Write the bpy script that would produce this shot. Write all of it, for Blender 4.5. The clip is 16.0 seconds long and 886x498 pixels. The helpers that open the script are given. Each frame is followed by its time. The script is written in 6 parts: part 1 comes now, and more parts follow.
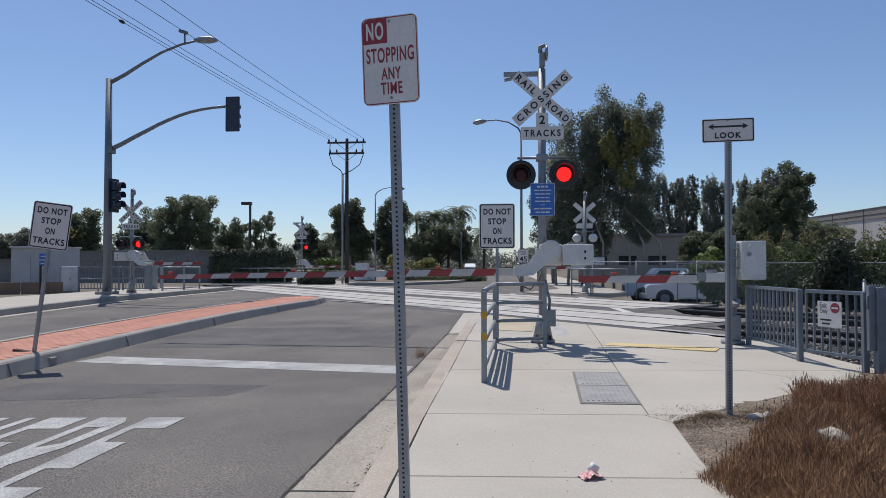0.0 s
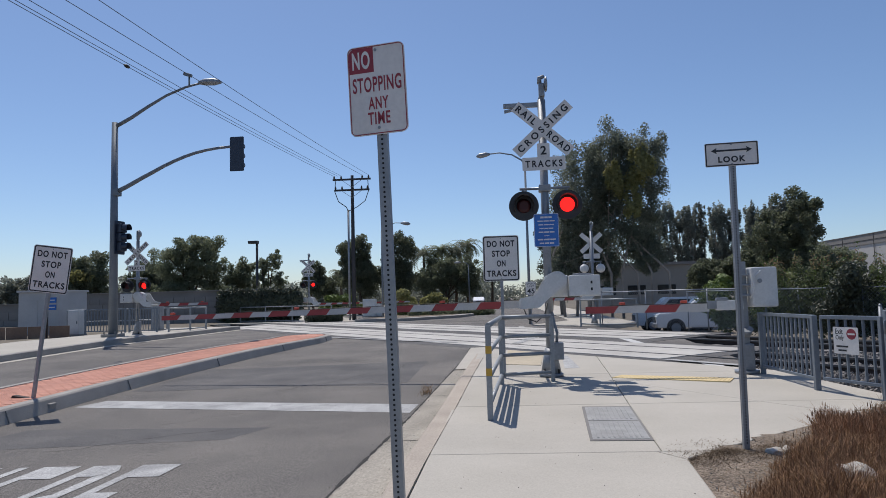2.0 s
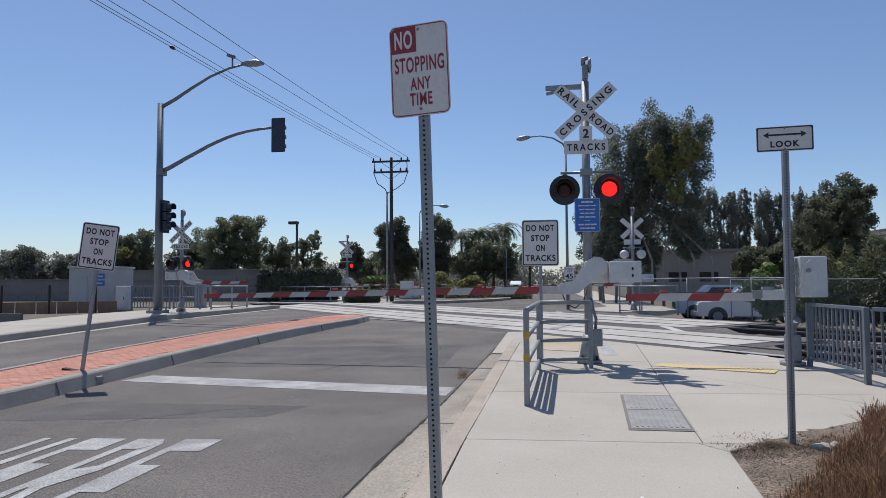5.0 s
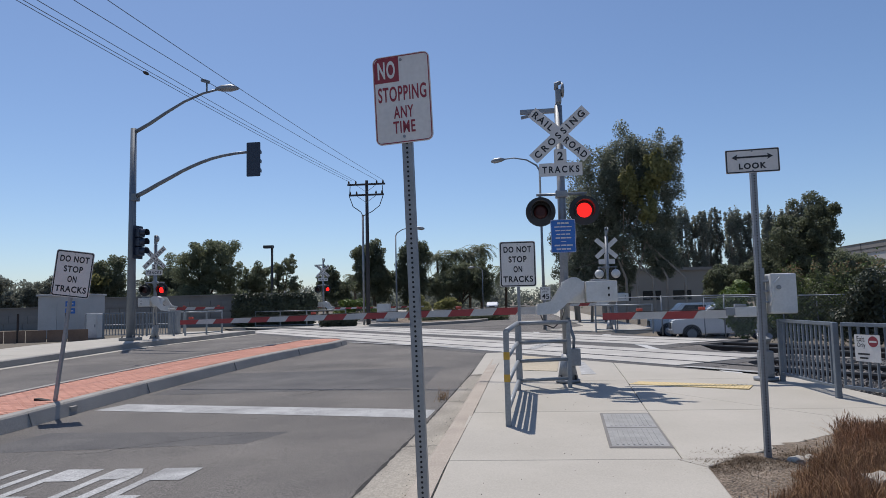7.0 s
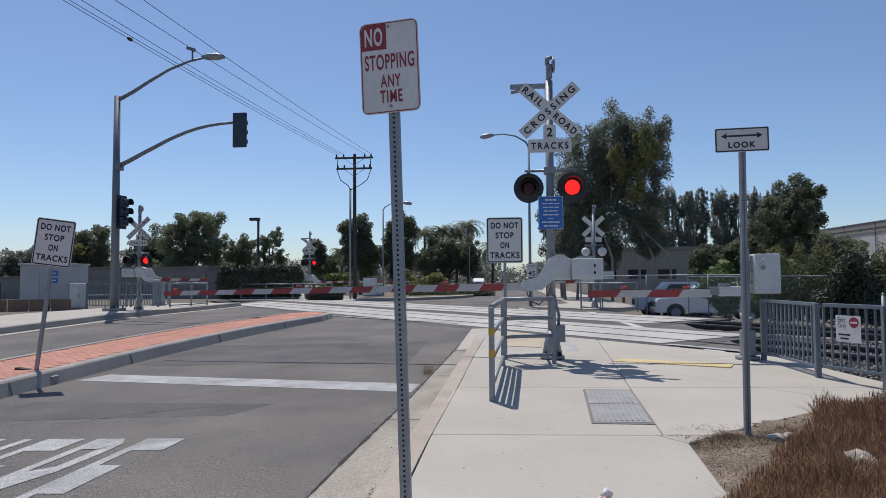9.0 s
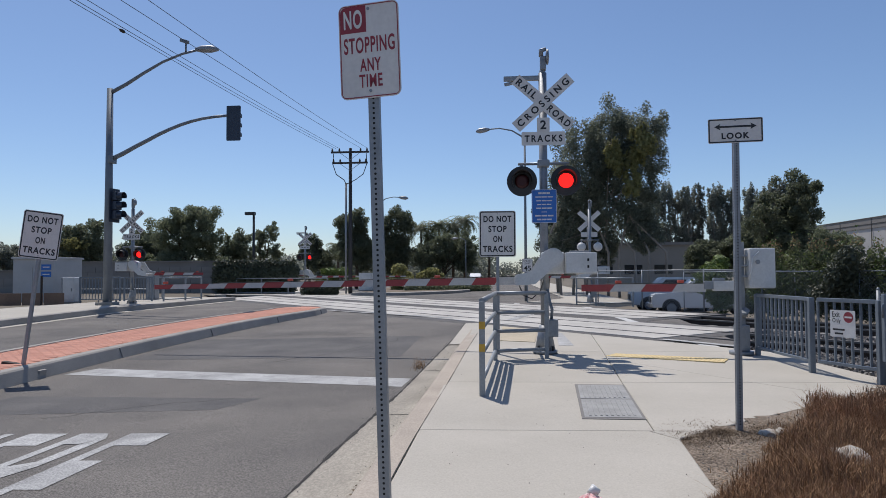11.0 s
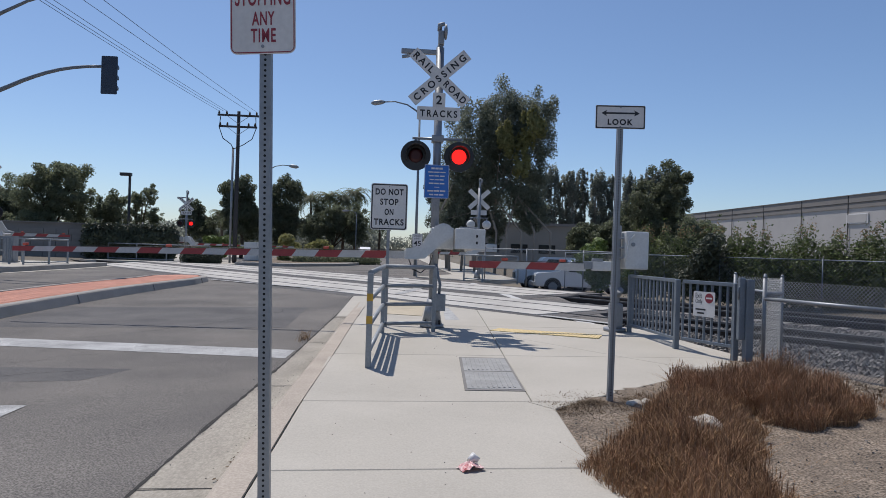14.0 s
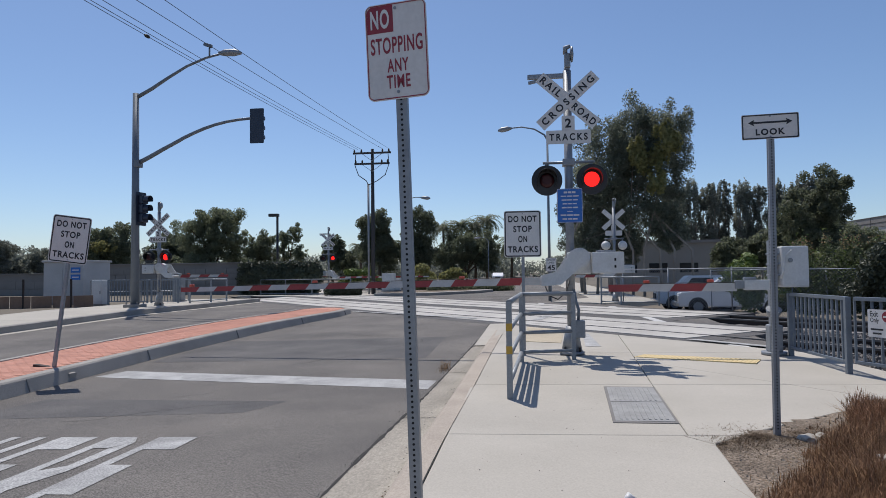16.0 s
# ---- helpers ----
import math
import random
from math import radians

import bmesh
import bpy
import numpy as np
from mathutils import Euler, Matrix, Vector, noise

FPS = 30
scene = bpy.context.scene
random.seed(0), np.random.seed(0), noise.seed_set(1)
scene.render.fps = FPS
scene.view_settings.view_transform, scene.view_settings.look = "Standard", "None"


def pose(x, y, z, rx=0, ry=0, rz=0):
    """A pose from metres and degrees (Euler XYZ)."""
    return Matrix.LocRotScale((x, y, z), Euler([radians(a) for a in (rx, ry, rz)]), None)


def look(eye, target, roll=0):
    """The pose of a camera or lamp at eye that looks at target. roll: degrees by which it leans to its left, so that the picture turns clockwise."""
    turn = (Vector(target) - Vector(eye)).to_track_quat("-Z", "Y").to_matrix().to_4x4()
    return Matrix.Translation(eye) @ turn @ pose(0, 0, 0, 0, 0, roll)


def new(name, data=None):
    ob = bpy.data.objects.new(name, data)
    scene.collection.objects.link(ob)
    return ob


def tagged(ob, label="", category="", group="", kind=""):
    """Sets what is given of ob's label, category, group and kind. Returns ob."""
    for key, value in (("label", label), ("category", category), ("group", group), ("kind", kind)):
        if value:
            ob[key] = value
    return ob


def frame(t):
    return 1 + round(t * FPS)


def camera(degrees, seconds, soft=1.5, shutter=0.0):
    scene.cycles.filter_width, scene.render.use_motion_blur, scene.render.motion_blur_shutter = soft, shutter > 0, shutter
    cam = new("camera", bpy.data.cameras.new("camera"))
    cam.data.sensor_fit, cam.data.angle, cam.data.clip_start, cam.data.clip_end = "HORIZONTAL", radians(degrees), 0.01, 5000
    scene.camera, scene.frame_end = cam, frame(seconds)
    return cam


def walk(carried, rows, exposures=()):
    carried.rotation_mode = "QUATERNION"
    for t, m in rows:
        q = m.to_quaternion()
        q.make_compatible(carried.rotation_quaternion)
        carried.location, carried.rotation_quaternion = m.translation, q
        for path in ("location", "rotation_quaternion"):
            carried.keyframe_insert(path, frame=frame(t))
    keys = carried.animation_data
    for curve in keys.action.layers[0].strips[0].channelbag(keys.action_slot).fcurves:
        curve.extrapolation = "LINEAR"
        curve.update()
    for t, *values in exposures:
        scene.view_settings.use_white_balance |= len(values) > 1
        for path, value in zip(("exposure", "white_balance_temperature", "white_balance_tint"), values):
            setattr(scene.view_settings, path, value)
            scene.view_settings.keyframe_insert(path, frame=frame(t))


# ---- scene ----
cam = camera(67.0, 16.0, soft=0.7)
PATH = [
    (0, (0.056, 0.078, 1.418), (-0.108, 2.07, 1.463), -0.1),
    (0.5, (0.019, 0.049, 1.41), (-0.171, 2.038, 1.51), -0.6),
    (1, (0.013, 0.096, 1.426), (-0.101, 2.09, 1.536), 0.3),
    (1.5, (0.038, 0.27, 1.468), (-0.117, 2.262, 1.569), -1.6),
    (2, (0.12, 0.247, 1.42), (-0.066, 2.233, 1.567), -1.5),
    (2.5, (0.139, 0.309, 1.422), (-0.085, 2.294, 1.525), -2.5),
    (3, (0.127, 0.28, 1.42), (-0.133, 2.262, 1.483), -2.4),
    (3.5, (0.091, 0.294, 1.417), (-0.184, 2.275, 1.456), -0.2),
    (4, (0.1, 0.322, 1.424), (-0.2, 2.299, 1.472), -0.5),
    (6.3, (0.095, 0.258, 1.43), (-0.188, 2.232, 1.58), -0.2),
    (6.5, (0.081, 0.256, 1.428), (-0.181, 2.233, 1.579), -0.4),
    (7, (0.066, 0.21, 1.434), (-0.159, 2.191, 1.596), -1.3),
    (7.5, (0.035, 0.233, 1.419), (-0.166, 2.222, 1.484), 0.1),
    (8, (0.036, 0.261, 1.423), (-0.196, 2.246, 1.471), 0.5),
    (8.5, (0.048, 0.22, 1.42), (-0.165, 2.207, 1.494), 0.1),
    (9, (0.07, 0.26, 1.424), (-0.119, 2.249, 1.513), -0.4),
    (11.5, (0.143, 0.381, 1.398), (-0.036, 2.371, 1.471), -0.3),
    (12, (0.114, 0.383, 1.397), (0.055, 2.38, 1.474), -2.5),
    (12.5, (0.109, 0.406, 1.387), (0.284, 2.396, 1.47), 1.6),
    (13, (0.109, 0.433, 1.399), (0.238, 2.428, 1.458), 1.5),
    (13.5, (0.122, 0.421, 1.378), (0.268, 2.416, 1.416), 2.8),
    (14, (0.135, 0.406, 1.378), (0.282, 2.4, 1.381), 1.8),
    (14.5, (0.121, 0.43, 1.415), (0.19, 2.429, 1.435), -0.7),
    (15, (0.109, 0.449, 1.422), (0.077, 2.445, 1.544), -0.4),
    (15.5, (0.099, 0.433, 1.421), (-0.028, 2.425, 1.546), -0.2),
    (16, (0.09, 0.448, 1.425), (-0.156, 2.432, 1.499), -0.7),
]
walk(cam, [(t, look(eye, target, roll)) for t, eye, target, roll in PATH], [(0.0, 0.05, 6420, 12.0), (16.0, 0.05, 6420, 12.0)])

# world and sun: a clear sky, the sun high ahead and to the left
SUN = Vector((-0.25, 0.45, 1.05)).normalized()
world = bpy.data.worlds.new("sky")
scene.world = world
world.use_nodes = True
wn = world.node_tree.nodes
sky = wn.new("ShaderNodeTexSky")
sky.sky_type = "NISHITA"
sky.sun_disc = False
sky.sun_elevation = math.asin(SUN.z)
sky.sun_rotation = math.atan2(SUN.x, SUN.y)
sky.air_density, sky.dust_density, sky.ozone_density = 0.9, 0.5, 5.3
world.node_tree.links.new(sky.outputs[0], wn["Background"].inputs[0])
wn["Background"].inputs[1].default_value = 0.107
sun = new("sun", bpy.data.lights.new("sun", "SUN"))
sun.data.energy, sun.data.angle, sun.data.color = 3.75, radians(0.53), (1.0, 0.95, 0.87)
sun.matrix_basis = look(SUN * 60, (0, 0, 0))


# ---- materials ----
def material(name, a, b=None, rough=0.7, metal=0.0, scale=4.0, fine=60.0, bump=0.15, spot=0.0, random_tone=0.0, trans=0.0, stretch=(1, 1, 1), grain=0.0):
    """A surface whose colour drifts from a to b at two scales, with fine relief."""
    m = bpy.data.materials.new(name)
    m.use_nodes = True
    n, l = m.node_tree.nodes, m.node_tree.links
    p = n["Principled BSDF"]
    b = b or tuple(v * 0.8 for v in a)
    tc = n.new("ShaderNodeTexCoord")
    mp = n.new("ShaderNodeMapping")
    mp.inputs["Scale"].default_value = stretch
    l.new(tc.outputs["Object"], mp.inputs["Vector"])
    big, small = n.new("ShaderNodeTexNoise"), n.new("ShaderNodeTexNoise")
    big.inputs["Scale"].default_value, big.inputs["Detail"].default_value = scale, 6
    small.inputs["Scale"].default_value, small.inputs["Detail"].default_value = fine, 4
    for t in (big, small):
        l.new(mp.outputs[0], t.inputs["Vector"])
    add = n.new("ShaderNodeMath")
    add.operation = "MULTIPLY_ADD"
    add.inputs[1].default_value = 0.45
    l.new(small.outputs[0], add.inputs[0])
    half = n.new("ShaderNodeMath")
    half.operation = "MULTIPLY"
    half.inputs[1].default_value = 0.6
    l.new(big.outputs[0], half.inputs[0])
    l.new(half.outputs[0], add.inputs[2])
    ramp = n.new("ShaderNodeMapRange")
    ramp.inputs["From Min"].default_value, ramp.inputs["From Max"].default_value = 0.36, 0.68
    l.new(add.outputs[0], ramp.inputs["Value"])
    mix = n.new("ShaderNodeMix")
    mix.data_type = "RGBA"
    mix.inputs[6].default_value, mix.inputs[7].default_value = (*a, 1), (*b, 1)
    l.new(ramp.outputs[0], mix.inputs[0])
    out = mix.outputs[2]
    if random_tone:
        info = n.new("ShaderNodeObjectInfo")
        geo = n.new("ShaderNodeNewGeometry")
        both = n.new("ShaderNodeMath")
        both.operation = "ADD"
        l.new(info.outputs["Random"], both.inputs[0])
        l.new(geo.outputs["Random Per Island"], both.inputs[1])
        mr = n.new("ShaderNodeMapRange")
        mr.inputs["From Max"].default_value = 2.0
        mr.inputs["To Min"].default_value, mr.inputs["To Max"].default_value = 1 - random_tone, 1 + random_tone
        l.new(both.outputs[0], mr.inputs["Value"])
        hsv = n.new("ShaderNodeHueSaturation")
        l.new(mr.outputs[0], hsv.inputs["Value"])
        l.new(out, hsv.inputs["Color"])
        out = hsv.outputs[0]
    if spot:
        sp = n.new("ShaderNodeTexNoise")
        sp.inputs["Scale"].default_value, sp.inputs["Detail"].default_value = scale * 0.35, 8
        sp.inputs["Roughness"].default_value = 0.65
        l.new(mp.outputs[0], sp.inputs["Vector"])
        cr = n.new("ShaderNodeMapRange")
        cr.inputs["From Min"].default_value, cr.inputs["From Max"].default_value = 0.5, 0.7
        cr.inputs["To Max"].default_value = spot
        l.new(sp.outputs[0], cr.inputs["Value"])
        stain = n.new("ShaderNodeMix")
        stain.data_type = "RGBA"
        stain.inputs[7].default_value = (*[v * 0.45 for v in a], 1)
        l.new(cr.outputs[0], stain.inputs[0])
        l.new(out, stain.inputs[6])
        out = stain.outputs[2]
    if grain:
        gn = n.new("ShaderNodeTexNoise")
        gn.inputs["Scale"].default_value, gn.inputs["Detail"].default_value = fine * 1.3, 3
        l.new(mp.outputs[0], gn.inputs["Vector"])
        gr = n.new("ShaderNodeMapRange")
        gr.inputs["From Min"].default_value, gr.inputs["From Max"].default_value = 0.36, 0.64
        gr.inputs["To Min"].default_value, gr.inputs["To Max"].default_value = 1 - grain, 1 + grain
        l.new(gn.outputs[0], gr.inputs["Value"])
        gh = n.new("ShaderNodeHueSaturation")
        l.new(gr.outputs[0], gh.inputs["Value"])
        l.new(out, gh.inputs["Color"])
        out = gh.outputs[0]
    l.new(out, p.inputs["Base Color"])
    if rough > 0.8:
        p.inputs["Specular IOR Level"].default_value = 0.2
    p.inputs["Roughness"].default_value, p.inputs["Metallic"].default_value = rough, metal
    if bump:
        bp = n.new("ShaderNodeBump")
        bp.inputs["Strength"].default_value, bp.inputs["Distance"].default_value = bump, 0.02
        l.new(small.outputs[0], bp.inputs["Height"])
        l.new(bp.outputs[0], p.inputs["Normal"])
    if trans:
        tr = n.new("ShaderNodeBsdfTranslucent")
        l.new(out, tr.inputs["Color"])
        ms = n.new("ShaderNodeMixShader")
        ms.inputs[0].default_value = trans
        l.new(p.outputs[0], ms.inputs[1])
        l.new(tr.outputs[0], ms.inputs[2])
        l.new(ms.outputs[0], n["Material Output"].inputs["Surface"])
    return m


M = {}
M["asphalt"] = material("asphalt", (0.103, 0.097, 0.094), (0.20, 0.185, 0.168), 0.88, 0, 0.5, 62, 0.7, 0.35, grain=0.42)
M["asphalt_dark"] = material("asphalt_patch", (0.055, 0.054, 0.054), (0.085, 0.082, 0.08), 0.9, 0, 1.2, 60, 0.5, grain=0.3)
M["asphalt_worn"] = material("older_asphalt", (0.09, 0.088, 0.09), (0.15, 0.143, 0.138), 0.9, 0, 1.1, 60, 0.6, 0.3, grain=0.3)
M["concrete"] = material("concrete", (0.455, 0.425, 0.375), (0.375, 0.35, 0.305), 0.85, 0, 0.7, 60, 0.12, 0.18, 0.03, grain=0.05)
M["kerb_warm"] = material("warm_kerb_concrete", (0.44, 0.385, 0.325), (0.35, 0.305, 0.26), 0.9, 0, 1.6, 50, 0.2, 0.3, grain=0.1)
M["line_white"] = material("pale_road_paint", (0.56, 0.56, 0.55), (0.44, 0.44, 0.43), 0.85, 0, 3, 50, 0.2, 0.3)
M["gutter"] = material("gutter_concrete", (0.41, 0.375, 0.32), (0.24, 0.22, 0.188), 0.9, 0, 1.8, 50, 0.2, 0.6, stretch=(1, 0.5, 1), grain=0.09)
M["kerb"] = material("kerb_concrete", (0.37, 0.35, 0.325), (0.27, 0.255, 0.235), 0.9, 0, 1.5, 50, 0.25, 0.4, grain=0.1)
M["crossing"] = material("crossing_panel_concrete", (0.53, 0.51, 0.475), (0.39, 0.372, 0.345), 0.85, 0, 0.9, 40, 0.2, 0.45, 0.12)
M["paint_white"] = material("worn_white_road_paint", (0.47, 0.47, 0.465), (0.27, 0.27, 0.268), 0.85, 0, 3.5, 50, 0.3, 0.75, grain=0.25)
M["brick"] = material("red_brick", (0.57, 0.295, 0.222), (0.48, 0.235, 0.172), 0.85, 0, 3, 60, 0.2, 0.15, 0.15)
M["tactile"] = material("faded_yellow_tile", (0.68, 0.53, 0.27), (0.58, 0.45, 0.23), 0.7, 0, 4, 50, 0.1, 0.2)
M["tan_pad"] = material("worn_tan_pad", (0.50, 0.43, 0.32), (0.41, 0.355, 0.27), 0.85, 0, 3, 50, 0.2, 0.3, grain=0.1)
M["steel_galv"] = material("galvanised_steel", (0.31, 0.325, 0.345), (0.225, 0.24, 0.26), 0.5, 0.5, 6, 40, 0.06)
M["fence_wire"] = material("galvanised_wire", (0.38, 0.39, 0.40), (0.30, 0.31, 0.32), 0.55, 0.2, 6, 40, 0)
# grey paint with the blue of skylight mixed into its colour
M["pole_grey"] = material("grey_painted_steel", (0.18, 0.21, 0.245), (0.14, 0.165, 0.195), 0.5, 0.25, 4, 40, 0.06)
M["rail_grey"] = material("weathered_galvanised_pipe", (0.31, 0.33, 0.345), (0.235, 0.25, 0.265), 0.5, 0.3, 5, 40, 0.06)
M["dark_hole"] = material("dark_hole", (0.03, 0.03, 0.03), None, 0.9, 0, 4, 40, 0)
M["white_metal"] = material("white_painted_metal", (0.66, 0.66, 0.65), (0.54, 0.54, 0.53), 0.45, 0.0, 3, 30, 0.05, 0.12)
M["sign_white"] = material("white_sign_sheet", (0.72, 0.70, 0.68), (0.62, 0.60, 0.58), 0.5, 0.0, 5, 40, 0.02, 0.06)
M["sign_black"] = material("black_sign_paint", (0.025, 0.025, 0.03), None, 0.5, 0, 5, 40, 0.02)
M["sign_red"] = material("faded_red_sign_paint", (0.30, 0.035, 0.05), (0.24, 0.03, 0.045), 0.5, 0, 6, 40, 0.02)
M["sign_blue"] = material("blue_sign_sheet", (0.03, 0.17, 0.55), (0.03, 0.13, 0.44), 0.5, 0, 5, 40, 0.02)
M["arm_red"] = material("red_reflective_stripe", (0.36, 0.05, 0.05), (0.28, 0.042, 0.045), 0.5, 0, 6, 40, 0.03)
M["arm_white"] = material("white_reflective_stripe", (0.56, 0.55, 0.54), (0.46, 0.45, 0.44), 0.5, 0, 6, 40, 0.03)
M["arm_lamp"] = material("orange_red_lamp_glass", (0.62, 0.10, 0.055), (0.5, 0.075, 0.045), 0.35, 0, 5, 40, 0)
# black enamel with the reflected sky's blue put into its base colour
M["head_black"] = material("sky_tinted_black_enamel", (0.03, 0.042, 0.07), (0.022, 0.03, 0.05), 0.35, 0.1, 5, 40, 0.02)
M["black"] = material("black_paint", (0.018, 0.018, 0.02), (0.03, 0.03, 0.032), 0.45, 0, 5, 40, 0.03)
M["lens_dark"] = material("dark_red_lens", (0.05, 0.006, 0.009), None, 0.55, 0, 5, 40, 0)
M["yellow"] = material("yellow_band", (0.60, 0.36, 0.05), (0.48, 0.29, 0.04), 0.6, 0, 6, 40, 0.03)
M["rust"] = material("rusty_rail_steel", (0.055, 0.042, 0.036), (0.035, 0.027, 0.023), 0.8, 0.2, 4, 40, 0.15)
M["rail_top"] = material("worn_rail_head", (0.13, 0.125, 0.12), (0.09, 0.085, 0.08), 0.6, 0.2, 4, 40, 0.05)
M["rubber"] = material("flangeway_rubber", (0.05, 0.048, 0.045), None, 0.9, 0, 3, 40, 0.2)
M["ballast"] = material("grey_ballast", (0.15, 0.135, 0.125), (0.07, 0.062, 0.058), 0.95, 0, 9, 28, 1.0, 0.2)
M["matted"] = material("matted_dead_stalks", (0.22, 0.165, 0.115), (0.11, 0.082, 0.058), 0.95, 0, 4, 50, 0, 0, 0.6)
M["hut_grey"] = material("faded_grey_hut_paint", (0.47, 0.475, 0.48), (0.38, 0.385, 0.39), 0.7, 0, 1.2, 30, 0.06, 0.25)
M["chip"] = material("bleached_wood_chip", (0.42, 0.37, 0.31), (0.20, 0.16, 0.125), 0.9, 0, 9, 50, 0, 0, 0.8)
M["stone"] = material("ballast_stone", (0.25, 0.235, 0.22), (0.135, 0.127, 0.12), 0.9, 0, 12, 60, 0.3, 0, 0.35)
M["dirt"] = material("dry_earth", (0.26, 0.212, 0.166), (0.135, 0.108, 0.085), 0.95, 0, 3.4, 45, 1.0, 0.45, grain=0.55)
M["field"] = material("dry_ground", (0.19, 0.165, 0.135), (0.13, 0.115, 0.09), 0.95, 0, 0.15, 8, 0.4, 0.3)
M["brush"] = material("dry_russet_stems", (0.38, 0.220, 0.128), (0.170, 0.100, 0.059), 0.9, 0, 3, 50, 0, 0, 0.8)
M["straw"] = material("straw_stems", (0.46, 0.30, 0.163), (0.34, 0.198, 0.105), 0.9, 0, 3, 50, 0, 0, 0.6)
# distance haze is put into the tree leaf colours, most in the pale ones
M["leaf"] = material("dark_green_leaves", (0.132, 0.155, 0.098), (0.215, 0.235, 0.146), 0.55, 0, 0.5, 9, 0, 0, 0.4, 0.6)
M["leaf_hazed"] = material("haze_pale_leaves", (0.20, 0.215, 0.18), (0.30, 0.315, 0.26), 0.6, 0, 0.4, 9, 0, 0, 0.4, 0.6)
M["leaf_dark"] = material("shaded_hedge_leaves", (0.098, 0.120, 0.062), (0.172, 0.195, 0.098), 0.55, 0, 0.8, 9, 0, 0, 0.45, 0.5)
# eucalyptus green, also raised and greyed to stand for haze
M["leaf_euc"] = material("grey_green_leaves", (0.135, 0.155, 0.118), (0.225, 0.24, 0.175), 0.5, 0, 0.4, 9, 0, 0, 0.4, 0.55)
M["leaf_rust"] = material("reddish_brown_leaves", (0.21, 0.14, 0.08), (0.29, 0.20, 0.11), 0.6, 0, 0.8, 9, 0, 0, 0.4, 0.4)
# dark evergreen leaves; the shade of the ivy wall is put into this colour
M["ivy"] = material("dark_ivy_leaves", (0.05, 0.06, 0.038), (0.085, 0.097, 0.058), 0.5, 0, 0.8, 9, 0, 0, 0.4, 0.2)
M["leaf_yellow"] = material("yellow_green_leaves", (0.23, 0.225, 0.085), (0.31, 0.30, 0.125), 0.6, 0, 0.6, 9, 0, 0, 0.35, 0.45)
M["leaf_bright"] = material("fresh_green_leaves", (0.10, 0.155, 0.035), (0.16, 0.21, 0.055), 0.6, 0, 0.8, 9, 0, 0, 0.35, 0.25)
M["bark"] = material("pale_bark", (0.40, 0.35, 0.30), (0.24, 0.205, 0.17), 0.9, 0, 3, 30, 0.5, 0.3, 0, 0, (1, 1, 0.3))
M["bark_dark"] = material("dark_bark", (0.12, 0.095, 0.07), (0.07, 0.055, 0.04), 0.95, 0, 4, 30, 0.5, 0, 0, 0, (1, 1, 0.3))
# weathered wood, its brown shifted to blue-grey to stand for haze
M["wood_pole"] = material("weathered_hazed_wood", (0.075, 0.075, 0.08), (0.05, 0.05, 0.055), 0.9, 0, 3, 30, 0.4, 0, 0, 0, (1, 1, 0.15))
M["wire"] = material("black_cable", (0.02, 0.02, 0.022), None, 0.6, 0, 4, 30, 0)
M["wall_grey"] = material("grey_block_wall", (0.235, 0.225, 0.215), (0.18, 0.172, 0.165), 0.9, 0, 0.8, 30, 0.2, 0.25, 0.05)
M["wall_white"] = material("pale_stucco", (0.50, 0.475, 0.455), (0.445, 0.425, 0.41), 0.85, 0, 0.4, 20, 0.1, 0.08)
M["wall_band"] = material("taupe_stucco", (0.27, 0.25, 0.235), (0.235, 0.22, 0.205), 0.85, 0, 0.4, 20, 0.1)
M["wall_tan"] = material("beige_stucco", (0.33, 0.305, 0.27), (0.28, 0.26, 0.23), 0.85, 0, 0.5, 20, 0.1, 0.1)
M["window"] = material("dark_window_glass", (0.015, 0.017, 0.02), None, 0.25, 0, 2, 20, 0)
M["car_white"] = material("white_car_paint", (0.72, 0.73, 0.75), (0.68, 0.69, 0.71), 0.25, 0, 1, 20, 0)
M["tyre"] = material("black_rubber", (0.025, 0.025, 0.026), None, 0.85, 0, 5, 40, 0.1)
M["chrome"] = material("silver_alloy", (0.55, 0.55, 0.56), None, 0.3, 0.9, 5, 40, 0)
M["lamp_glass"] = material("milky_lamp_glass", (0.6, 0.6, 0.57), None, 0.3, 0, 5, 40, 0)
M["red_plastic"] = material("red_printed_wrapper", (0.52, 0.10, 0.10), (0.72, 0.60, 0.58), 0.4, 0, 18, 60, 0.1)
M["grate"] = material("cast_cover", (0.33, 0.33, 0.325), (0.25, 0.25, 0.245), 0.7, 0.2, 6, 50, 0.3, 0.3)
M["rust_fence"] = material("rusty_brown_sheet", (0.28, 0.19, 0.14), (0.20, 0.135, 0.10), 0.95, 0.0, 2, 25, 0.3, 0.3)


def glowing(name, color, strength):
    m = bpy.data.materials.new(name)
    m.use_nodes = True
    p = m.node_tree.nodes["Principled BSDF"]
    p.inputs["Base Color"].default_value = (*(v * 0.3 for v in color), 1)
    p.inputs["Roughness"].default_value = 0.7
    p.inputs["Specular IOR Level"].default_value = 0.1
    p.inputs["Emission Color"].default_value = (*color, 1)
    p.inputs["Emission Strength"].default_value = strength
    return m


M["lens_lit"] = glowing("lit_red_lens", (1.0, 0.014, 0.012), 2.2)


# ---- mesh helpers ----
def bm_new():
    return bmesh.new()


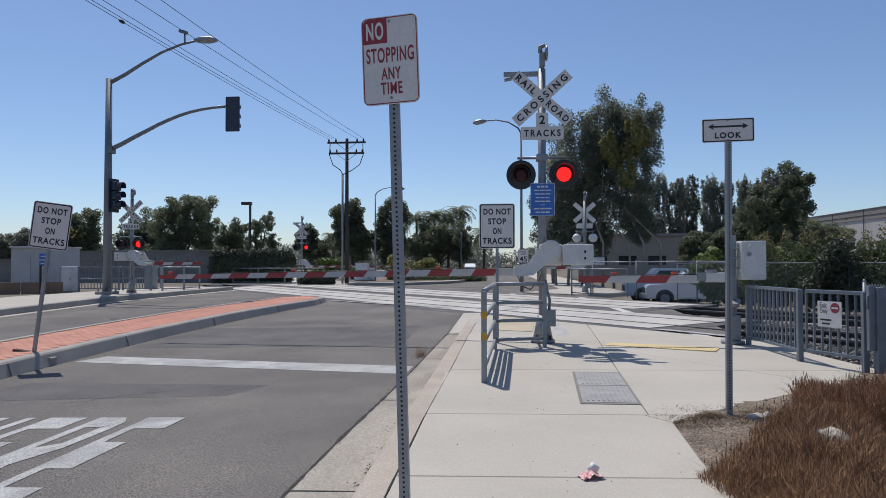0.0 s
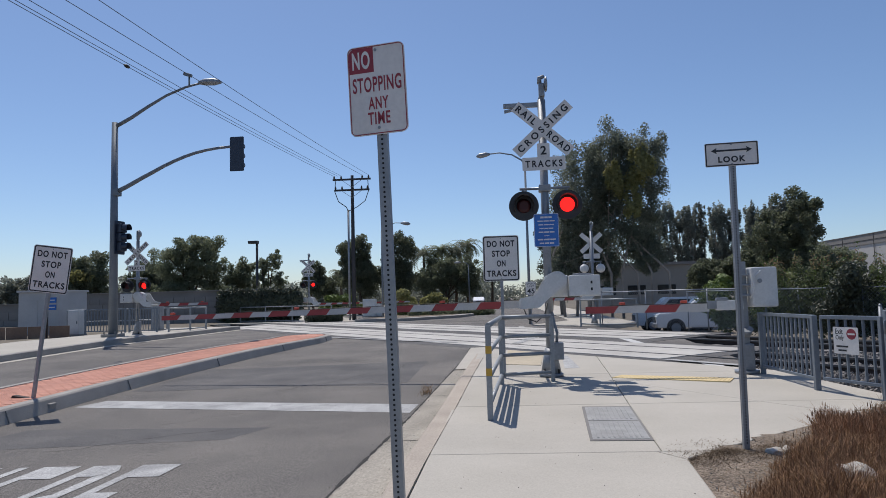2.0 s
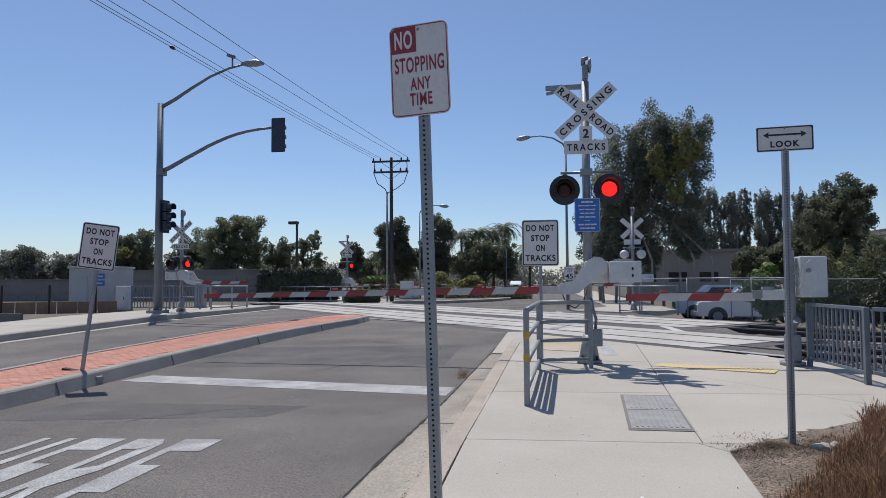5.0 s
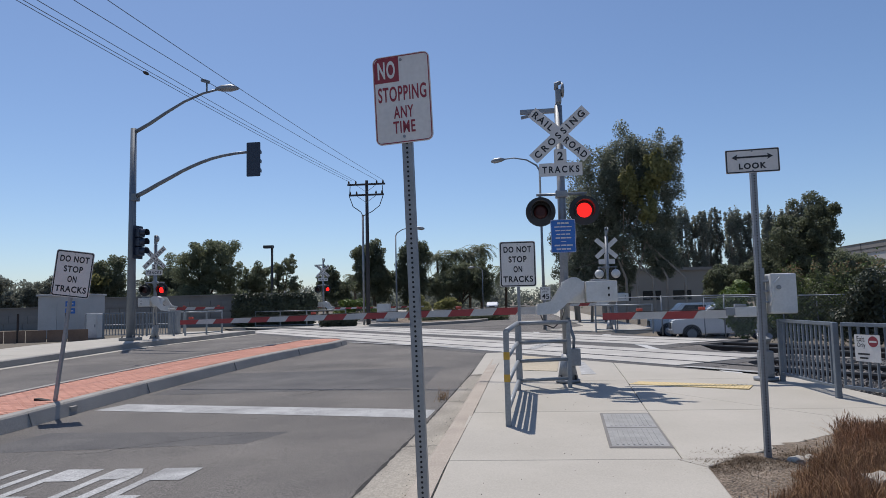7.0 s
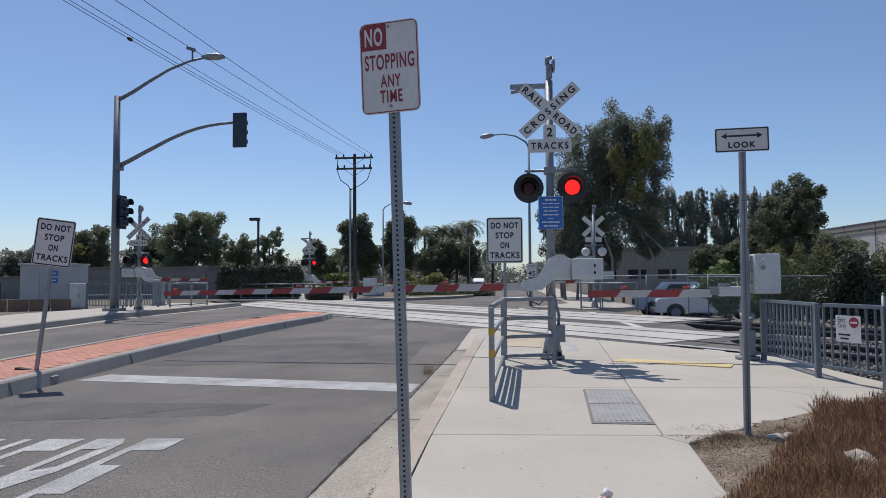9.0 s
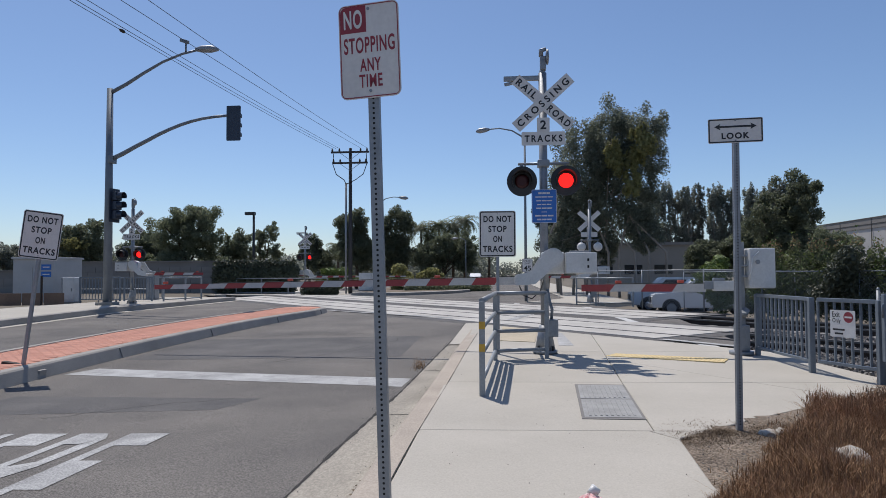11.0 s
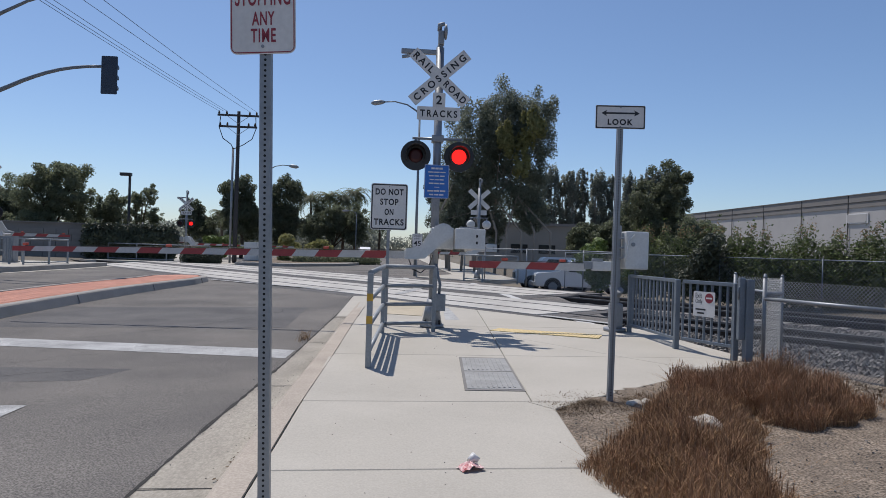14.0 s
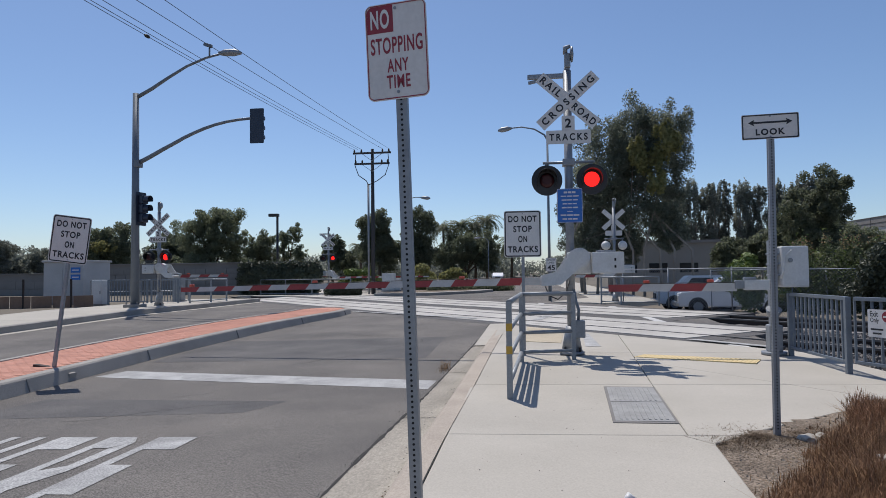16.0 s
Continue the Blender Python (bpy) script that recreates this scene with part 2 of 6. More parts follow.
def box(bm, c, s, m=None, bevel=0.0):
    mat = Matrix.Translation(c) @ (m or Matrix()) @ Matrix.Diagonal((*s, 1))
    made = bmesh.ops.create_cube(bm, size=1, matrix=mat)
    if bevel:
        edges = {e for v in made["verts"] for e in v.link_edges}
        bmesh.ops.bevel(bm, geom=list(edges), offset=bevel, segments=2, profile=0.6, affect="EDGES", clamp_overlap=True)
    return bm


def tube(bm, points, radii, n=10, cap=True):
    """A round bar along points; radii is one number or one for each point."""
    pts = [Vector(p) for p in points]
    if not isinstance(radii, (list, tuple)):
        radii = [radii] * len(pts)
    rings = []
    side = None
    for i, p in enumerate(pts):
        way = (pts[min(i + 1, len(pts) - 1)] - pts[max(i - 1, 0)]).normalized()
        if side is None:
            side = way.orthogonal().normalized()
        side = (side - way * side.dot(way)).normalized()
        other = way.cross(side)
        rings.append([bm.verts.new(p + (side * math.cos(a) + other * math.sin(a)) * radii[i]) for a in (2 * math.pi * k / n for k in range(n))])
    for r0, r1 in zip(rings, rings[1:]):
        for k in range(n):
            f = bm.faces.new((r0[k], r0[(k + 1) % n], r1[(k + 1) % n], r1[k]))
            f.smooth = True
    if cap:
        bm.faces.new(rings[0][::-1])
        bm.faces.new(rings[-1])
    return bm


def prism(bm, outline, z0, z1, m=None):
    """An outline in x, y, raised from z0 to z1."""
    m = m or Matrix()
    lo = [bm.verts.new(m @ Vector((x, y, z0))) for x, y in outline]
    hi = [bm.verts.new(m @ Vector((x, y, z1))) for x, y in outline]
    k = len(outline)
    bm.faces.new(lo[::-1])
    bm.faces.new(hi)
    for i in range(k):
        bm.faces.new((lo[i], lo[(i + 1) % k], hi[(i + 1) % k], hi[i]))
    return bm


def rounded(w, h, r, n=5):
    out = []
    for cx, cy, a0 in ((w / 2 - r, h / 2 - r, 0), (-w / 2 + r, h / 2 - r, 90), (-w / 2 + r, -h / 2 + r, 180), (w / 2 - r, -h / 2 + r, 270)):
        for k in range(n + 1):
            a = radians(a0 + 90 * k / n)
            out.append((cx + r * math.cos(a), cy + r * math.sin(a)))
    return out


UPRIGHT = Matrix.Rotation(radians(90), 4, "X")  # x, y of a plate become x, z; its face looks to -y


def part(name, bm, mat, parent=None, label="", m=None):
    me = bpy.data.meshes.new(name)
    bmesh.ops.recalc_face_normals(bm, faces=bm.faces[:])
    bm.to_mesh(me)
    bm.free()
    me.materials.append(M[mat])
    ob = new(name, me)
    if parent:
        ob.parent = parent
    if m:
        ob.matrix_basis = m
    if label:
        ob["label"] = label
    return ob


def raw(name, verts, faces, mat, parent=None, smooth=False):
    me = bpy.data.meshes.new(name)
    me.from_pydata(verts, [], faces)
    me.materials.append(M[mat])
    if smooth:
        me.polygons.foreach_set("use_smooth", [True] * len(me.polygons))
    ob = new(name, me)
    if parent:
        ob.parent = parent
    return ob


def thing(name, label, category, group="", m=None, kind=""):
    ob = new(name)
    ob.empty_display_size = 0.2
    if m:
        ob.matrix_basis = m
    return tagged(ob, label, category, group, kind)


def text(body, width, height, mat, parent, m, name="lettering", bold=0.0, label="", spacing=1.0):
    """Letters fitted into width x height, centred, in the x, z plane of m."""
    cu = bpy.data.curves.new(name, "FONT")
    cu.body, cu.align_x, cu.extrude, cu.offset = body, "CENTER", 0.0, bold
    cu.space_character = spacing
    tmp = bpy.data.objects.new("tmp", cu)
    scene.collection.objects.link(tmp)
    bpy.context.view_layer.update()
    me = bpy.data.meshes.new_from_object(tmp.evaluated_get(bpy.context.evaluated_depsgraph_get()))
    bpy.data.objects.remove(tmp)
    xs = [v.co.x for v in me.vertices]
    ys = [v.co.y for v in me.vertices]
    cx, cy, w, h = (min(xs) + max(xs)) / 2, (min(ys) + max(ys)) / 2, max(xs) - min(xs), max(ys) - min(ys)
    for v in me.vertices:
        v.co = ((v.co.x - cx) / w * width, (v.co.y - cy) / h * height, 0)
    me.name = name
    me.materials.clear()
    me.materials.append(M[mat])
    ob = new(name, me)
    ob.parent = parent
    ob.matrix_basis = m @ UPRIGHT
    if label:
        ob["label"] = label
    return ob


def at(x, y, z):
    return Matrix.Translation((x, y, z))


def lerp(a, b, t):
    return a + (b - a) * t


def clamp(v, a=0.0, b=1.0):
    return max(a, min(b, v))


# ---- ground levels ----
def road_z(x, y):
    t = clamp((y - 9) / min(14, (11 - 0.768 * x) / 0.64 - 10.3)) if x < 3 else 1.0
    return lerp(-0.12 - 0.02 * clamp(-1.4 - x, 0, 6), 0.07, t)


def walk_z(y):
    return lerp(0.04, 0.09, clamp((y - 8.5) / 3.5))


N_TRACK = Vector((0.768, 0.64, 0))  # across the tracks
U_TRACK = Vector((-0.64, 0.768, 0))  # along the tracks, away to the left


def on_track(d, s, z=0.0):
    return N_TRACK * d + U_TRACK * s + Vector((0, 0, z))


# ---- large structure ----
def grid_mesh(name, xs, ys, zf, mat, label, kind="structure"):
    verts = [(x, y, zf(x, y)) for y in ys for x in xs]
    w = len(xs)
    faces = [(j * w + i, j * w + i + 1, (j + 1) * w + i + 1, (j + 1) * w + i) for j in range(len(ys) - 1) for i in range(w - 1)]
    return tagged(raw(name, verts, faces, mat, None, True), label, name, "", kind)


def span(a, b, n):
    return [a + (b - a) * k / n for k in range(n + 1)]


def ground_z(x, y):
    inner = clamp((x + 19.5) / 2) * clamp((14 - x) / 4) * clamp((58 - y) / 6) * clamp((y + 60) / 10)
    yard = clamp((x - 2) / 3) * clamp((30 - x) / 6) * clamp((y - 31) / 3) * clamp((56 - y) / 6)
    return lerp(0.02, -0.45, inner) - 0.37 * yard * (1 if inner > 0.5 else 2.0) + (0.10 if x < -17.4 and 5 < y < 60 else 0.0) * clamp((-17.4 - x) / 2)


wide = [-2500, -900, -300, -120, -60, -40, -30]
grid_mesh("ground", wide + span(-24, 20, 44) + [30, 45, 70, 120, 300, 900, 2500],
          [-2500, -600, -150, -60, -40] + span(-30, 66, 48) + [80, 110, 160, 260, 500, 1200, 3500], ground_z, "field", "dry bare ground reaching to the horizon")

# the road: two halves of worn asphalt as one sheet
ROAD_R = -1.42
grid_mesh("road", span(-15.4, -0.80, 20), [-60, -40, -25, -15, -8] + span(-4, 30, 34) + [40, 50, 58, 62], road_z, "asphalt", "worn grey asphalt road with patches and cracks")
far_road = bm_new()
for x0, x1, y0, y1 in ((-2.6, 3.2, 46, 420), (-14.9, -8.6, 60, 420)):
    f = far_road.faces.new([far_road.verts.new((x, y, 0.074)) for x, y in ((x0, y0), (x1, y0), (x1 + 0.0, y1), (x0, y1))])
tagged(part("road_far", far_road, "asphalt"), "grey asphalt road running on beyond the tracks", "road", "", "structure")
apron = bm_new()
apron.faces.new([apron.verts.new((x, y, 0.0645)) for x, y in ((ROAD_R - 0.1, 19.5), (3.9, 13.0), (4.6, 13.2), (5.4, 23), (3.6, 30), (3.6, 60), (ROAD_R - 0.1, 60))])
tagged(part("road_apron", apron, "asphalt"), "grey asphalt strip beside the crossing panels", "road", "", "structure")


def strip(name, profile, ys, mat, label, xline, category):
    """A profile in (x, z) drawn along the road; xline(y) shifts it, z follows the levels given."""
    verts, faces = [], []
    k = len(profile)
    for y in ys:
        for dx, zf in profile:
            verts.append((xline(y) + (dx(y) if callable(dx) else dx), y, zf(y)))
    for j in range(len(ys) - 1):
        for i in range(k - 1):
            faces.append((j * k + i, j * k + i + 1, (j + 1) * k + i + 1, (j + 1) * k + i))
    return tagged(raw(name, verts, faces, mat), label, category, "", "structure")


edge_y = [-30, -12, -4, 0, 2, 4] + span(5, 18.2, 26)


def ramp(y):
    """How far the kerb is let down towards the tracks."""
    return clamp((y - 15.0) / 2.5)


def low(y):
    return road_z(ROAD_R, y)


def walk_edge(y):
    return lerp(walk_z(y), low(y) + 0.02, ramp(y))


def curb_x(y):
    return ROAD_R + 0.02 * clamp((y - 6) / 12, 0, 1) * 12 * 0.9


def pan_edge(y):
    """How far the road edge of the gutter pan drifts towards the kerb."""
    return 0.0255 * clamp((y - 1.8) / 12.2) * 12.2 - 0.012


strip("gutter", [(lambda y: pan_edge(y) - 0.005, lambda y: low(y) - 0.06), (pan_edge, lambda y: low(y) + 0.006), (0.4, lambda y: low(y) + 0.010), (0.55, lambda y: low(y) + 0.012), (0.565, lambda y: low(y) - 0.05)],
      edge_y, "gutter", "stained pale concrete gutter pan along the road", curb_x, "gutter")
strip("kerb", [(0.556, lambda y: low(y) - 0.05), (0.56, lambda y: low(y) + 0.008), (0.585, lambda y: lerp(low(y) + 0.02, walk_edge(y), 0.75)), (0.62, lambda y: walk_edge(y) - 0.008),
               (0.65, lambda y: walk_edge(y)), (0.80, lambda y: walk_edge(y) + 0.003), (0.803, lambda y: walk_edge(y) - 0.05)],
      edge_y, "kerb_warm", "rounded concrete kerb beside the pavement", curb_x, "kerb")


def seam(name, dx, width, lift, parent, zf):
    verts, faces = [], []
    ys = [-30, -12, -4] + span(0, 18.2, 200)
    for y in ys:
        ww = width * random.uniform(0.35, 1.0) * (1.25 + 1.1 * noise.noise(Vector((width * 90, y * 0.9, 4))))
        xc = curb_x(y) + (dx(y) if callable(dx) else dx)
        verts += [(xc - ww / 2, y, zf(y) + lift), (xc + ww / 2, y, zf(y) + lift)]
    for j in range(len(ys) - 1):
        faces.append((2 * j, 2 * j + 1, 2 * j + 3, 2 * j + 2))
    return raw(name, verts, faces, "rubber", parent)


strip("kerb_ramp", [(pan_edge, lambda y: low(y) - 0.05), (lambda y: pan_edge(y) + 0.03, lambda y: low(y) + 0.019), (0.56, lambda y: low(y) + 0.024), (0.80, lambda y: walk_edge(y) + 0.010), (0.802, lambda y: walk_edge(y) - 0.05)],
      [13.7, 14.2] + span(14.7, 18.2, 7), "concrete", "clean pale concrete ramp where the kerb is let down", curb_x, "kerb ramp")
kerb_joints = thing("kerb_joints", "dark dirty joints along kerb and gutter", "joint", kind="structure")
seam("joint", 0.803, 0.007, 0.0045, kerb_joints, walk_edge)
seam("joint", 0.556, 0.036, 0.016, kerb_joints, low)
seam("joint", pan_edge, 0.030, 0.009, kerb_joints, low)
for y in (4.52, 7.55, 10.6, 13.6):
    jm = bm_new()
    jm.faces.new([jm.verts.new((curb_x(y) + a, y + b, low(y) + 0.0135)) for a, b in ((pan_edge(y), 0), (0.54, 0.02), (0.54, 0.034), (pan_edge(y), 0.016))])
    part("joint", jm, "rubber", kerb_joints)


def clip(poly, a, b, c):
    """The part of a convex or simple outline where a*x + b*y <= c."""
    out = []
    for i, p in enumerate(poly):
        q = poly[(i + 1) % len(poly)]
        dp, dq = a * p[0] + b * p[1] - c, a * q[0] + b * q[1] - c
        if dp <= 0:
            out.append(p)
        if dp * dq < 0:
            t = dp / (dp - dq)
            out.append((p[0] + (q[0] - p[0]) * t, p[1] + (q[1] - p[1]) * t))
    return out


def slab(poly, parent, name="slab", mat="concrete", zf=walk_z, thick=0.12):
    me = bpy.data.meshes.new(name)
    k = len(poly)
    cx, cy = sum(p[0] for p in poly) / k, sum(p[1] for p in poly) / k
    inner = []
    for x, y in poly:
        d = math.hypot(x - cx, y - cy)
        inner.append((x + (cx - x) / d * 0.014, y + (cy - y) / d * 0.014))
    verts = [(x, y, zf(y) - thick) for x, y in poly] + [(x, y, zf(y) - 0.008) for x, y in poly] + [(x, y, zf(y)) for x, y in inner]
    faces = [tuple(range(2 * k, 3 * k))]
    for r in (0, k):
        faces += [(r + i, r + (i + 1) % k, r + k + (i + 1) % k, r + k + i) for i in range(k)]
    me.from_pydata(verts, [], faces)
    me.materials.append(M[mat])
    ob = new(name, me)
    ob.parent = parent
    return ob


# ---- median: kerb ring with a brick bed ----
MED_R, MED_L = -7.08, -9.10


def med_shift(y):
    """How far the median swings to the right towards the tracks."""
    return 0.009 * clamp(y - 11, 0, 11) ** 2




def med_top(y):
    return road_z(MED_R + med_shift(y), y) + 0.215 - 0.045 * clamp((y - 18) / 6)


med = thing("median", "raised median with grey kerb and red brick paving", "median", kind="structure")
my = [-30, -10, 0, 5] + span(7, 24.6, 40)
for side, x0, sg in (("kerb_edge", MED_R, -1), ("kerb_edge", MED_L, 1)):
    verts, faces = [], []
    prof = ((0.0, -0.32), (0.0, -0.21), (0.065, -0.025), (0.09, 0.0), (0.25, 0.004), (0.255, -0.06))
    for y in my:
        nose = 0.70 * clamp((y - 23.2) / 1.4) ** 2
        for dx, dz in prof:
            verts.append((x0 + med_shift(y) + sg * (dx + nose), y, med_top(y) + dz))
    k = len(prof)
    for j in range(len(my) - 1):
        for i in range(k - 1):
            faces.append((j * k + i, j * k + i + 1, (j + 1) * k + i + 1, (j + 1) * k + i))
    raw(side, verts, faces, "kerb", med)
nb = bm_new()
NS = med_shift(24.6)
prism(nb, [(MED_R + NS - 0.69, 24.4), (MED_R + NS - 0.74, 24.7), (MED_R + NS - 0.96, 24.82), (MED_L + NS + 0.74, 24.7), (MED_L + NS + 0.69, 24.4)], -0.2, med_top(24.6) + 0.002)
part("kerb_edge", nb, "kerb", med)
bed = bm_new()
for a, b in zip(my, my[1:]):
    nose0, nose1 = (0.70 * clamp((y - 23.2) / 1.4) ** 2 for y in (a, b))
    s0, s1 = med_shift(a), med_shift(b)
    bed.faces.new([bed.verts.new((x, y, med_top(y) - 0.014)) for x, y in ((MED_R + s0 - 0.25 - nose0, a), (MED_L + s0 + 0.25 + nose0, a), (MED_L + s1 + 0.25 + nose1, b), (MED_R + s1 - 0.25 - nose1, b))])
part("mortar_bed", bed, "brick", med, "dusty red mortar bed")
for y in (9.4, 12.5, 16.0, 19.5, 22.6):
    jb = bm_new()
    box(jb, (MED_R + med_shift(y) - 0.026, y, med_top(y) - 0.115), (0.02, 0.008, 0.19), Matrix.Rotation(radians(-19), 4, "Y"))
    part("joint", jb, "wall_grey", med)

# ---- left pavement ----
LEFT_X = -14.05


def left_top(y):
    return road_z(-15, y) + 0.20


def left_x(y):
    return LEFT_X + 0.35 * clamp((y - 16) / 11)


ly = [-30, -5] + span(6, 34, 28)
strip("gutter_left", [(0.30, lambda y: road_z(-14, y) + 0.008), (0.0, lambda y: road_z(-14, y) + 0.012), (-0.01, lambda y: road_z(-14, y) - 0.05)], ly, "concrete", "pale concrete gutter along the far kerb", left_x, "gutter")
strip("kerb_left", [(0.0, lambda y: left_top(y) - 0.3), (-0.02, lambda y: left_top(y) - 0.02), (-0.05, lambda y: left_top(y)), (-0.18, lambda y: left_top(y) + 0.003)], ly, "kerb", "grey concrete kerb of the far pavement", left_x, "kerb")
lp = thing("pavement_left", "pale concrete pavement across the road", "pavement", kind="structure")
for a, b in zip(span(2, 33.5, 15), span(2, 33.5, 15)[1:]):
    b -= 0.012
    wl = 3.6
    slab([(left_x(a) - wl, a), (left_x(a) - 0.19, a), (left_x(b) - 0.19, b), (left_x(b) - wl, b)], lp, zf=lambda y: left_top(y) + 0.002)

# ---- tracks and crossing ----
panels = thing("crossing_surface", "concrete rail crossing panels between two tracks", "rail crossing", kind="structure")


def s_right(d):
    return (0.768 * d - (3.4 + (d - 11.6) * 0.26)) / 0.64


def s_left(d):
    return (0.768 * d + 15.3) / 0.64


for d0, d1 in ((11.62, 12.485), (12.625, 13.92), (14.06, 14.9), (16.15, 17.015), (17.155, 18.47), (18.61, 19.5)):
    dm = (d0 + d1) / 2
    s = 8.97 if dm < 15.5 else 13.05
    while s < s_left(dm) - 0.1:
        e = min(s + 2.44, s_left(dm))
        pb = bm_new()
        poly = [on_track(d, q) for d, q in ((d0, s + 0.01), (d1, s + 0.01), (d1, e - 0.01), (d0, e - 0.01))]
        flat = [(p.x, p.y) for p in poly]
        s = e
        if len(flat) < 3:
            pb.free()
            continue
        prism(pb, flat, -0.1, 0.085 + random.uniform(-0.002, 0.002))
        part("panel", pb, "crossing", panels)
mid = bm_new()
for d0, d1, q0 in ((11.0, 15.5, 8.25), (15.5, 20.1, 12.3)):
    flat = [on_track(d, q) for d, q in ((d0, q0), (d1, q0 + 0.5), (d1, s_left(d1)), (d0, s_left(d0)))]
    prism(mid, [(p.x, p.y) for p in flat], -0.12, 0.0715)
part("asphalt_infill", mid, "asphalt_worn", panels)
# white edge lines of the footway across the tracks
lines = thing("footway_lines", "white edge lines of the footway over the tracks", "road marking", kind="structure")
for c, wd, d_first in ((3.85, 0.26, 11.0), (1.30, 0.24, 11.4)):
    for d0, d1, z in ((d_first, 11.61, 0.0755), (14.91, 16.14, 0.0755), (19.51, 20.05, 0.0755)):
        lb = bm_new()
        corner = []
        for d, w2 in ((d0, -wd / 2), (d0, wd / 2), (d1, wd / 2), (d1, -wd / 2)):
            y = (d - 0.768 * (c + w2 + 0.44)) / (0.64 - 0.768 * 0.034)
            corner.append((c + w2 - 0.034 * (y - 12.95), y))
        lb.faces.new([lb.verts.new((x, y, z)) for x, y in corner])
        part("paint", lb, "line_white", lines)


def rail_bar(d, s0, s1):
    ob = thing("rail", "worn steel rail with rusty web", "rail", "rails", kind="structure")
    web, head = bm_new(), bm_new()
    a, b = on_track(d, (s0 + s1) / 2), s1 - s0
    turn = Matrix.Rotation(math.atan2(U_TRACK.y, U_TRACK.x), 4, "Z")
    box(web, (a.x, a.y, 0.0), (b, 0.02, 0.12), turn)
    box(web, (a.x, a.y, -0.075), (b, 0.14, 0.025), turn)
    part("web", web, "rust", ob)
    box(head, (a.x, a.y, 0.07), (b, 0.07, 0.045), turn, 0.008)
    part("head", head, "rail_top", ob)


for d in (12.555, 13.99, 17.085, 18.54):
    rail_bar(d, -60, 120)

bal = thing("ballast_bed", "grey crushed stone ballast under the tracks", "ballast", kind="structure")
for s0, s1, nn in ((-45, 17, 80), (38, 110, 60)):
    ds, ss = span(8.9, 22.4, 30), span(s0, s1, nn)
    verts = []
    for s in ss:
        for d in ds:
            edge = clamp((d - 8.9) / 2.0) * clamp((22.4 - d) / 2.0)
            p = on_track(d, s)
            verts.append((p.x, p.y, -0.17 + 0.10 * edge + 0.035 * noise.noise(p * 1.7)))
    w = len(ds)
    raw("stone_layer", verts, [(j * w + i, j * w + i + 1, (j + 1) * w + i + 1, (j + 1) * w + i) for j in range(nn) for i in range(w - 1)], "ballast", bal)
sl = bm_new()
box(sl, (0, 0, 0), (2.6, 0.24, 0.16), None, 0.01)
first = None
for dc in (13.27, 17.81):
    for k in range(40):
        s = s_right(dc) - 0.5 - 0.6 * k
        p = on_track(dc, s, -0.13)
        m = Matrix.Translation(p) @ Matrix.Rotation(math.atan2(N_TRACK.y, N_TRACK.x), 4, "Z")
        if first is None:
            first = part("sleeper", sl, "wall_grey", bal, "weathered concrete sleeper", m)
        else:
            ob = new("sleeper", first.data)
            ob.parent, ob.matrix_basis = bal, m
rng = np.random.default_rng(4)
tet = np.array([(1, 1, 1), (1, -1, -1), (-1, 1, -1), (-1, -1, 1), (0.3, 0.2, 1.2), (-0.2, 0.4, -1.1)], float)
tf = [(0, 1, 4), (1, 3, 4), (3, 2, 4), (2, 0, 4), (0, 2, 5), (2, 3, 5), (3, 1, 5), (1, 0, 5)]
verts, faces = [], []
for k in range(11000):
    d = rng.uniform(8.6, 16.2)
    s = s_right(d) - 0.2 - abs(rng.normal(0, 5.5))
    p = on_track(d, s)
    z = -0.13 + 0.10 * clamp((d - 8.9) / 2)
    q = (tet * rng.uniform(0.014, 0.034, (1, 3)) * rng.uniform(0.7, 1.2, (6, 1))) @ np.array(Euler(rng.uniform(0, 6, 3)).to_matrix())
    faces += [tuple(i + len(verts) for i in t) for t in tf]
    verts += [(p.x + a, p.y + b, z + c) for a, b, c in q]
tagged(raw("ballast_stones", verts, faces, "stone"), "loose grey ballast stones", "stones", "", "stuff")

# ---- dirt verge beside the pavement ----
def verge_z(x, y):
    n = noise.noise(Vector((x * 0.9, y * 0.9, 0))) * 0.05 + noise.noise(Vector((x * 4, y * 4, 3))) * 0.018
    edge = clamp((x - 1.5) / 0.6)
    return walk_z(y) - 0.018 + edge * (0.023 + n)


vb = bm_new()
vb.faces.new([vb.verts.new((x, y, -0.02)) for x, y in ((1.35, -12), (9.5, -12), (6.2, 7.6), (5.0, 9.3), (1.45, 6.4))])
tagged(part("verge_subsoil", vb, "dirt"), "dry earth under the verge", "verge", "", "structure")
vx, vy = span(1.40, 9.5, 60), span(-8, 9.6, 110)
keep = {}
verts, faces = [], []
for j, y in enumerate(vy):
    for i, x in enumerate(vx):
        keep[i, j] = x * 0.768 + y * 0.64 < 9.8 and not (y > 6.1 and (y - 6.1) > (x - 1.5) * 0.87 + 0.1)
        verts.append((x, y, verge_z(x, y)))
w = len(vx)
for j in range(len(vy) - 1):
    for i in range(w - 1):
        if all(keep[q] for q in ((i, j), (i + 1, j), (i + 1, j + 1), (i, j + 1))):
            faces.append((j * w + i, j * w + i + 1, (j + 1) * w + i + 1, (j + 1) * w + i))
tagged(raw("verge", verts, faces, "dirt", None, True), "dry bare earth verge beside the pavement", "verge", "", "structure")

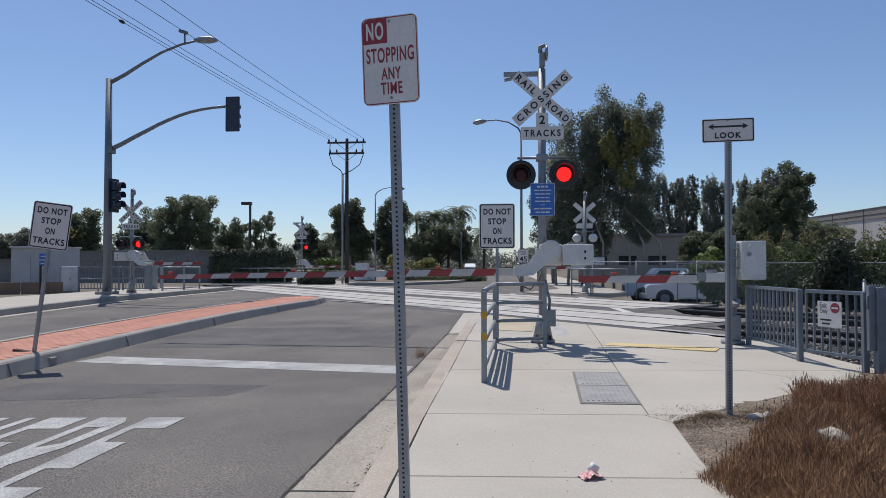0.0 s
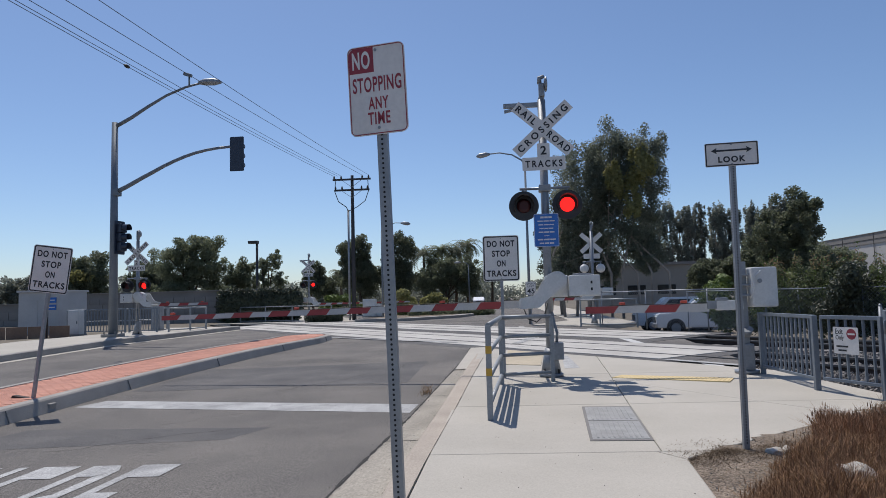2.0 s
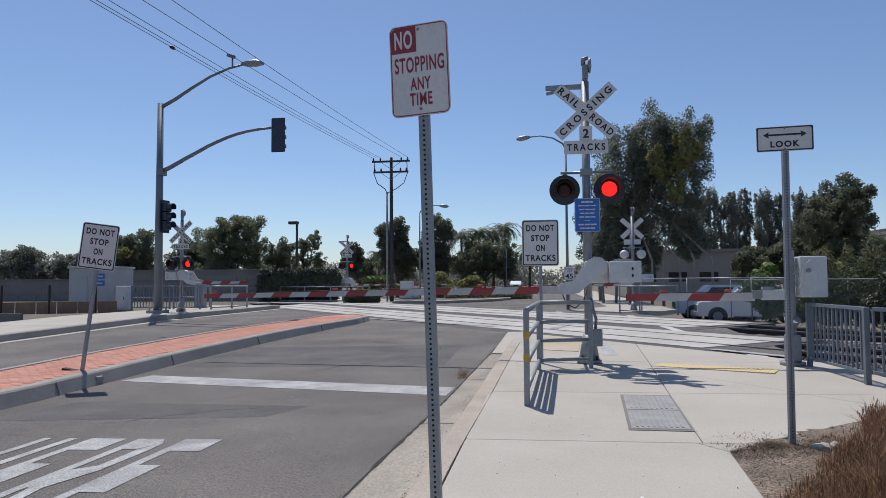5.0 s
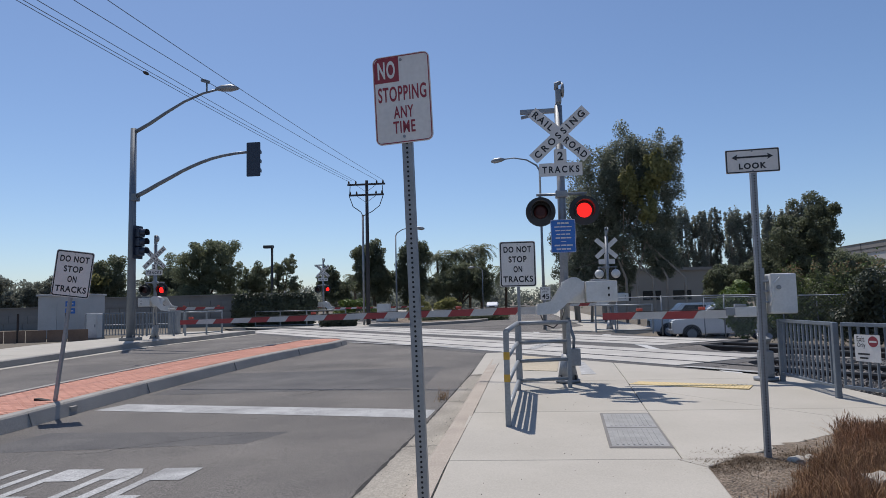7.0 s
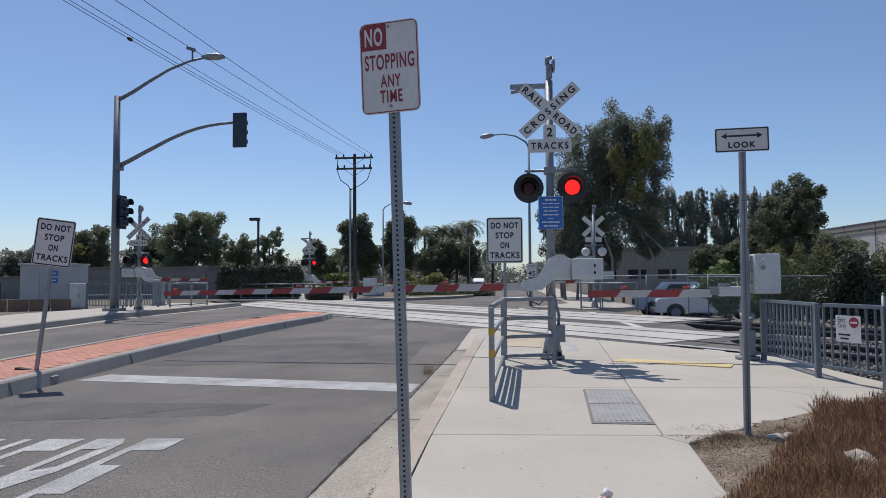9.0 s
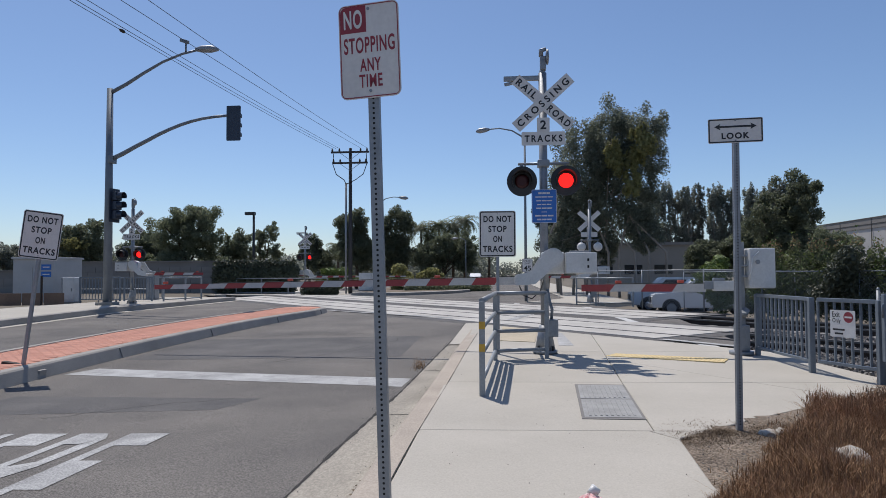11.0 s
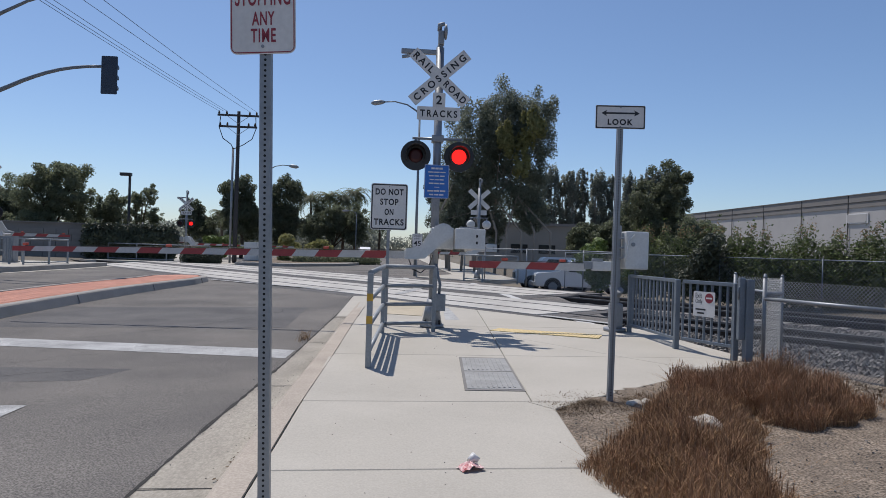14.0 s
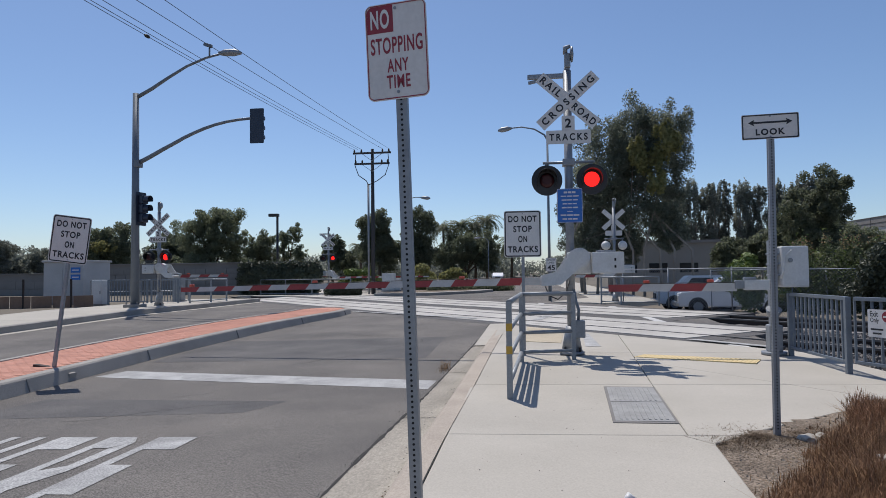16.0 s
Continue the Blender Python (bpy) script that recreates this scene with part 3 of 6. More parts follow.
# ---- road markings ----
def mark(poly, parent, name, mat="paint_white", lift=0.004):
    """A thin painted patch that follows the road."""
    bm = bm_new()
    bm.faces.new([bm.verts.new((x, y, 0)) for x, y in poly])
    for step in range(3):
        bmesh.ops.subdivide_edges(bm, edges=[e for e in bm.edges if e.calc_length() > 0.6], cuts=1, use_grid_fill=True)
    for v in bm.verts:
        v.co.z = road_z(v.co.x, v.co.y) + lift
    return part(name, bm, mat, parent)


stop = thing("stop_line", "worn white stop line painted across the lane", "road marking", kind="structure")
mark([(-6.95, 10.66), (-1.24, 9.34), (-1.20, 9.95), (-6.72, 11.24)], stop, "paint")


# ---- things ----
def perforated_post(parent, h, w=0.05, name="post", holes=True, z0=-0.05):
    b = bm_new()
    box(b, (0, 0, (h + z0) / 2), (w, w, h - z0), None, 0.004)
    post = part(name, b, "steel_galv", parent, "galvanised square post with punched holes")
    if holes:
        hb = bm_new()
        z = 0.08
        while z < h - 0.02:
            for face in (0, 1):
                ring = [(0.0065 * math.cos(a), 0.0065 * math.sin(a)) for a in (2 * math.pi * k / 8 for k in range(8))]
                if face == 0:
                    hb.faces.new([hb.verts.new((x, -w / 2 - 0.0012, z + q)) for x, q in ring])
                else:
                    hb.faces.new([hb.verts.new((-w / 2 - 0.0012, x, z + q)) for x, q in ring])
            z += 0.0254
        tagged(part("hole", hb, "dark_hole", post), kind="stuff")
    return post


def sign_plate(parent, w, h, z, border, face="sign_white", edge=0.012, inset=0.008, y=-0.03, r=0.035, name="sign_plate"):
    """A sheet with rounded corners and a painted border line; its face looks to -y."""
    b = bm_new()
    prism(b, rounded(w, h, r), -0.0015, 0.0015, UPRIGHT)
    plate = part(name, b, face, parent, m=at(0, y, z))
    if border:
        bb = bm_new()
        o, i = rounded(w - 2 * inset, h - 2 * inset, r * 0.85), rounded(w - 2 * inset - 2 * edge, h - 2 * inset - 2 * edge, r * 0.6)
        vo, vi = [bb.verts.new((x, 0, q)) for x, q in o], [bb.verts.new((x, 0, q)) for x, q in i]
        for k in range(len(o)):
            bb.faces.new((vo[k], vo[(k + 1) % len(o)], vi[(k + 1) % len(o)], vi[k]))
        part("border", bb, border, plate, m=at(0, -0.0035, 0))
    return plate


def bolts(parent, places):
    for x, z in places:
        b = bm_new()
        tube(b, [(x, 0.0, z), (x, -0.006, z)], 0.008, 8)
        part("bolt", b, "steel_galv", parent)


# no-stopping sign in front of the walker
s = thing("parking_sign", "white and red no-stopping sign on a perforated steel post", "sign", m=pose(-0.445, 3.68, 0.02, 0, -1.5, 0))
perforated_post(s, 2.74, 0.055)
p = sign_plate(s, 0.318, 0.482, 2.505, "sign_red", edge=0.005, inset=0.005, y=-0.034)
p.matrix_basis = at(-0.012, -0.034, 2.505) @ Matrix.Rotation(radians(-8), 4, "Z") @ Matrix.Rotation(radians(-0.6), 4, "Y")
rb = bm_new()
corner = [(-0.149 + 0.03 - 0.03 * math.cos(a), 0.231 - 0.03 + 0.03 * math.sin(a)) for a in (math.pi / 2 * k / 5 for k in range(6))]
prism(rb, [(-0.149, 0.096)] + corner + [(-0.013, 0.231), (-0.013, 0.096)], 0.0016, 0.0022, UPRIGHT)
part("red_panel", rb, "sign_red", p, "faded red panel")
text("NO", 0.098, 0.096, "sign_white", p, at(-0.082, -0.0036, 0.164), bold=0.028, spacing=1.15)
text("STOPPING", 0.268, 0.082, "sign_red", p, at(0, -0.0032, 0.030), bold=0.02, spacing=1.12)
text("ANY", 0.110, 0.066, "sign_red", p, at(0.003, -0.0032, -0.072), bold=0.02, spacing=1.12)
text("TIME", 0.122, 0.066, "sign_red", p, at(0.003, -0.0032, -0.153), bold=0.02, spacing=1.12)
bolts(p, [(0.0, 0.212), (0.0, -0.205)])

# LOOK sign
s = thing("look_sign", "small white sign with a double arrow on a perforated post", "sign", m=pose(2.135, 6.36, 0.03, 0, 0.4, 0))
perforated_post(s, 2.70, 0.05)
p = sign_plate(s, 0.447, 0.213, 2.60, "sign_black", edge=0.010, inset=0.004, y=-0.03, r=0.012)
p.matrix_basis = at(-0.01, -0.03, 2.60) @ Matrix.Rotation(radians(-6), 4, "Z") @ Matrix.Rotation(radians(-0.6), 4, "Y")
ab = bm_new()
for sg in (-1, 1):
    ab.faces.new([ab.verts.new((sg * x, 0, z)) for x, z in ((0.172, 0.0), (0.122, 0.028), (0.132, 0.0), (0.122, -0.028))])
ab.faces.new([ab.verts.new((x, 0, z)) for x, z in ((-0.14, 0.008), (0.14, 0.008), (0.14, -0.008), (-0.14, -0.008))])
part("arrow", ab, "sign_black", p, m=at(0, -0.0034, 0.035))
text("LOOK", 0.228, 0.055, "sign_black", p, at(0, -0.0032, -0.045), bold=0.04, spacing=1.25)
bolts(p, [(0, 0.088), (0, -0.088)])


# do-not-stop signs
def tracks_sign(m, label, h=2.4, face_turn=0.0):
    s = thing("track_sign", label, "sign", "do not stop on tracks signs", m)
    perforated_post(s, h, 0.05, holes=False)
    p = sign_plate(s, 0.60, 0.76, h - 0.36, "sign_black", edge=0.018, inset=0.010, y=-0.03, r=0.04)
    p.matrix_basis = at(0, -0.03, h - 0.36) @ Matrix.Rotation(radians(face_turn), 4, "Z")
    for k, (word, w) in enumerate((("DO NOT", 0.46), ("STOP", 0.30), ("ON", 0.145), ("TRACKS", 0.49))):
        text(word, w, 0.105, "sign_black", p, at(0, -0.0032, 0.245 - 0.165 * k), bold=0.032, spacing=1.15)
    bolts(p, [(0, 0.33), (0, -0.33)])
    return s


tracks_sign(pose(0.04, 11.47, 0.08), "white do-not-stop-on-tracks sign on a post beside the rail", h=2.34)
t = tracks_sign(pose(-7.50, 10.45, -0.04, 0, 7.8, 0), "leaning do-not-stop-on-tracks sign bolted to the median kerb", h=2.47, face_turn=12)
fb = bm_new()
box(fb, (-0.03, 0.0, 0.02), (0.62, 0.10, 0.04), None, 0.005)
part("foot_plate", fb, "rust", t, "dark rusty foot plate")
# block on the kerb face, standing in for the sign foot's shadow
fb = bm_new()
box(fb, (0.20, -0.10, -0.09), (0.44, 0.16, 0.22), None, 0.01)
part("foot_shadow_block", fb, "kerb", t, "grey block in place of the sign foot shadow on the kerb")
fb = bm_new()
box(fb, (0.36, -0.16, -0.205), (0.62, 0.16, 0.04), None, 0.005)
part("foot_plate", fb, "rust", t)


# ---- pedestrian guard rail ----
def pipe_rail(m, legs, h, label, group, band=False, mids=(0.2, 0.53, 0.86), mat="rail_grey"):
    """Posts at plan points, joined by horizontal rails."""
    ob = thing("guard_rail", label, "railing", group, m)
    for k, (x, y) in enumerate(legs):
        b = bm_new()
        box(b, (x, y, h / 2), (0.065, 0.065, h), None, 0.008)
        post = part("post", b, mat, ob)
        if band and k == 0:
            for z in (0.54, 0.79):
                bb = bm_new()
                box(bb, (x, y, z), (0.069, 0.069, 0.085))
                part("band", bb, "yellow", post, "yellow reflective band")
    for (x0, y0), (x1, y1) in zip(legs, legs[1:]):
        for q in mids:
            b = bm_new()
            tube(b, [(x0, y0, h * q), (x1, y1, h * q)], 0.028, 8)
            part("rail", b, mat, ob)
        b = bm_new()
        tube(b, [(x0, y0, h), (x1, y1, h)], 0.034, 8)
        part("top_rail", b, mat, ob)
    return ob


pipe_rail(pose(0, 0, walk_z(9) - 0.01), [(-0.11, 7.90), (-0.0, 10.75), (0.80, 11.02)], 1.06, "grey steel guard rail with yellow bands on the pavement", "guard rails", True, (0.17, 0.45, 0.72))
pipe_rail(pose(0, 0, 0.22), [(-14.70, 28.5), (-14.25, 29.6), (-14.25, 31.2)], 1.08, "grey pipe guard rail on the far pavement", "guard rails", mids=(0.62, 0.12))


# ---- railway signals with gates ----
def crossbuck(parent, z, size, y, front, tracks):
    for sg in (1, -1):
        b = bm_new()
        prism(b, [(-size / 2, -0.1), (size / 2, -0.1), (size / 2, 0.1), (-size / 2, 0.1)], -0.002, 0.002, UPRIGHT)
        blade = part("crossbuck_blade", b, "sign_white", parent, "" if front else "grey back of the crossbuck", at(0, y - (0.006 if sg < 0 else 0), z) @ Matrix.Rotation(radians(42 * sg), 4, "Y"))
        if front:
            if sg > 0:
                text("RAIL", 0.41, 0.118, "sign_black", blade, at(-0.36, -0.004, 0), bold=0.028, spacing=1.4)
                text("ROAD", 0.46, 0.118, "sign_black", blade, at(0.35, -0.004, 0), bold=0.028, spacing=1.4)
            else:
                text("CROSSING", 1.10, 0.118, "sign_black", blade, at(0, -0.004, 0), bold=0.028, spacing=1.6)
    if tracks:
        b = bm_new()
        prism(b, rounded(0.72, 0.225, 0.02), -0.002, 0.002, UPRIGHT)
        p = part("tracks_plate", b, "sign_white", parent, m=at(0, y - 0.004, z - 0.60))
        if front:
            text("TRACKS", 0.62, 0.118, "sign_black", p, at(0, -0.004, 0), bold=0.03, spacing=1.4)
        b = bm_new()
        prism(b, rounded(0.21, 0.24, 0.02), -0.002, 0.002, UPRIGHT)
        p = part("number_plate", b, "sign_white", parent, m=at(0.0, y - 0.004, z - 0.372))
        if front:
            text("2", 0.10, 0.15, "sign_black", p, at(0, -0.004, 0), bold=0.028)


def flasher(parent, x, z, y, lit, r=0.25):
    """A round black background with a hooded red lens, looking to -y."""
    b = bm_new()
    tube(b, [(0, 0.02, 0), (0, 0.0, 0)], r, 28)
    head = part("flasher", b, "black", parent, m=at(x, y, z))
    b = bm_new()
    tube(b, [(0, 0.16, 0), (0, 0.02, 0)], [r * 0.55, r * 0.66], 20)
    part("housing", b, "black", head)
    b = bm_new()
    tube(b, [(0, -0.004, 0), (0, -0.03, 0), (0, -0.045, 0)], [0.122, 0.11, 0.07], 24)
    part("lens", b, "lens_lit" if lit else "lens_dark", head, "lit red lens" if lit else "unlit dark red lens")
    b = bm_new()
    n = 20
    rows = []
    for ring, d in ((0, 0.0), (1, -0.26)):
        row = []
        for k in range(n + 1):
            a = radians(-35 + 250 * k / n)
            depth = d * (1.0 if ring == 0 else 0.55 + 0.45 * math.sin(clamp((a - radians(-35)) / radians(250), 0, 1) * math.pi))
            row.append(b.verts.new((0.165 * math.cos(a), depth, 0.165 * math.sin(a))))
        rows.append(row)
    for k in range(n):
        f = b.faces.new((rows[0][k], rows[0][k + 1], rows[1][k + 1], rows[1][k]))
        f.smooth = True
    hood = part("hood", b, "black", head)
    sm = hood.modifiers.new("thick", "SOLIDIFY")
    sm.thickness = 0.004
    return head


def gate_arm(parent, x0, x1, z, y, lights, mat_a="arm_red", mat_b="arm_white", h0=0.13, h1=0.09, skew=0.0, droop=0.0):
    """A lowered barrier arm along x, with slanted red and white stripes, tapering to its tip."""
    ln = abs(x1 - x0)
    sg = 1 if x1 > x0 else -1
    cuts = max(2, int(ln / 0.405))
    arm = None
    swing = at(x0, y, z) @ Matrix.Rotation(radians(-sg * skew if sg > 0 else -skew), 4, "Z") @ Matrix.Rotation(radians(sg * droop), 4, "Y") @ at(-x0, -y, -z)
    for k in range(cuts):
        a, b_ = ln * k / cuts, ln * (k + 1) / cuts
        slant = 0.09
        bm = bm_new()
        ha, hb = lerp(h0, h1, a / ln) / 2, lerp(h0, h1, b_ / ln) / 2
        sa, sb = (0 if k == 0 else slant), (0 if k == cuts - 1 else slant)
        pts = [(x0 + sg * a - sa / 2, z - ha), (x0 + sg * b_ - sb / 2, z - hb), (x0 + sg * b_ + sb / 2, z + hb), (x0 + sg * a + sa / 2, z + ha)]
        prism(bm, pts, -y - 0.012, -y + 0.012, UPRIGHT)
        bm.transform(swing)
        piece = part("stripe", bm, mat_a if k % 2 else mat_b, arm or parent, "red reflective stripe" if k % 2 else "white reflective stripe")
        if arm is None:
            arm = piece
            arm.name = "arm"
    for q in lights:
        bm = bm_new()
        xx = x0 + sg * ln * q
        zz = z + lerp(h0, h1, q) / 2
        box(bm, (xx, y, zz + 0.035), (0.10, 0.05, 0.05), None, 0.012)
        bm.transform(swing)
        part("arm_light", bm, "arm_lamp", arm, "small orange-red arm lamp")
    wire = bm_new()
    tube(wire, [(x0 + sg * ln * q, y - 0.02, z + lerp(h0, h1, q) / 2 + 0.012) for q in (0.0, 0.2, 0.4, 0.6, 0.8)], 0.006, 6)
    wire.transform(swing)
    part("cable", wire, "wire", arm)
    return arm


def mechanism(parent, x, y, z, flip=1):
    """White drive housing, curved arm bracket to one side and the counterweight to the other."""
    b = bm_new()
    tube(b, [(x, y - 0.16, z), (x, y + 0.2, z)], 0.165, 24)
    box(b, (x, y + 0.08, z - 0.08), (0.38, 0.24, 0.36), None, 0.03)
    hs = part("drive_housing", b, "white_metal", parent, "white gate drive housing")
    b = bm_new()
    tube(b, [(x, y - 0.16, z), (x, y - 0.185, z)], 0.07, 16)
    part("hub", b, "steel_galv", hs)
    b = bm_new()
    outline = [(0.06, 0.13), (-0.14, 0.12), (-0.26, -0.08), (-0.36, -0.22), (-0.60, -0.27), (-0.60, -0.44), (-0.30, -0.42), (-0.12, -0.26), (0.05, -0.12), (0.16, -0.02)]
    prism(b, [(x + flip * a, z + q) for a, q in outline], -y + 0.17, -y + 0.20, UPRIGHT)
    part("arm_bracket", b, "white_metal", parent, "white curved arm bracket")
    b = bm_new()
    prism(b, [(x + flip * a, z + q) for a, q in outline], -y - 0.57, -y - 0.54, UPRIGHT)
    tube(b, [(x, y + 0.18, z), (x, y + 0.57, z)], 0.06, 12)
    tube(b, [(x - flip * 0.5, y - 0.19, z - 0.36), (x - flip * 0.5, y + 0.57, z - 0.36)], 0.025, 8)
    part("arm_bracket", b, "white_metal", parent, "white rear arm bracket with spindle")
    b = bm_new()
    box(b, (x + flip * 0.44, y - 0.10, z - 0.08), (0.50, 0.18, 0.34), None, 0.02)
    cw = part("counterweight", b, "white_metal", parent, "white counterweight box")
    for q in (0.05, -0.06):
        b = bm_new()
        box(b, (x + flip * 0.55, y - 0.192, z - 0.08 + q), (0.03, 0.004, 0.045))
        part("slot", b, "dark_hole", cw)
    b = bm_new()
    box(b, (x + flip * 0.42, y - 0.05, z + 0.105), (0.3, 0.12, 0.03), None, 0.01)
    part("clamp", b, "steel_galv", cw)


def signal(m, label, front=True, tall=5.0, lit=1, gate=None, flip=1, tracks=True, extra=True, mech=True, skew=0.0, droop=0.0):
    s = thing("crossing_signal", label, "railway signal", "crossing signals", m)
    b = bm_new()
    tube(b, [(0, 0, 0.05), (0, 0, tall - 0.35)], 0.068, 16)
    part("mast", b, "steel_galv", s, "grey steel mast")
    b = bm_new()
    tube(b, [(0, 0, 0.0), (0, 0, 0.05)], 0.2, 20)
    tube(b, [(0, 0, 0.05), (0, 0, 0.46)], [0.17, 0.09], 16)
    foot = part("base", b, "steel_galv", s)
    for a in (45, 135, 225, 315):
        b = bm_new()
        tube(b, [(0.165 * math.cos(radians(a)), 0.165 * math.sin(radians(a)), 0.04), (0.165 * math.cos(radians(a)), 0.165 * math.sin(radians(a)), 0.12)], 0.018, 8)
        part("bolt", b, "rust", foot)
    b = bm_new()
    box(b, (0.12, -0.12, 0.42), (0.17, 0.14, 0.28), None, 0.012)
    part("junction_box", b, "steel_galv", s, "grey junction box")
    b = bm_new()
    tube(b, [(0.1, -0.1, 0.55), (0.11, -0.14, 0.72), (0.07, -0.13, 0.86), (0.04, -0.08, 1.05)], 0.024, 8)
    part("conduit", b, "pole_grey", s)
    crossbuck(s, tall - 0.87, 1.22, -0.09 if front else 0.09, front, tracks)
    # bell on top
    b = bm_new()
    tube(b, [(0, 0, tall - 0.35), (0, 0, tall - 0.30)], 0.05, 12)
    box(b, (0.01, -0.01, tall - 0.19), (0.10, 0.12, 0.24), None, 0.02)
    tube(b, [(0.055, -0.01, tall - 0.08), (0.075, -0.01, tall - 0.08), (0.10, -0.01, tall - 0.08), (0.115, -0.01, tall - 0.08)], [0.06, 0.135, 0.12, 0.02], 18)
    tube(b, [(-0.02, -0.01, tall - 0.07), (-0.02, -0.01, tall + 0.03), (0.06, -0.01, tall + 0.06)], [0.04, 0.045, 0.03], 10)
    part("bell", b, "steel_galv", s, "silver crossing bell")
    if extra:
        b = bm_new()
        box(b, (-0.34, 0, tall - 0.43), (0.62, 0.05, 0.085), None, 0.012)
        box(b, (-0.47, 0.02, tall - 0.49), (0.34, 0.03, 0.055), Matrix.Rotation(radians(-11), 4, "Y"), 0.008)
        part("side_bracket", b, "steel_galv", s)
    zl = tall - (2.18 if front else 2.02)
    b = bm_new()
    tube(b, [(-0.42, -0.02, zl + 0.30), (0.42, -0.02, zl + 0.30)], 0.024, 10)
    for x in (-0.36, 0.36):
        tube(b, [(x, -0.02, zl + 0.30), (x, 0.06, zl + 0.12), (x, 0.08, zl)], 0.024, 8)
    box(b, (0, 0, zl + 0.3), (0.2, 0.2, 0.12), None, 0.02)
    part("crossarm", b, "steel_galv", s)
    for k, x in enumerate((-0.36, 0.36)):
        h = flasher(s, x, zl, -0.12 if front else 0.0, lit == k if front else False)
        if not front:
            h.matrix_basis = at(x, 0.1, zl) @ Matrix.Rotation(radians(180), 4, "Z")
            bh = bm_new()
            tube(bh, [(x, -0.02, zl), (x, -0.10, zl), (x, -0.17, zl)], [0.20, 0.18, 0.09], 18)
            part("rear_lamp", bh, "white_metal", s, "silver rear lamp housing")
    if mech:
        mechanism(s, 0.13, -0.12, 1.56, flip)
    if gate:
        b = bm_new()
        box(b, (gate[0] + 0.02 * flip, gate[3], gate[2]), (0.26, 0.07, 0.16), None, 0.015)
        part("arm_clamp", b, "white_metal", s)
        gate_arm(s, *gate, skew=skew, droop=droop)
    return s


SX, SY, SZ = 0.81, 11.60, walk_z(12)
near_signal = signal(pose(SX, SY, SZ), "grey crossing signal with crossbuck, flashers and lowered gate", True, 5.02, 1,
                     (-0.38, -7.9, 1.19, 0.42, (0.2, 0.59, 0.965)), skew=11, droop=0.9)
bp = sign_plate(near_signal, 0.41, 0.555, 2.42, "sign_white", "sign_blue", 0.006, 0.004, -0.12, 0.02, "notice_plate")
bp["label"] = "blue railway notice plate with white lines"
for k, (w, h) in enumerate(((0.20, 0.030), (0.30, 0.018), (0.27, 0.018), (0.24, 0.018), (0.27, 0.022), (0.10, 0.010), (0.31, 0.024), (0.25, 0.024))):
    pieces = 1 if w < 0.15 else 3
    for i in range(pieces):
        b = bm_new()
        box(b, (-w / 2 + (i + 0.5) * w / pieces, -0.004, 0.215 - 0.062 * k), (w / pieces - 0.012, 0.001, h))
        part("text_bar", b, "sign_white", bp)
b = bm_new()
tube(b, [(-0.42, -0.16, 1.12), (-0.36, -0.18, 0.96), (-0.22, -0.18, 0.90), (-0.08, -0.12, 1.02), (-0.03, -0.08, 1.2)], 0.011, 8)
part("loose_cable", b, "wire", near_signal, "hanging black cable")

# pedestrian gate beside the fence
pg = thing("pedestrian_gate", "white pedestrian crossing gate with a lowered striped arm", "railway gate", m=pose(3.95, 11.62, walk_z(12)))
b = bm_new()
box(b, (0, 0, 0.9), (0.11, 0.11, 1.8), None, 0.012)
part("mast", b, "steel_galv", pg)
b = bm_new()
tube(b, [(0, 0, 0), (0, 0, 0.05)], 0.19, 20)
box(b, (0.0, -0.02, 0.26), (0.2, 0.2, 0.42), None, 0.02)
part("base", b, "steel_galv", pg)
b = bm_new()
box(b, (0.28, -0.06, 1.38), (0.40, 0.30, 0.64), None, 0.03)
hb = part("drive_box", b, "white_metal", pg, "white gate drive box")
b = bm_new()
tube(b, [(0.2, -0.215, 1.48), (0.2, -0.235, 1.48)], 0.035, 12)
part("hub", b, "steel_galv", hb)
b = bm_new()
tube(b, [(0.05, -0.22, 1.2), (0.10, -0.225, 1.32), (0.12, -0.225, 1.55), (0.22, -0.225, 1.64)], 0.012, 8)
part("handle_bar", b, "white_metal", hb)
for z in (1.25, 1.42, 1.58):
    b = bm_new()
    box(b, (-0.02, -0.1, z), (0.16, 0.14, 0.03), None, 0.008)
    part("clamp", b, "steel_galv", hb)
b = bm_new()
box(b, (-0.26, -0.12, 1.10), (0.42, 0.10, 0.16), None, 0.02)
part("arm_socket", b, "white_metal", pg)
b = bm_new()
box(b, (-0.44, -0.13, 1.11), (0.34, 0.06, 0.13), None, 0.01)
box(b, (-0.38, -0.13, 1.20), (0.18, 0.08, 0.05), None, 0.01)
part("arm_clamp", b, "steel_galv", pg)
gate_arm(pg, -0.58, -2.55, 1.07, -0.13, (0.2, 0.7), h0=0.13, h1=0.11)
b = bm_new()
tube(b, [(-0.02, -0.05, 0.62), (-0.02, -0.1, 0.72)], [0.09, 0.12], 14)
part("bell", b, "steel_galv", pg)

# the signals across the road and beyond the tracks
signal(pose(-14.7, 26.0, left_top(26)), "crossing signal with crossbuck and lowered gate on the far pavement", True, 4.15, 1, (0.3, 2.75, 1.19, 0.42, (0.3, 0.9)), -1, extra=False)
signal(pose(-13.95, 47.0, 0.06), "distant crossing signal with flashers and lowered gate", True, 4.75, 1, (0.3, 7.2, 1.19, 0.42, (0.3, 0.9)), -1)
signal(pose(3.95, 30.6, 0.05), "rear of a crossing signal beyond the tracks", False, 4.55, 1, (-0.38, -3.0, 1.19, 0.42, (0.3, 0.9)), 1, extra=False)


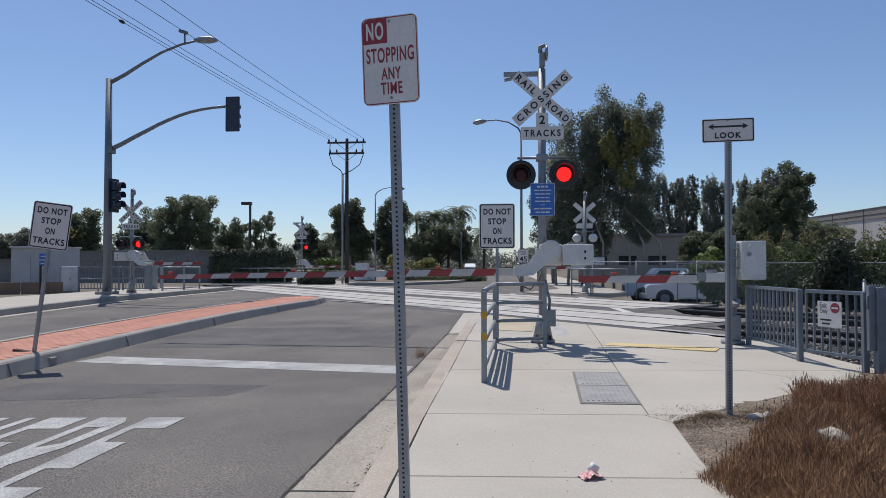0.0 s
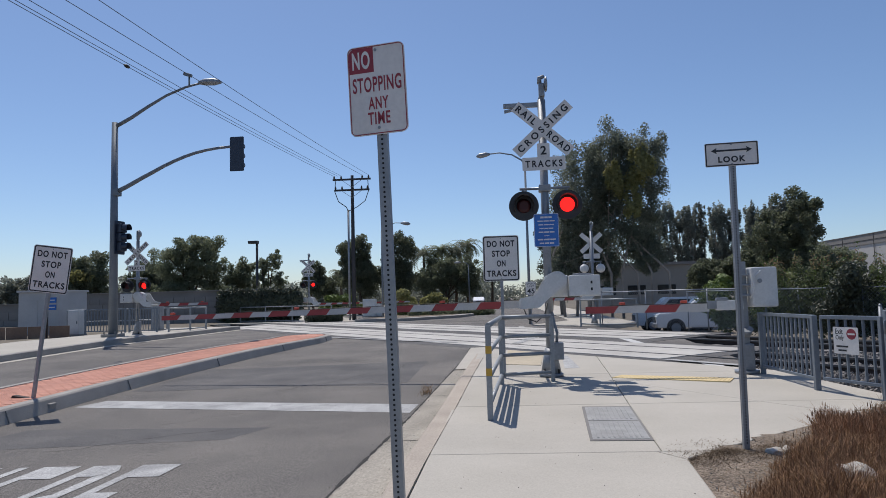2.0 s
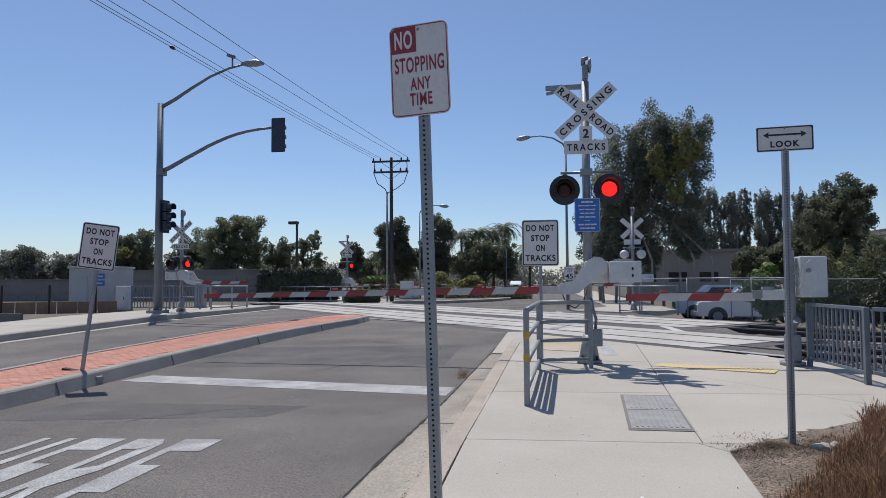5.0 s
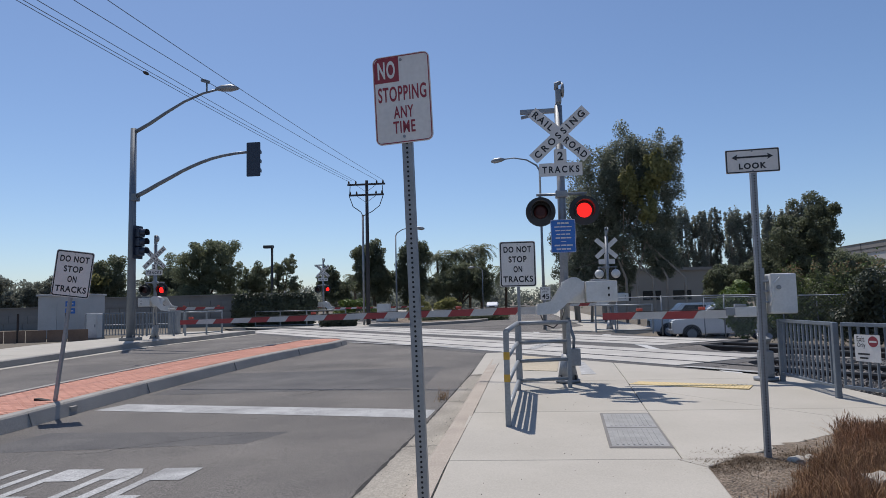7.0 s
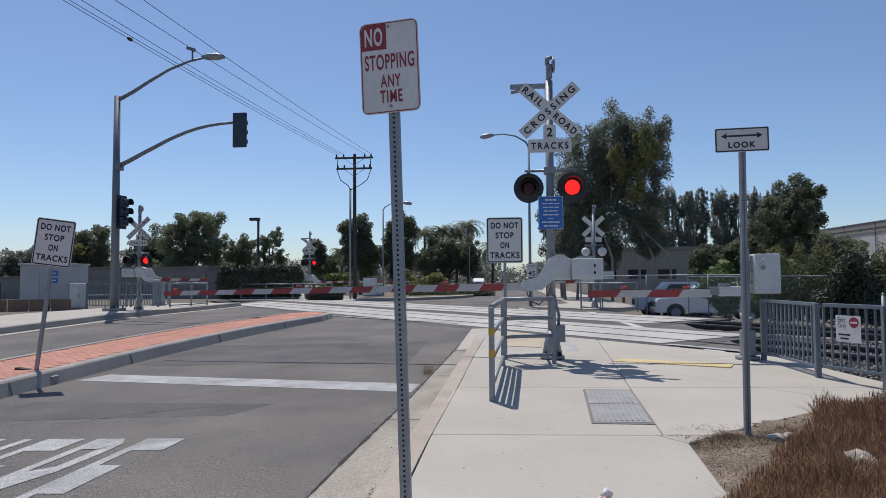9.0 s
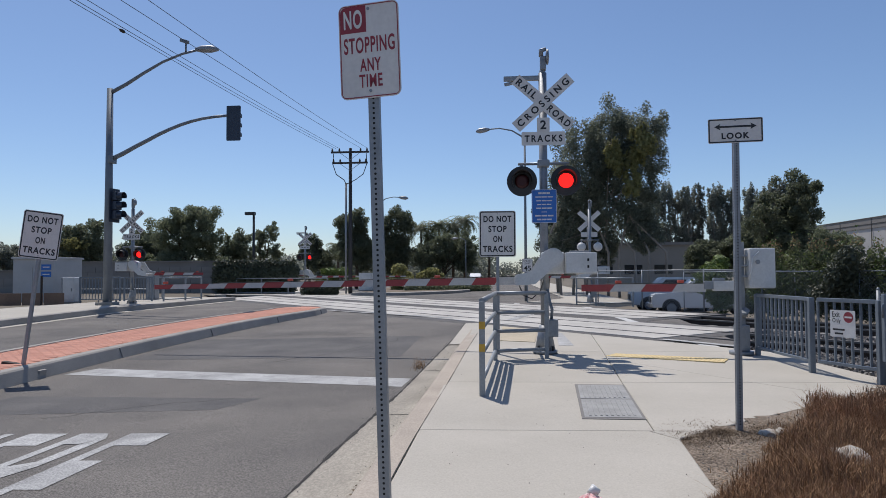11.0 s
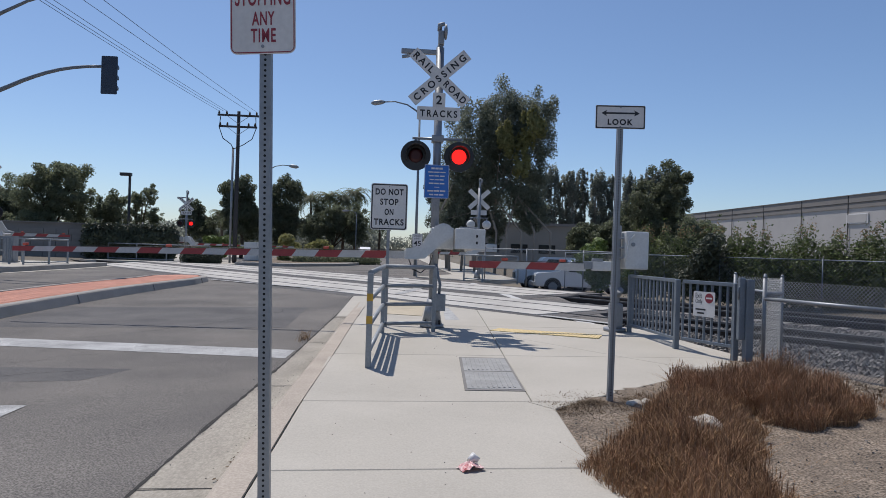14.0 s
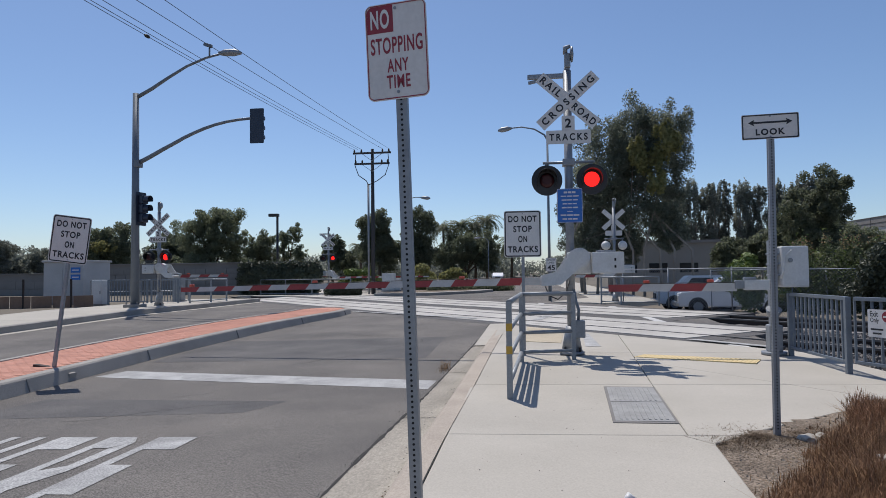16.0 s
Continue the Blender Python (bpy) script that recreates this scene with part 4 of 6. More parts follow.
# ---- fences beside the tracks ----
def bar_between(bm, a, b, sx, sz):
    a, b = Vector(a), Vector(b)
    way = b - a
    box(bm, (a + b) / 2, (way.length, sx, sz), way.to_track_quat("X", "Z").to_matrix().to_4x4(), min(sx, sz) * 0.15)


def picket_panel(a, b, z, h, label, spacing, lift, first_post=True, name="picket_fence"):
    ob = thing(name, label, "fence", "picket fence panels")
    a, b = Vector((*a, z)), Vector((*b, z))
    up = Vector((0, 0, 1))
    for q, hh in ((lift, 0.04), (h, 0.05)):
        bm = bm_new()
        bar_between(bm, a + up * q, b + up * q, 0.045, hh)
        part("rail", bm, "pole_grey", ob)
    count = max(2, int((b - a).length / spacing))
    share = None
    for k in range(count + 1):
        p = a.lerp(b, k / count)
        if share is None:
            bm = bm_new()
            box(bm, (0, 0, (h + lift) / 2), (0.026, 0.026, h - lift))
            share = part("picket", bm, "pole_grey", ob, m=Matrix.Translation(p)).data
        else:
            o = new("picket", share)
            o.parent, o.matrix_basis = ob, Matrix.Translation(p)
    for p in ((a, b) if first_post else (b,)):
        bm = bm_new()
        box(bm, (p.x, p.y, z + (h + 0.04) / 2 - 0.03), (0.07, 0.07, h + 0.06), None, 0.008)
        part("post", bm, "pole_grey", ob)
    return ob


wz = walk_z(12)
picket_panel((4.16, 11.5), (4.24, 9.80), wz, 0.95, "grey steel picket fence panel beside the pavement", 0.125, 0.12)
gate = picket_panel((4.27, 9.66), (4.62, 8.86), wz, 0.95, "grey steel swing gate with an exit-only sign", 0.115, 0.14, False, "swing_gate")
gp = Vector((4.43, 9.28, wz + 0.66))
gturn = Matrix.Rotation(math.atan2(8.86 - 9.66, 4.62 - 4.27), 4, "Z")
xs = sign_plate(gate, 0.36, 0.34, 0, None, "sign_white", r=0.012, name="exit_sign")
xs.matrix_basis = Matrix.Translation(gp) @ gturn @ at(0, -0.05, 0)
xs["label"] = "white exit-only sign with a red roundel"
text("Exit", 0.11, 0.07, "sign_black", xs, at(-0.09, -0.003, 0.115), bold=0.012)
text("Only", 0.12, 0.075, "sign_black", xs, at(-0.085, -0.003, 0.03), bold=0.012)
bm = bm_new()
tube(bm, [(0.085, -0.002, 0.085), (0.085, -0.004, 0.085)], 0.068, 20)
part("roundel", bm, "sign_red", xs, "red no-entry roundel")
bm = bm_new()
box(bm, (0.085, -0.005, 0.085), (0.10, 0.001, 0.022))
part("bar", bm, "sign_white", xs)
for k in range(2):
    bm = bm_new()
    box(bm, (-0.055, -0.003, -0.075 - 0.05 * k), (0.17 - 0.05 * k, 0.001, 0.022))
    part("text_bar", bm, "sign_black", xs)
lp_ = thing("latch_post", "thick dark grey gate latch post", "post", m=at(4.72, 8.72, wz - 0.03))
bm = bm_new()
box(bm, (0, 0, 0.53), (0.10, 0.10, 1.06), None, 0.01)
box(bm, (-0.09, 0.02, 0.68), (0.08, 0.07, 0.80), None, 0.01)
part("post", bm, "pole_grey", lp_)
bm = bm_new()
tube(bm, [(-0.07, 0.0, 1.0), (-0.14, 0.0, 0.95), (-0.14, 0, 0.80)], 0.014, 8)
part("latch", bm, "pole_grey", lp_)


def chain_fence(points, h, label, rail=True, pitch=0.055, thick=0.0030, wire="fence_wire", r=0.026, metal="steel_galv"):
    ob = thing("chain_link_fence", label, "fence", "chain link fences")
    verts, faces = [], []

    def wire_bar(p, q, r=thick):
        way = (q - p).normalized()
        u = way.orthogonal().normalized() * r
        v = way.cross(u)
        k = len(verts)
        verts.extend(tuple(c) for c in (p + u, p - u * 0.5 + v * 0.87, p - u * 0.5 - v * 0.87, q + u, q - u * 0.5 + v * 0.87, q - u * 0.5 - v * 0.87))
        faces.extend(((k, k + 1, k + 4, k + 3), (k + 1, k + 2, k + 5, k + 4), (k + 2, k, k + 3, k + 5)))

    for (x0, y0, z0), (x1, y1, z1) in zip(points, points[1:]):
        a, b = Vector((x0, y0, z0)), Vector((x1, y1, z1))
        ln = (b - a).length
        n = int((ln + h) / pitch)
        for k in range(n):
            for sg in (0, 1):
                t0, t1 = k * pitch - h, k * pitch
                lo, hi = max(t0, 0), min(t1, ln)
                if hi - lo < 0.01:
                    continue
                z_lo, z_hi = lo - t0, hi - t0
                p = a.lerp(b, (ln - lo if sg else lo) / ln) + Vector((0, 0, z_lo))
                q = a.lerp(b, (ln - hi if sg else hi) / ln) + Vector((0, 0, z_hi))
                wire_bar(p, q)
    mesh = raw("wire_mesh", verts, faces, wire, ob)
    tagged(mesh, kind="stuff")
    for x, y, z in points:
        bm = bm_new()
        tube(bm, [(x, y, z - 0.05), (x, y, z + h + 0.03)], r, 12)
        tube(bm, [(x, y, z + h + 0.03), (x, y, z + h + 0.06)], [r * 1.15, r * 0.46], 12)
        part("post", bm, metal, ob)
    if rail:
        for p, q in zip(points, points[1:]):
            bm = bm_new()
            tube(bm, [(p[0], p[1], p[2] + h * rail), (q[0], q[1], q[2] + h * rail)], r * 0.92, 8)
            part("rail", bm, metal, ob)
    return ob


chain_fence([(4.94, 8.74, 0.02), (5.46, 7.22, 0.02), (6.15, 5.2, 0.02), (7.5, 1.6, 0.02), (9.0, -2.4, 0.02)], 1.1, "galvanised chain link fence along the ballast", 0.78, 0.047, 0.0031)
chain_fence([(5.00, 8.84, 0.02), (5.60, 9.45, 0.0), (5.42, 10.4, 0.0)], 1.12, "short return of galvanised chain link fence behind the gate", 0.82)
chain_fence([(4.15, 29.6, 0.05), (5.6, 27.6, 0.05), (7.4, 25.6, 0.05), (9.6, 23.2, 0.0)], 1.45, "chain link fence beyond the tracks", 1.0, 0.11)
fl = [on_track(21.7, q) for q in (15.5, 12.5, 9.5, 6.5, 3.5, 0.5, -2.5, -5.5, -8.5)]
chain_fence([(p.x, p.y, -0.12) for p in fl], 1.55, "chain link fence in front of the hedge", 1.0, 0.11, 0.0016, "steel_galv", 0.017, "pole_grey")
pipe_rail(pose(0, 0, 0.05), [(3.2, 29.2), (3.9, 28.4), (5.3, 27.9)], 1.15, "grey pipe guard rail beyond the tracks", "guard rails", mids=(0.62, 0.12))

# ---- traffic signal mast with lamp arm ----
tm = thing("traffic_signal_mast", "grey steel mast with lamp arm and signal arm", "traffic signal", m=at(-15.06, 24.9, left_top(24.9)))
bm = bm_new()
tube(bm, [(0, 0, 0.1), (0, 0, 8.40)], [0.17, 0.115], 16)
part("mast", bm, "pole_grey", tm)
bm = bm_new()
box(bm, (0, 0, 0.06), (0.62, 0.62, 0.12), None, 0.02)
for sx in (-1, 1):
    for sy in (-1, 1):
        tube(bm, [(sx * 0.22, sy * 0.22, 0.12), (sx * 0.22, sy * 0.22, 0.22)], 0.03, 8)
part("base_plate", bm, "kerb", tm)
bm = bm_new()
tube(bm, [(0.05, 0, 8.25), (0.7, -0.06, 8.54), (1.4, -0.1, 8.93), (2.2, -0.15, 9.33), (3.0, -0.2, 9.60), (3.7, -0.25, 9.72)], [0.075, 0.07, 0.06, 0.05, 0.045, 0.04], 10)
part("lamp_arm", bm, "pole_grey", tm)
bm = bm_new()
tube(bm, [(3.55, -0.25, 9.73), (3.8, -0.25, 9.74), (4.2, -0.28, 9.72), (4.48, -0.28, 9.68)], [0.06, 0.13, 0.14, 0.05], 12)
part("luminaire", bm, "steel_galv", tm, "grey cobra-head luminaire")
bm = bm_new()
tube(bm, [(3.15, -0.2, 9.66), (3.15, -0.2, 10.0)], 0.035, 8)
box(bm, (3.10, -0.22, 10.08), (0.34, 0.12, 0.12), Matrix.Rotation(radians(18), 4, "Y"), 0.02)
part("detector", bm, "pole_grey", tm, "small traffic detector camera")
bm = bm_new()
tube(bm, [(0.05, 0, 5.62), (0.6, -0.1, 5.82), (1.3, -0.3, 6.08), (1.8, -0.4, 6.27), (2.3, -0.52, 6.46), (2.75, -0.61, 6.61), (3.2, -0.7, 6.74), (3.65, -0.76, 6.85), (4.1, -0.8, 6.93), (4.6, -0.83, 6.985), (5.1, -0.85, 7.01)],
     [0.09, 0.085, 0.078, 0.073, 0.068, 0.065, 0.062, 0.059, 0.056, 0.053, 0.05], 10)
part("signal_arm", bm, "pole_grey", tm)
bm = bm_new()
box(bm, (0.12, 0, 5.62), (0.22, 0.3, 0.30), None, 0.03)
part("arm_collar", bm, "pole_grey", tm)


def signal_head(m, lenses=True):
    bm = bm_new()
    prism(bm, rounded(0.54, 1.30, 0.04), -0.006, 0.006, UPRIGHT)
    head = part("signal_head", bm, "head_black", tm, "black three-section signal head with backplate", m)
    for k in range(3):
        bm = bm_new()
        box(bm, (0, 0.10, 0.36 - 0.36 * k), (0.34, 0.2, 0.34), None, 0.03)
        part("section", bm, "head_black", head)
        bm = bm_new()
        n = 14
        rows = [[bm.verts.new((0.15 * math.cos(a), y, 0.36 - 0.36 * k + 0.15 * math.sin(a))) for a in (radians(-30 + 240 * i / n) for i in range(n + 1))] for y in (0.2, 0.44)]
        for i in range(n):
            bm.faces.new((rows[0][i], rows[0][i + 1], rows[1][i + 1], rows[1][i]))
        v = part("visor", bm, "head_black", head)
        sm = v.modifiers.new("thick", "SOLIDIFY")
        sm.thickness = 0.006
    return head


signal_head(at(5.33, -0.86, 6.72))
signal_head(pose(0.30, -0.1, 3.82, 0, 0, -100))

# ---- wooden utility pole and its wires ----
def utility_pole(m):
    ob = thing("utility_pole", "dark wooden utility pole with two crossarms and insulators", "utility pole", "utility poles", m)
    bm = bm_new()
    tube(bm, [(0, 0, -0.05), (0, 0, 5), (0, 0, 10.15)], [0.15, 0.13, 0.105], 12)
    part("pole", bm, "wood_pole", ob)
    for z, w in ((9.85, 2.7), (9.10, 2.5)):
        bm = bm_new()
        box(bm, (0, -0.14, z), (w, 0.10, 0.13), None, 0.01)
        part("crossarm", bm, "wood_pole", ob)
        bm = bm_new()
        for sg in (-1, 1):
            bar_between(bm, (0, -0.14, z - 0.55), (sg * 0.7, -0.14, z - 0.05), 0.03, 0.03)
        part("brace", bm, "steel_galv", ob)
        for x in (-1.25, -0.75, 0.75, 1.2):
            bm = bm_new()
            tube(bm, [(x * w / 2.7, -0.14, z + 0.06), (x * w / 2.7, -0.14, z + 0.14), (x * w / 2.7, -0.14, z + 0.28)], [0.05, 0.07, 0.03], 10)
            part("insulator", bm, "bark_dark", ob)
    for sg in (-1, 1):
        bm = bm_new()
        tube(bm, [(sg * 1.15, -0.16, 9.75), (sg * 1.2, -0.2, 9.0), (sg * 0.95, -0.2, 8.3), (sg * 0.4, -0.2, 7.9), (0.0 - 0.25, -0.2, 7.6)], 0.03, 6)
        part("drop_cable", bm, "wire", ob)
    bm = bm_new()
    tube(bm, [(-0.28, -0.12, 0), (-0.28, -0.12, 7.7)], 0.075, 10)
    part("riser_pipe", bm, "steel_galv", ob, "grey cable riser pipe")
    return ob


UP = Vector((-10.45, 46.0, 0.05))
UP2 = Vector((-13.0, -18.0, 0.0))
utility_pole(at(*UP))
utility_pole(pose(*UP2, 0, 0, -4))
for k, (x, x2) in enumerate(((-1.30, -14.04), (-1.0, -14.02), (-0.75, -13.55), (0.75, -13.29), (1.2, -11.98))):
    a, b = UP + Vector((x, -0.14, 10.12)), Vector((x2, -18, 10.17))
    pts = []
    for i in range(25):
        t = i / 24
        p = a.lerp(b, t)
        p.z -= 4 * 0.55 * t * (1 - t)
        pts.append(p)
    bm = bm_new()
    tube(bm, pts, 0.010, 6)
    wire_ob = part("overhead_wire", bm, "wire")
    tagged(wire_ob, "thin black overhead power wire", "wire", "overhead wires")
    if k == 0:
        bm = bm_new()
        tube(bm, [pts[9].lerp(pts[10], q) for q in (0.05, 0.09, 0.14, 0.18)], [0.015, 0.06, 0.06, 0.015], 8)
        part("splice", bm, "wire", wire_ob, "black cable splice")


# ---- lamps ----
def street_lamp(m, h, reach, label, r=0.08):
    ob = thing("street_lamp", label, "street lamp", "street lamps", m)
    bm = bm_new()
    tube(bm, [(0, 0, 0), (0, 0, h * 0.93)], [r, r * 0.6], 12)
    part("pole", bm, "pole_grey", ob)
    bm = bm_new()
    tube(bm, [(0, 0, h * 0.92), (reach * 0.08, 0, h * 0.95), (reach * 0.35, 0, h * 0.985), (reach * 0.7, 0, h), (reach, 0, h * 0.995)], [r * 0.6, r * 0.55, r * 0.45, r * 0.4, r * 0.4], 8)
    part("arm", bm, "pole_grey", ob)
    bm = bm_new()
    sg = 1 if reach > 0 else -1
    tube(bm, [(reach - sg * 0.05, 0, h * 0.995), (reach + sg * 0.15, 0, h * 0.993), (reach + sg * 0.45, 0, h * 0.987), (reach + sg * 0.62, 0, h * 0.984)], [0.05, 0.12, 0.13, 0.04], 10)
    part("luminaire", bm, "steel_galv", ob)
    return ob


street_lamp(at(1.2, 33.0, 0.06), 8.45, -1.75, "tall grey street lamp with a curved arm")
street_lamp(at(-8.55, 46.6, 0.06), 6.75, 1.45, "grey street lamp behind the utility pole", 0.07)
street_lamp(at(-3.9, 72.0, 0.06), 5.2, -0.9, "slim distant street lamp", 0.06)
pl = thing("area_lamp", "dark area lamp post with a box head", "lamp post", m=at(-18.9, 50, 0.1))
bm = bm_new()
tube(bm, [(0, 0, 0), (0, 0, 6.05)], 0.09, 10)
part("pole", bm, "black", pl)
bm = bm_new()
box(bm, (-0.28, 0, 6.0), (0.75, 0.4, 0.22), None, 0.02)
part("lamp_box", bm, "black", pl)

# speed sign beyond the tracks
ss = thing("speed_sign", "small white speed limit sign beyond the tracks", "sign", m=at(1.22, 31.5, 0.06))
perforated_post(ss, 2.05, 0.05, holes=False)
sp = sign_plate(ss, 0.48, 0.62, 1.72, "sign_black", edge=0.012)
text("SPEED", 0.36, 0.08, "sign_black", sp, at(0, -0.004, 0.21))
text("LIMIT", 0.30, 0.08, "sign_black", sp, at(0, -0.004, 0.09))
text("45", 0.34, 0.24, "sign_black", sp, at(0, -0.004, -0.13), bold=0.02)

# ---- pavement fittings ----
vault = thing("utility_cover", "cast two-lid utility cover set in the pavement", "utility cover")
for y0, y1 in ((6.83, 7.74), (7.78, 8.67)):
    def vx(y, side):
        return lerp(0.885, 1.02, (y - 6.8) / 1.9) + side * 0.535
    bm = bm_new()
    prism(bm, [(vx(y0, 0), y0), (vx(y0, 1), y0), (vx(y1, 1), y1), (vx(y1, 0), y1)], 0.0, walk_z(8.7) + 0.008)
    lid = part("lid", bm, "grate", vault, "worn grey cast lid")
    for k in range(9):
        x = 0.045 + 0.052 * k
        bm = bm_new()
        a0, a1 = y0 + 0.06, y1 - 0.06
        prism(bm, [(vx(a0, 0) + x, a0), (vx(a0, 0) + x + 0.022, a0), (vx(a1, 0) + x + 0.022, a1), (vx(a1, 0) + x, a1)], 0.0, walk_z(8.7) + 0.013)
        part("rib", bm, "grate", lid)
bm = bm_new()
prism(bm, [(0.855, 6.77), (1.445, 6.77), (1.58, 8.73), (0.99, 8.73)], 0.0, walk_z(8.7) + 0.005)
part("frame", bm, "wall_grey", vault, "steel frame")

tact = thing("tactile_strip", "faded yellow tactile warning strip on the pavement", "tactile paving", kind="structure")
bm = bm_new()
prism(bm, [(1.75, 11.30), (3.35, 10.60), (3.55, 11.02), (1.95, 11.62)], 0.0, walk_z(11) + 0.012)
part("tile", bm, "tactile", tact)
verts, faces = [], []
for i in range(28):
    for j in range(10):
        u, v = (i + 0.5) / 28, (j + 0.5) / 10
        x = lerp(lerp(1.75, 3.35, u), lerp(1.95, 3.55, u), v)
        y = lerp(lerp(11.30, 10.60, u), lerp(11.62, 11.02, u), v)
        z = walk_z(11) + 0.012
        k = len(verts)
        verts += [(x - 0.014, y - 0.014, z), (x + 0.014, y - 0.014, z), (x + 0.014, y + 0.014, z), (x - 0.014, y + 0.014, z), (x, y, z + 0.008)]
        faces += [(k, k + 1, k + 4), (k + 1, k + 2, k + 4), (k + 2, k + 3, k + 4), (k + 3, k, k + 4)]
tagged(raw("dome", verts, faces, "tactile", tact), kind="stuff")

pad = thing("tactile_pad", "worn tan tactile pad beside the crossing signal", "tactile paving", kind="structure")
bm = bm_new()
prism(bm, [(0.0, 13.6), (0.72, 13.3), (0.92, 16.1), (0.10, 17.1)], 0.0, walk_z(14) + 0.008)
part("tile", bm, "tan_pad", pad)

# painted lines that lead walkers over the crossing
lines = thing("crossing_lines", "worn white guide lines across the tracks", "road marking", kind="structure")
for pts in ([(3.15, 14.05), (3.42, 14.05), (4.45, 12.75), (4.25, 12.65)], [(1.12, 12.72), (1.40, 12.75), (1.40, 15.3), (1.28, 15.3)], [(0.2, 19.5), (0.45, 19.5), (2.2, 27.5), (1.9, 27.5)], [(-8.2, 26.2), (-8.0, 25.9), (-1.4, 20.2), (-1.4, 20.6)]):
    bm = bm_new()
    bm.faces.new([bm.verts.new((x, y, 0.0925 if y < 25 else 0.0925)) for x, y in pts])
    part("paint", bm, "paint_white", lines)

# word on the road, in tall narrow strokes
word = thing("road_word", "worn white word painted on the asphalt", "road marking", kind="structure")
Y0, Y1 = 4.22, 6.75
SW = 0.10


def letter(strokes, x):
    bm = bm_new()
    for pts in strokes:
        bm.faces.new([bm.verts.new((x + a, b, road_z(x + a, b) + 0.005)) for a, b in pts])
    part("letter", bm, "paint_white", word)


def rect(x0, x1, y0, y1):
    return [(x0, y0), (x1, y0), (x1, y1), (x0, y1)]


MID0, MID1 = 5.02, 5.78
E_STROKES = [rect(0, SW, Y0, Y1), rect(SW, 0.40, Y1 - 0.47, Y1), rect(SW, 0.31, MID0, MID1), rect(SW, 0.40, Y0, Y0 + 0.36)]
letter(E_STROKES, -3.54)
letter([rect(0, SW, Y0, Y1), [(SW, Y1 - 0.42), (0.24, Y1 - 0.42), (0.38, Y1 - 0.20), (0.28, Y1), (SW, Y1)], [(0.26, Y1 - 0.42), (0.26, 5.75), (0.37, 5.6), (0.39, Y1 - 0.5), (0.38, Y1 - 0.20)],
        [(SW, 5.10), (0.24, 5.10), (0.37, 5.6), (0.26, 5.75), (SW, 5.60)], [(0.13, 5.10), (0.28, Y0), (0.39, Y0), (0.24, 5.10)]], -4.06)
letter(E_STROKES, -4.60)
letter([rect(0, SW, Y0, Y1), rect(0.29, 0.39, Y0, Y1), rect(SW, 0.29, 5.2, 5.75)], -5.15)

# cracks in the asphalt
cracks = thing("road_cracks", "dark sealed cracks in the worn asphalt", "road marking", kind="structure")
g = np.random.default_rng(17)
for x, y, a, n, w in ((-5.2, 7.4, 0.62, 30, 0.007), (-4.7, 9.0, 0.5, 16, 0.006), (-4.0, 11.6, 0.9, 30, 0.008), (-6.8, 16.0, 0.05, 50, 0.012), (-3.0, 12.8, 1.3, 40, 0.010),
                     (-13.8, 18.5, 0.0, 40, 0.014), (-13.4, 15.0, 0.3, 30, 0.014), (-2.6, 15.5, 2.6, 30, 0.008)):
    bm = bm_new()
    prev = None
    for k in range(n):
        a2 = a + g.normal(0, 0.45)
        x += 0.085 * math.cos(a2)
        y += 0.085 * math.sin(a2)
        ww = w * g.uniform(0.3, 1.0)
        if x > -1.6 or (MED_L - 0.1 < x - med_shift(y) < MED_R + 0.1):
            break
        row = [bm.verts.new((x + sg * ww * -math.sin(a), y + sg * ww * math.cos(a), road_z(x, y) + 0.0035)) for sg in (-1, 1)]
        if prev:
            bm.faces.new((prev[0], prev[1], row[1], row[0]))
        prev = row
    part("crack", bm, "rubber", cracks)
# older, darker repair patches
for pts in (rect(-6.9, -1.7, 12.2, 15.4), [(-6.6, 7.6), (-3.2, 7.9), (-2.9, 8.6), (-6.4, 8.9)]):
    mark(pts, cracks, "patch", "asphalt_worn", 0.002)

# litter and stones
lit = thing("litter", "crumpled red and white snack wrapper on the pavement", "litter", m=pose(0.65, 4.48, walk_z(4), 0, 0, 20))
bm = bm_new()
bmesh.ops.create_grid(bm, x_segments=14, y_segments=10, size=0.5)
for v in bm.verts:
    r = noise.noise(v.co * 5)
    v.co = Vector((v.co.x * 0.15, v.co.y * 0.11, 0.022 + 0.018 * r + 0.012 * math.cos(v.co.x * 6)))
part("wrapper", bm, "red_plastic", lit)
bm = bm_new()
tube(bm, [(0.02, 0.06, 0.03), (0.05, 0.075, 0.05), (0.08, 0.06, 0.03)], [0.02, 0.03, 0.018], 8)
part("foil_end", bm, "white_metal", lit)


def rock(m, r, seed):
    bm = bm_new()
    bmesh.ops.create_icosphere(bm, subdivisions=2, radius=r)
    for v in bm.verts:
        v.co *= 1 + 0.35 * noise.noise(v.co / r * 1.3 + Vector((seed, 0, 0)))
        v.co.z *= 0.55
    tagged(part("rock", bm, "concrete", None, m=m), "pale rough stone lying in the dry brush", "rock", "verge rocks")


rock(at(2.45, 5.14, 0.17), 0.115, 3)
rock(at(2.31, 6.18, 0.07), 0.07, 7)
rock(at(2.42, 6.2, 0.09), 0.05, 9)

